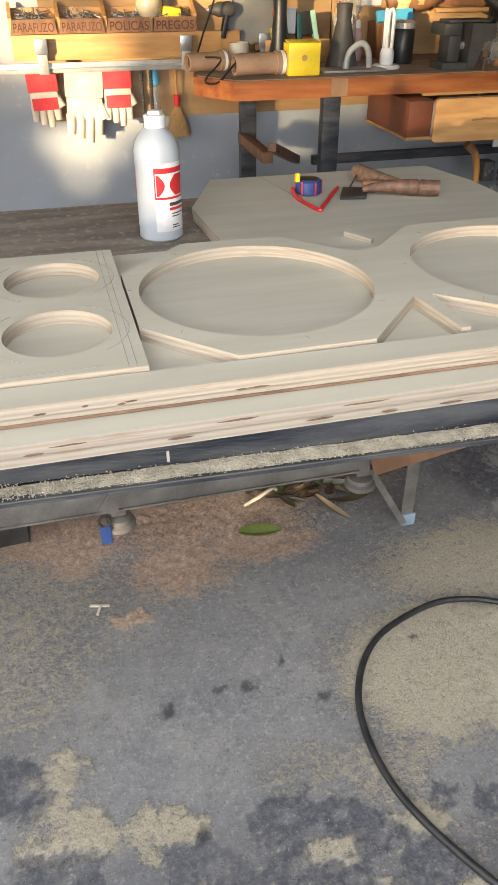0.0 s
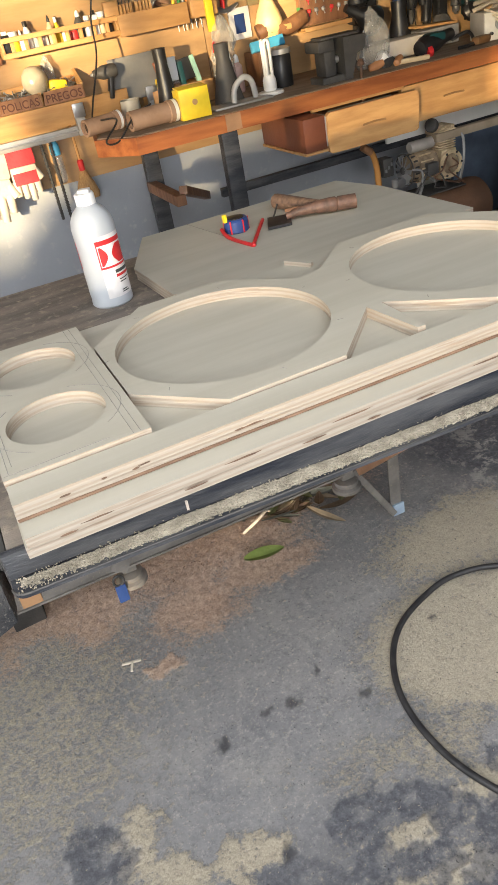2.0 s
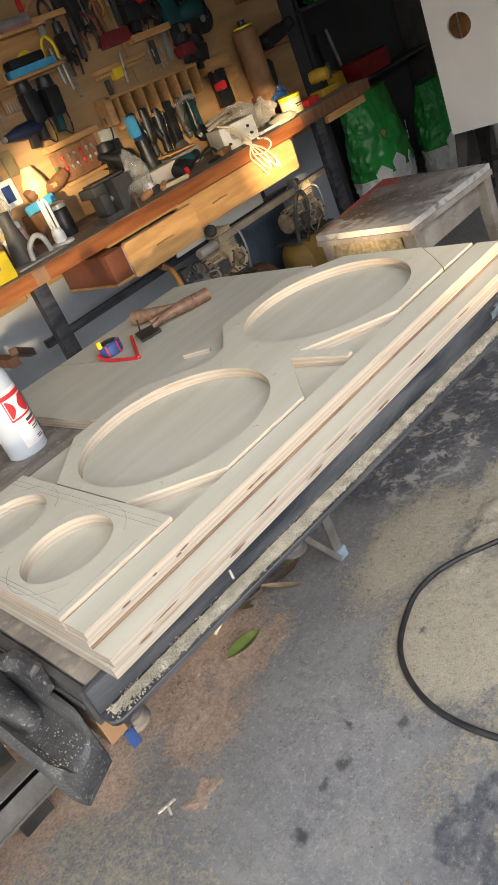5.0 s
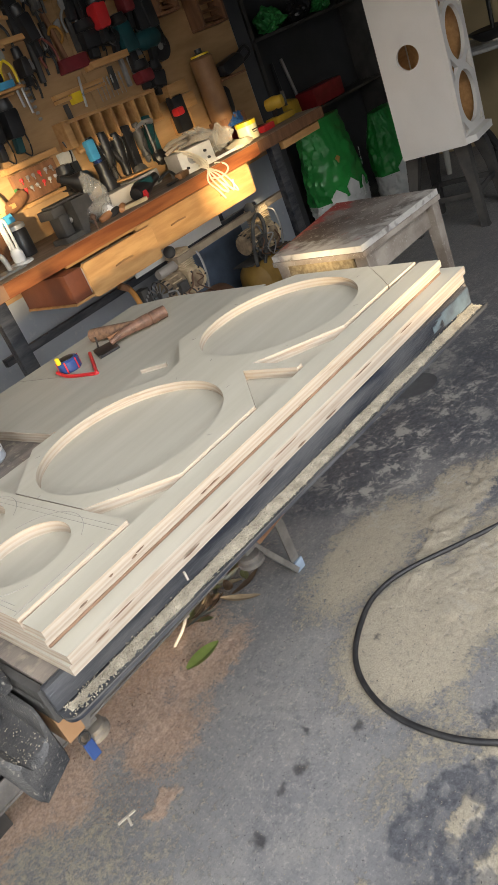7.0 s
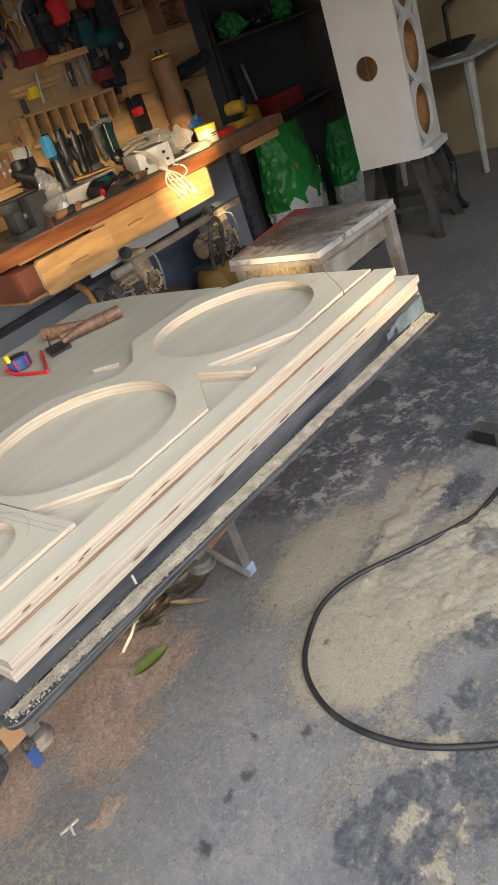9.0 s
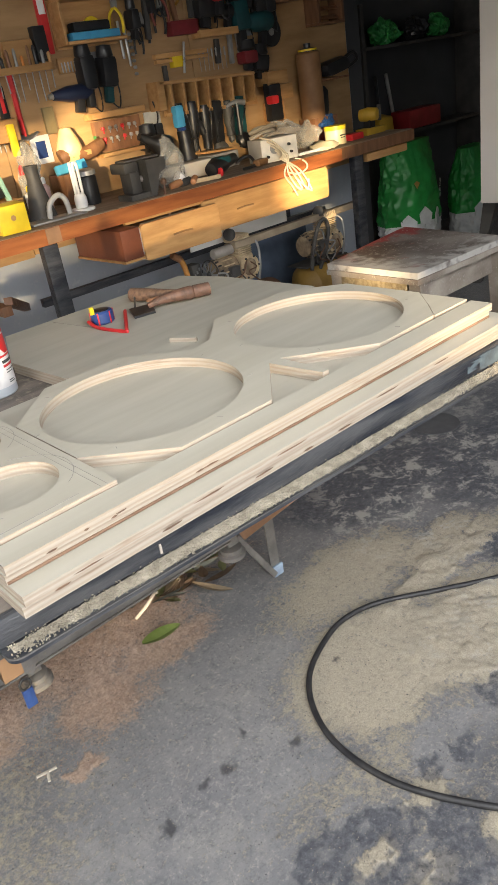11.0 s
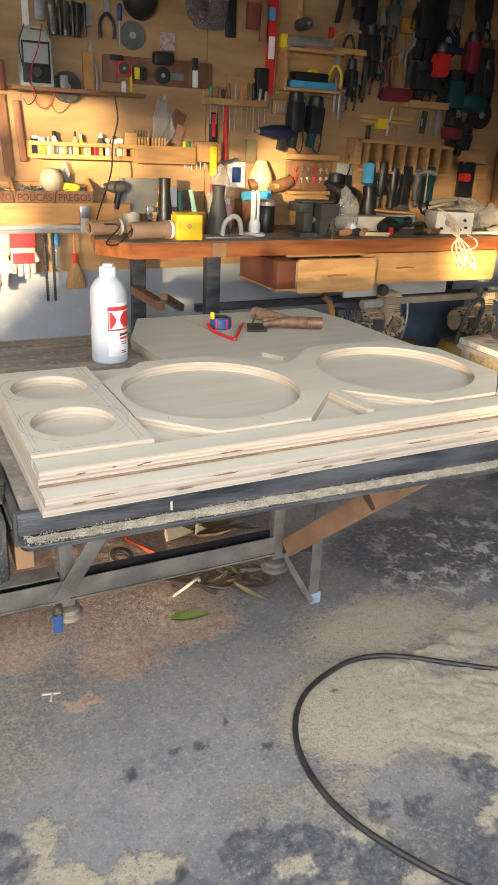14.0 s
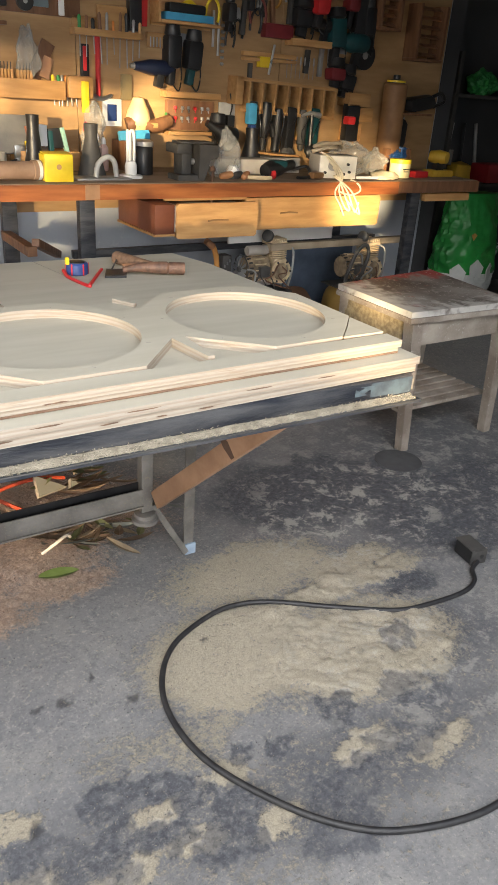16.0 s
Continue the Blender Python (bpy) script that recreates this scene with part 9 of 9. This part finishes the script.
side_table()
pan = tagged(group_base("speaker_driver", 4.78, 2.30, 0.726), "black speaker driver basket lying face up on the table", "speaker driver")
part("basket", lathe([(0.05, 0.0), (0.09, 0.012), (0.16, 0.07), (0.165, 0.075), (0.155, 0.08), (0.08, 0.045), (0.0, 0.04)], 30, cap=False), BLACK, pan)
part("magnet", lathe([(0.0, 0.0), (0.085, 0.0), (0.085, 0.03), (0.0, 0.032)], 24, cap=False), DULL_STEEL, pan)
single("bent_pipe", tube(smooth_line([(4.86, 2.34, 0.727), (4.86, 2.34, 0.98), (4.90, 2.34, 1.02), (5.2, 2.34, 1.04)], 6), 0.014, 8), BLACK, "bent black metal bracket on the table", "bracket")
single("tan_board", box(5.2, 5.23, 1.6, 3.4, 0.0, 1.5, 0.004), mat("tan plywood", (0.42, 0.34, 0.20), (0.36, 0.285, 0.165), rough=0.6, scale=4), "tan plywood sheets leaning at the side", "plywood sheet")
# dark shelf in the corner with a red case
cs = tagged(group_base("corner_shelf", 4.2, 3.25, 0), "dark steel shelf in the shaded corner", "shelf unit")
for z in (0.72, 1.25):
    part("shelf_board", box(-0.6, 0.7, -0.02, 0.18, z, z + 0.02, 0.002), DARK_STEEL, cs)
for x in (-0.58, 0.68):
    part("upright", box(x - 0.015, x + 0.015, -0.02, 0.18, 0, 1.5, 0.002), DARK_STEEL, cs)
single("red_toolbox", box(4.05, 4.40, 3.24, 3.40, 0.742, 0.86, 0.012), mat("dull red box", (0.33, 0.02, 0.025), rough=0.45), "red tool case on the dark shelf", "tool case")
single("yellow_drill", jitter(box(-0.07, 0.07, -0.05, 0.05, 0, 0.12, 0.02, m=pose(3.85, 3.32, 0.742)), 0.015, 14), mat("dusty yellow", (0.50, 0.31, 0.03)), "yellow power tool on the dark shelf", "power tool")
for k, (x, m) in enumerate(((3.95, GREEN), (4.25, BLACK), (4.5, GREEN))):
    film_bag("dark_bag", x, 3.33, 1.34, 0.22, 0.14, 0.16, "dark bag on the upper shelf", 40.0 + k, m)
for k in range(4):
    single("long_tool", tube([(3.62 + 0.16 * k, 3.40, 0.76), (3.72 + 0.11 * k, 3.42, 1.10)], 0.012, 8), DULL_STEEL if k % 2 else BLACK, "long handled tool leaning in the corner", "tool", "leaning tools")
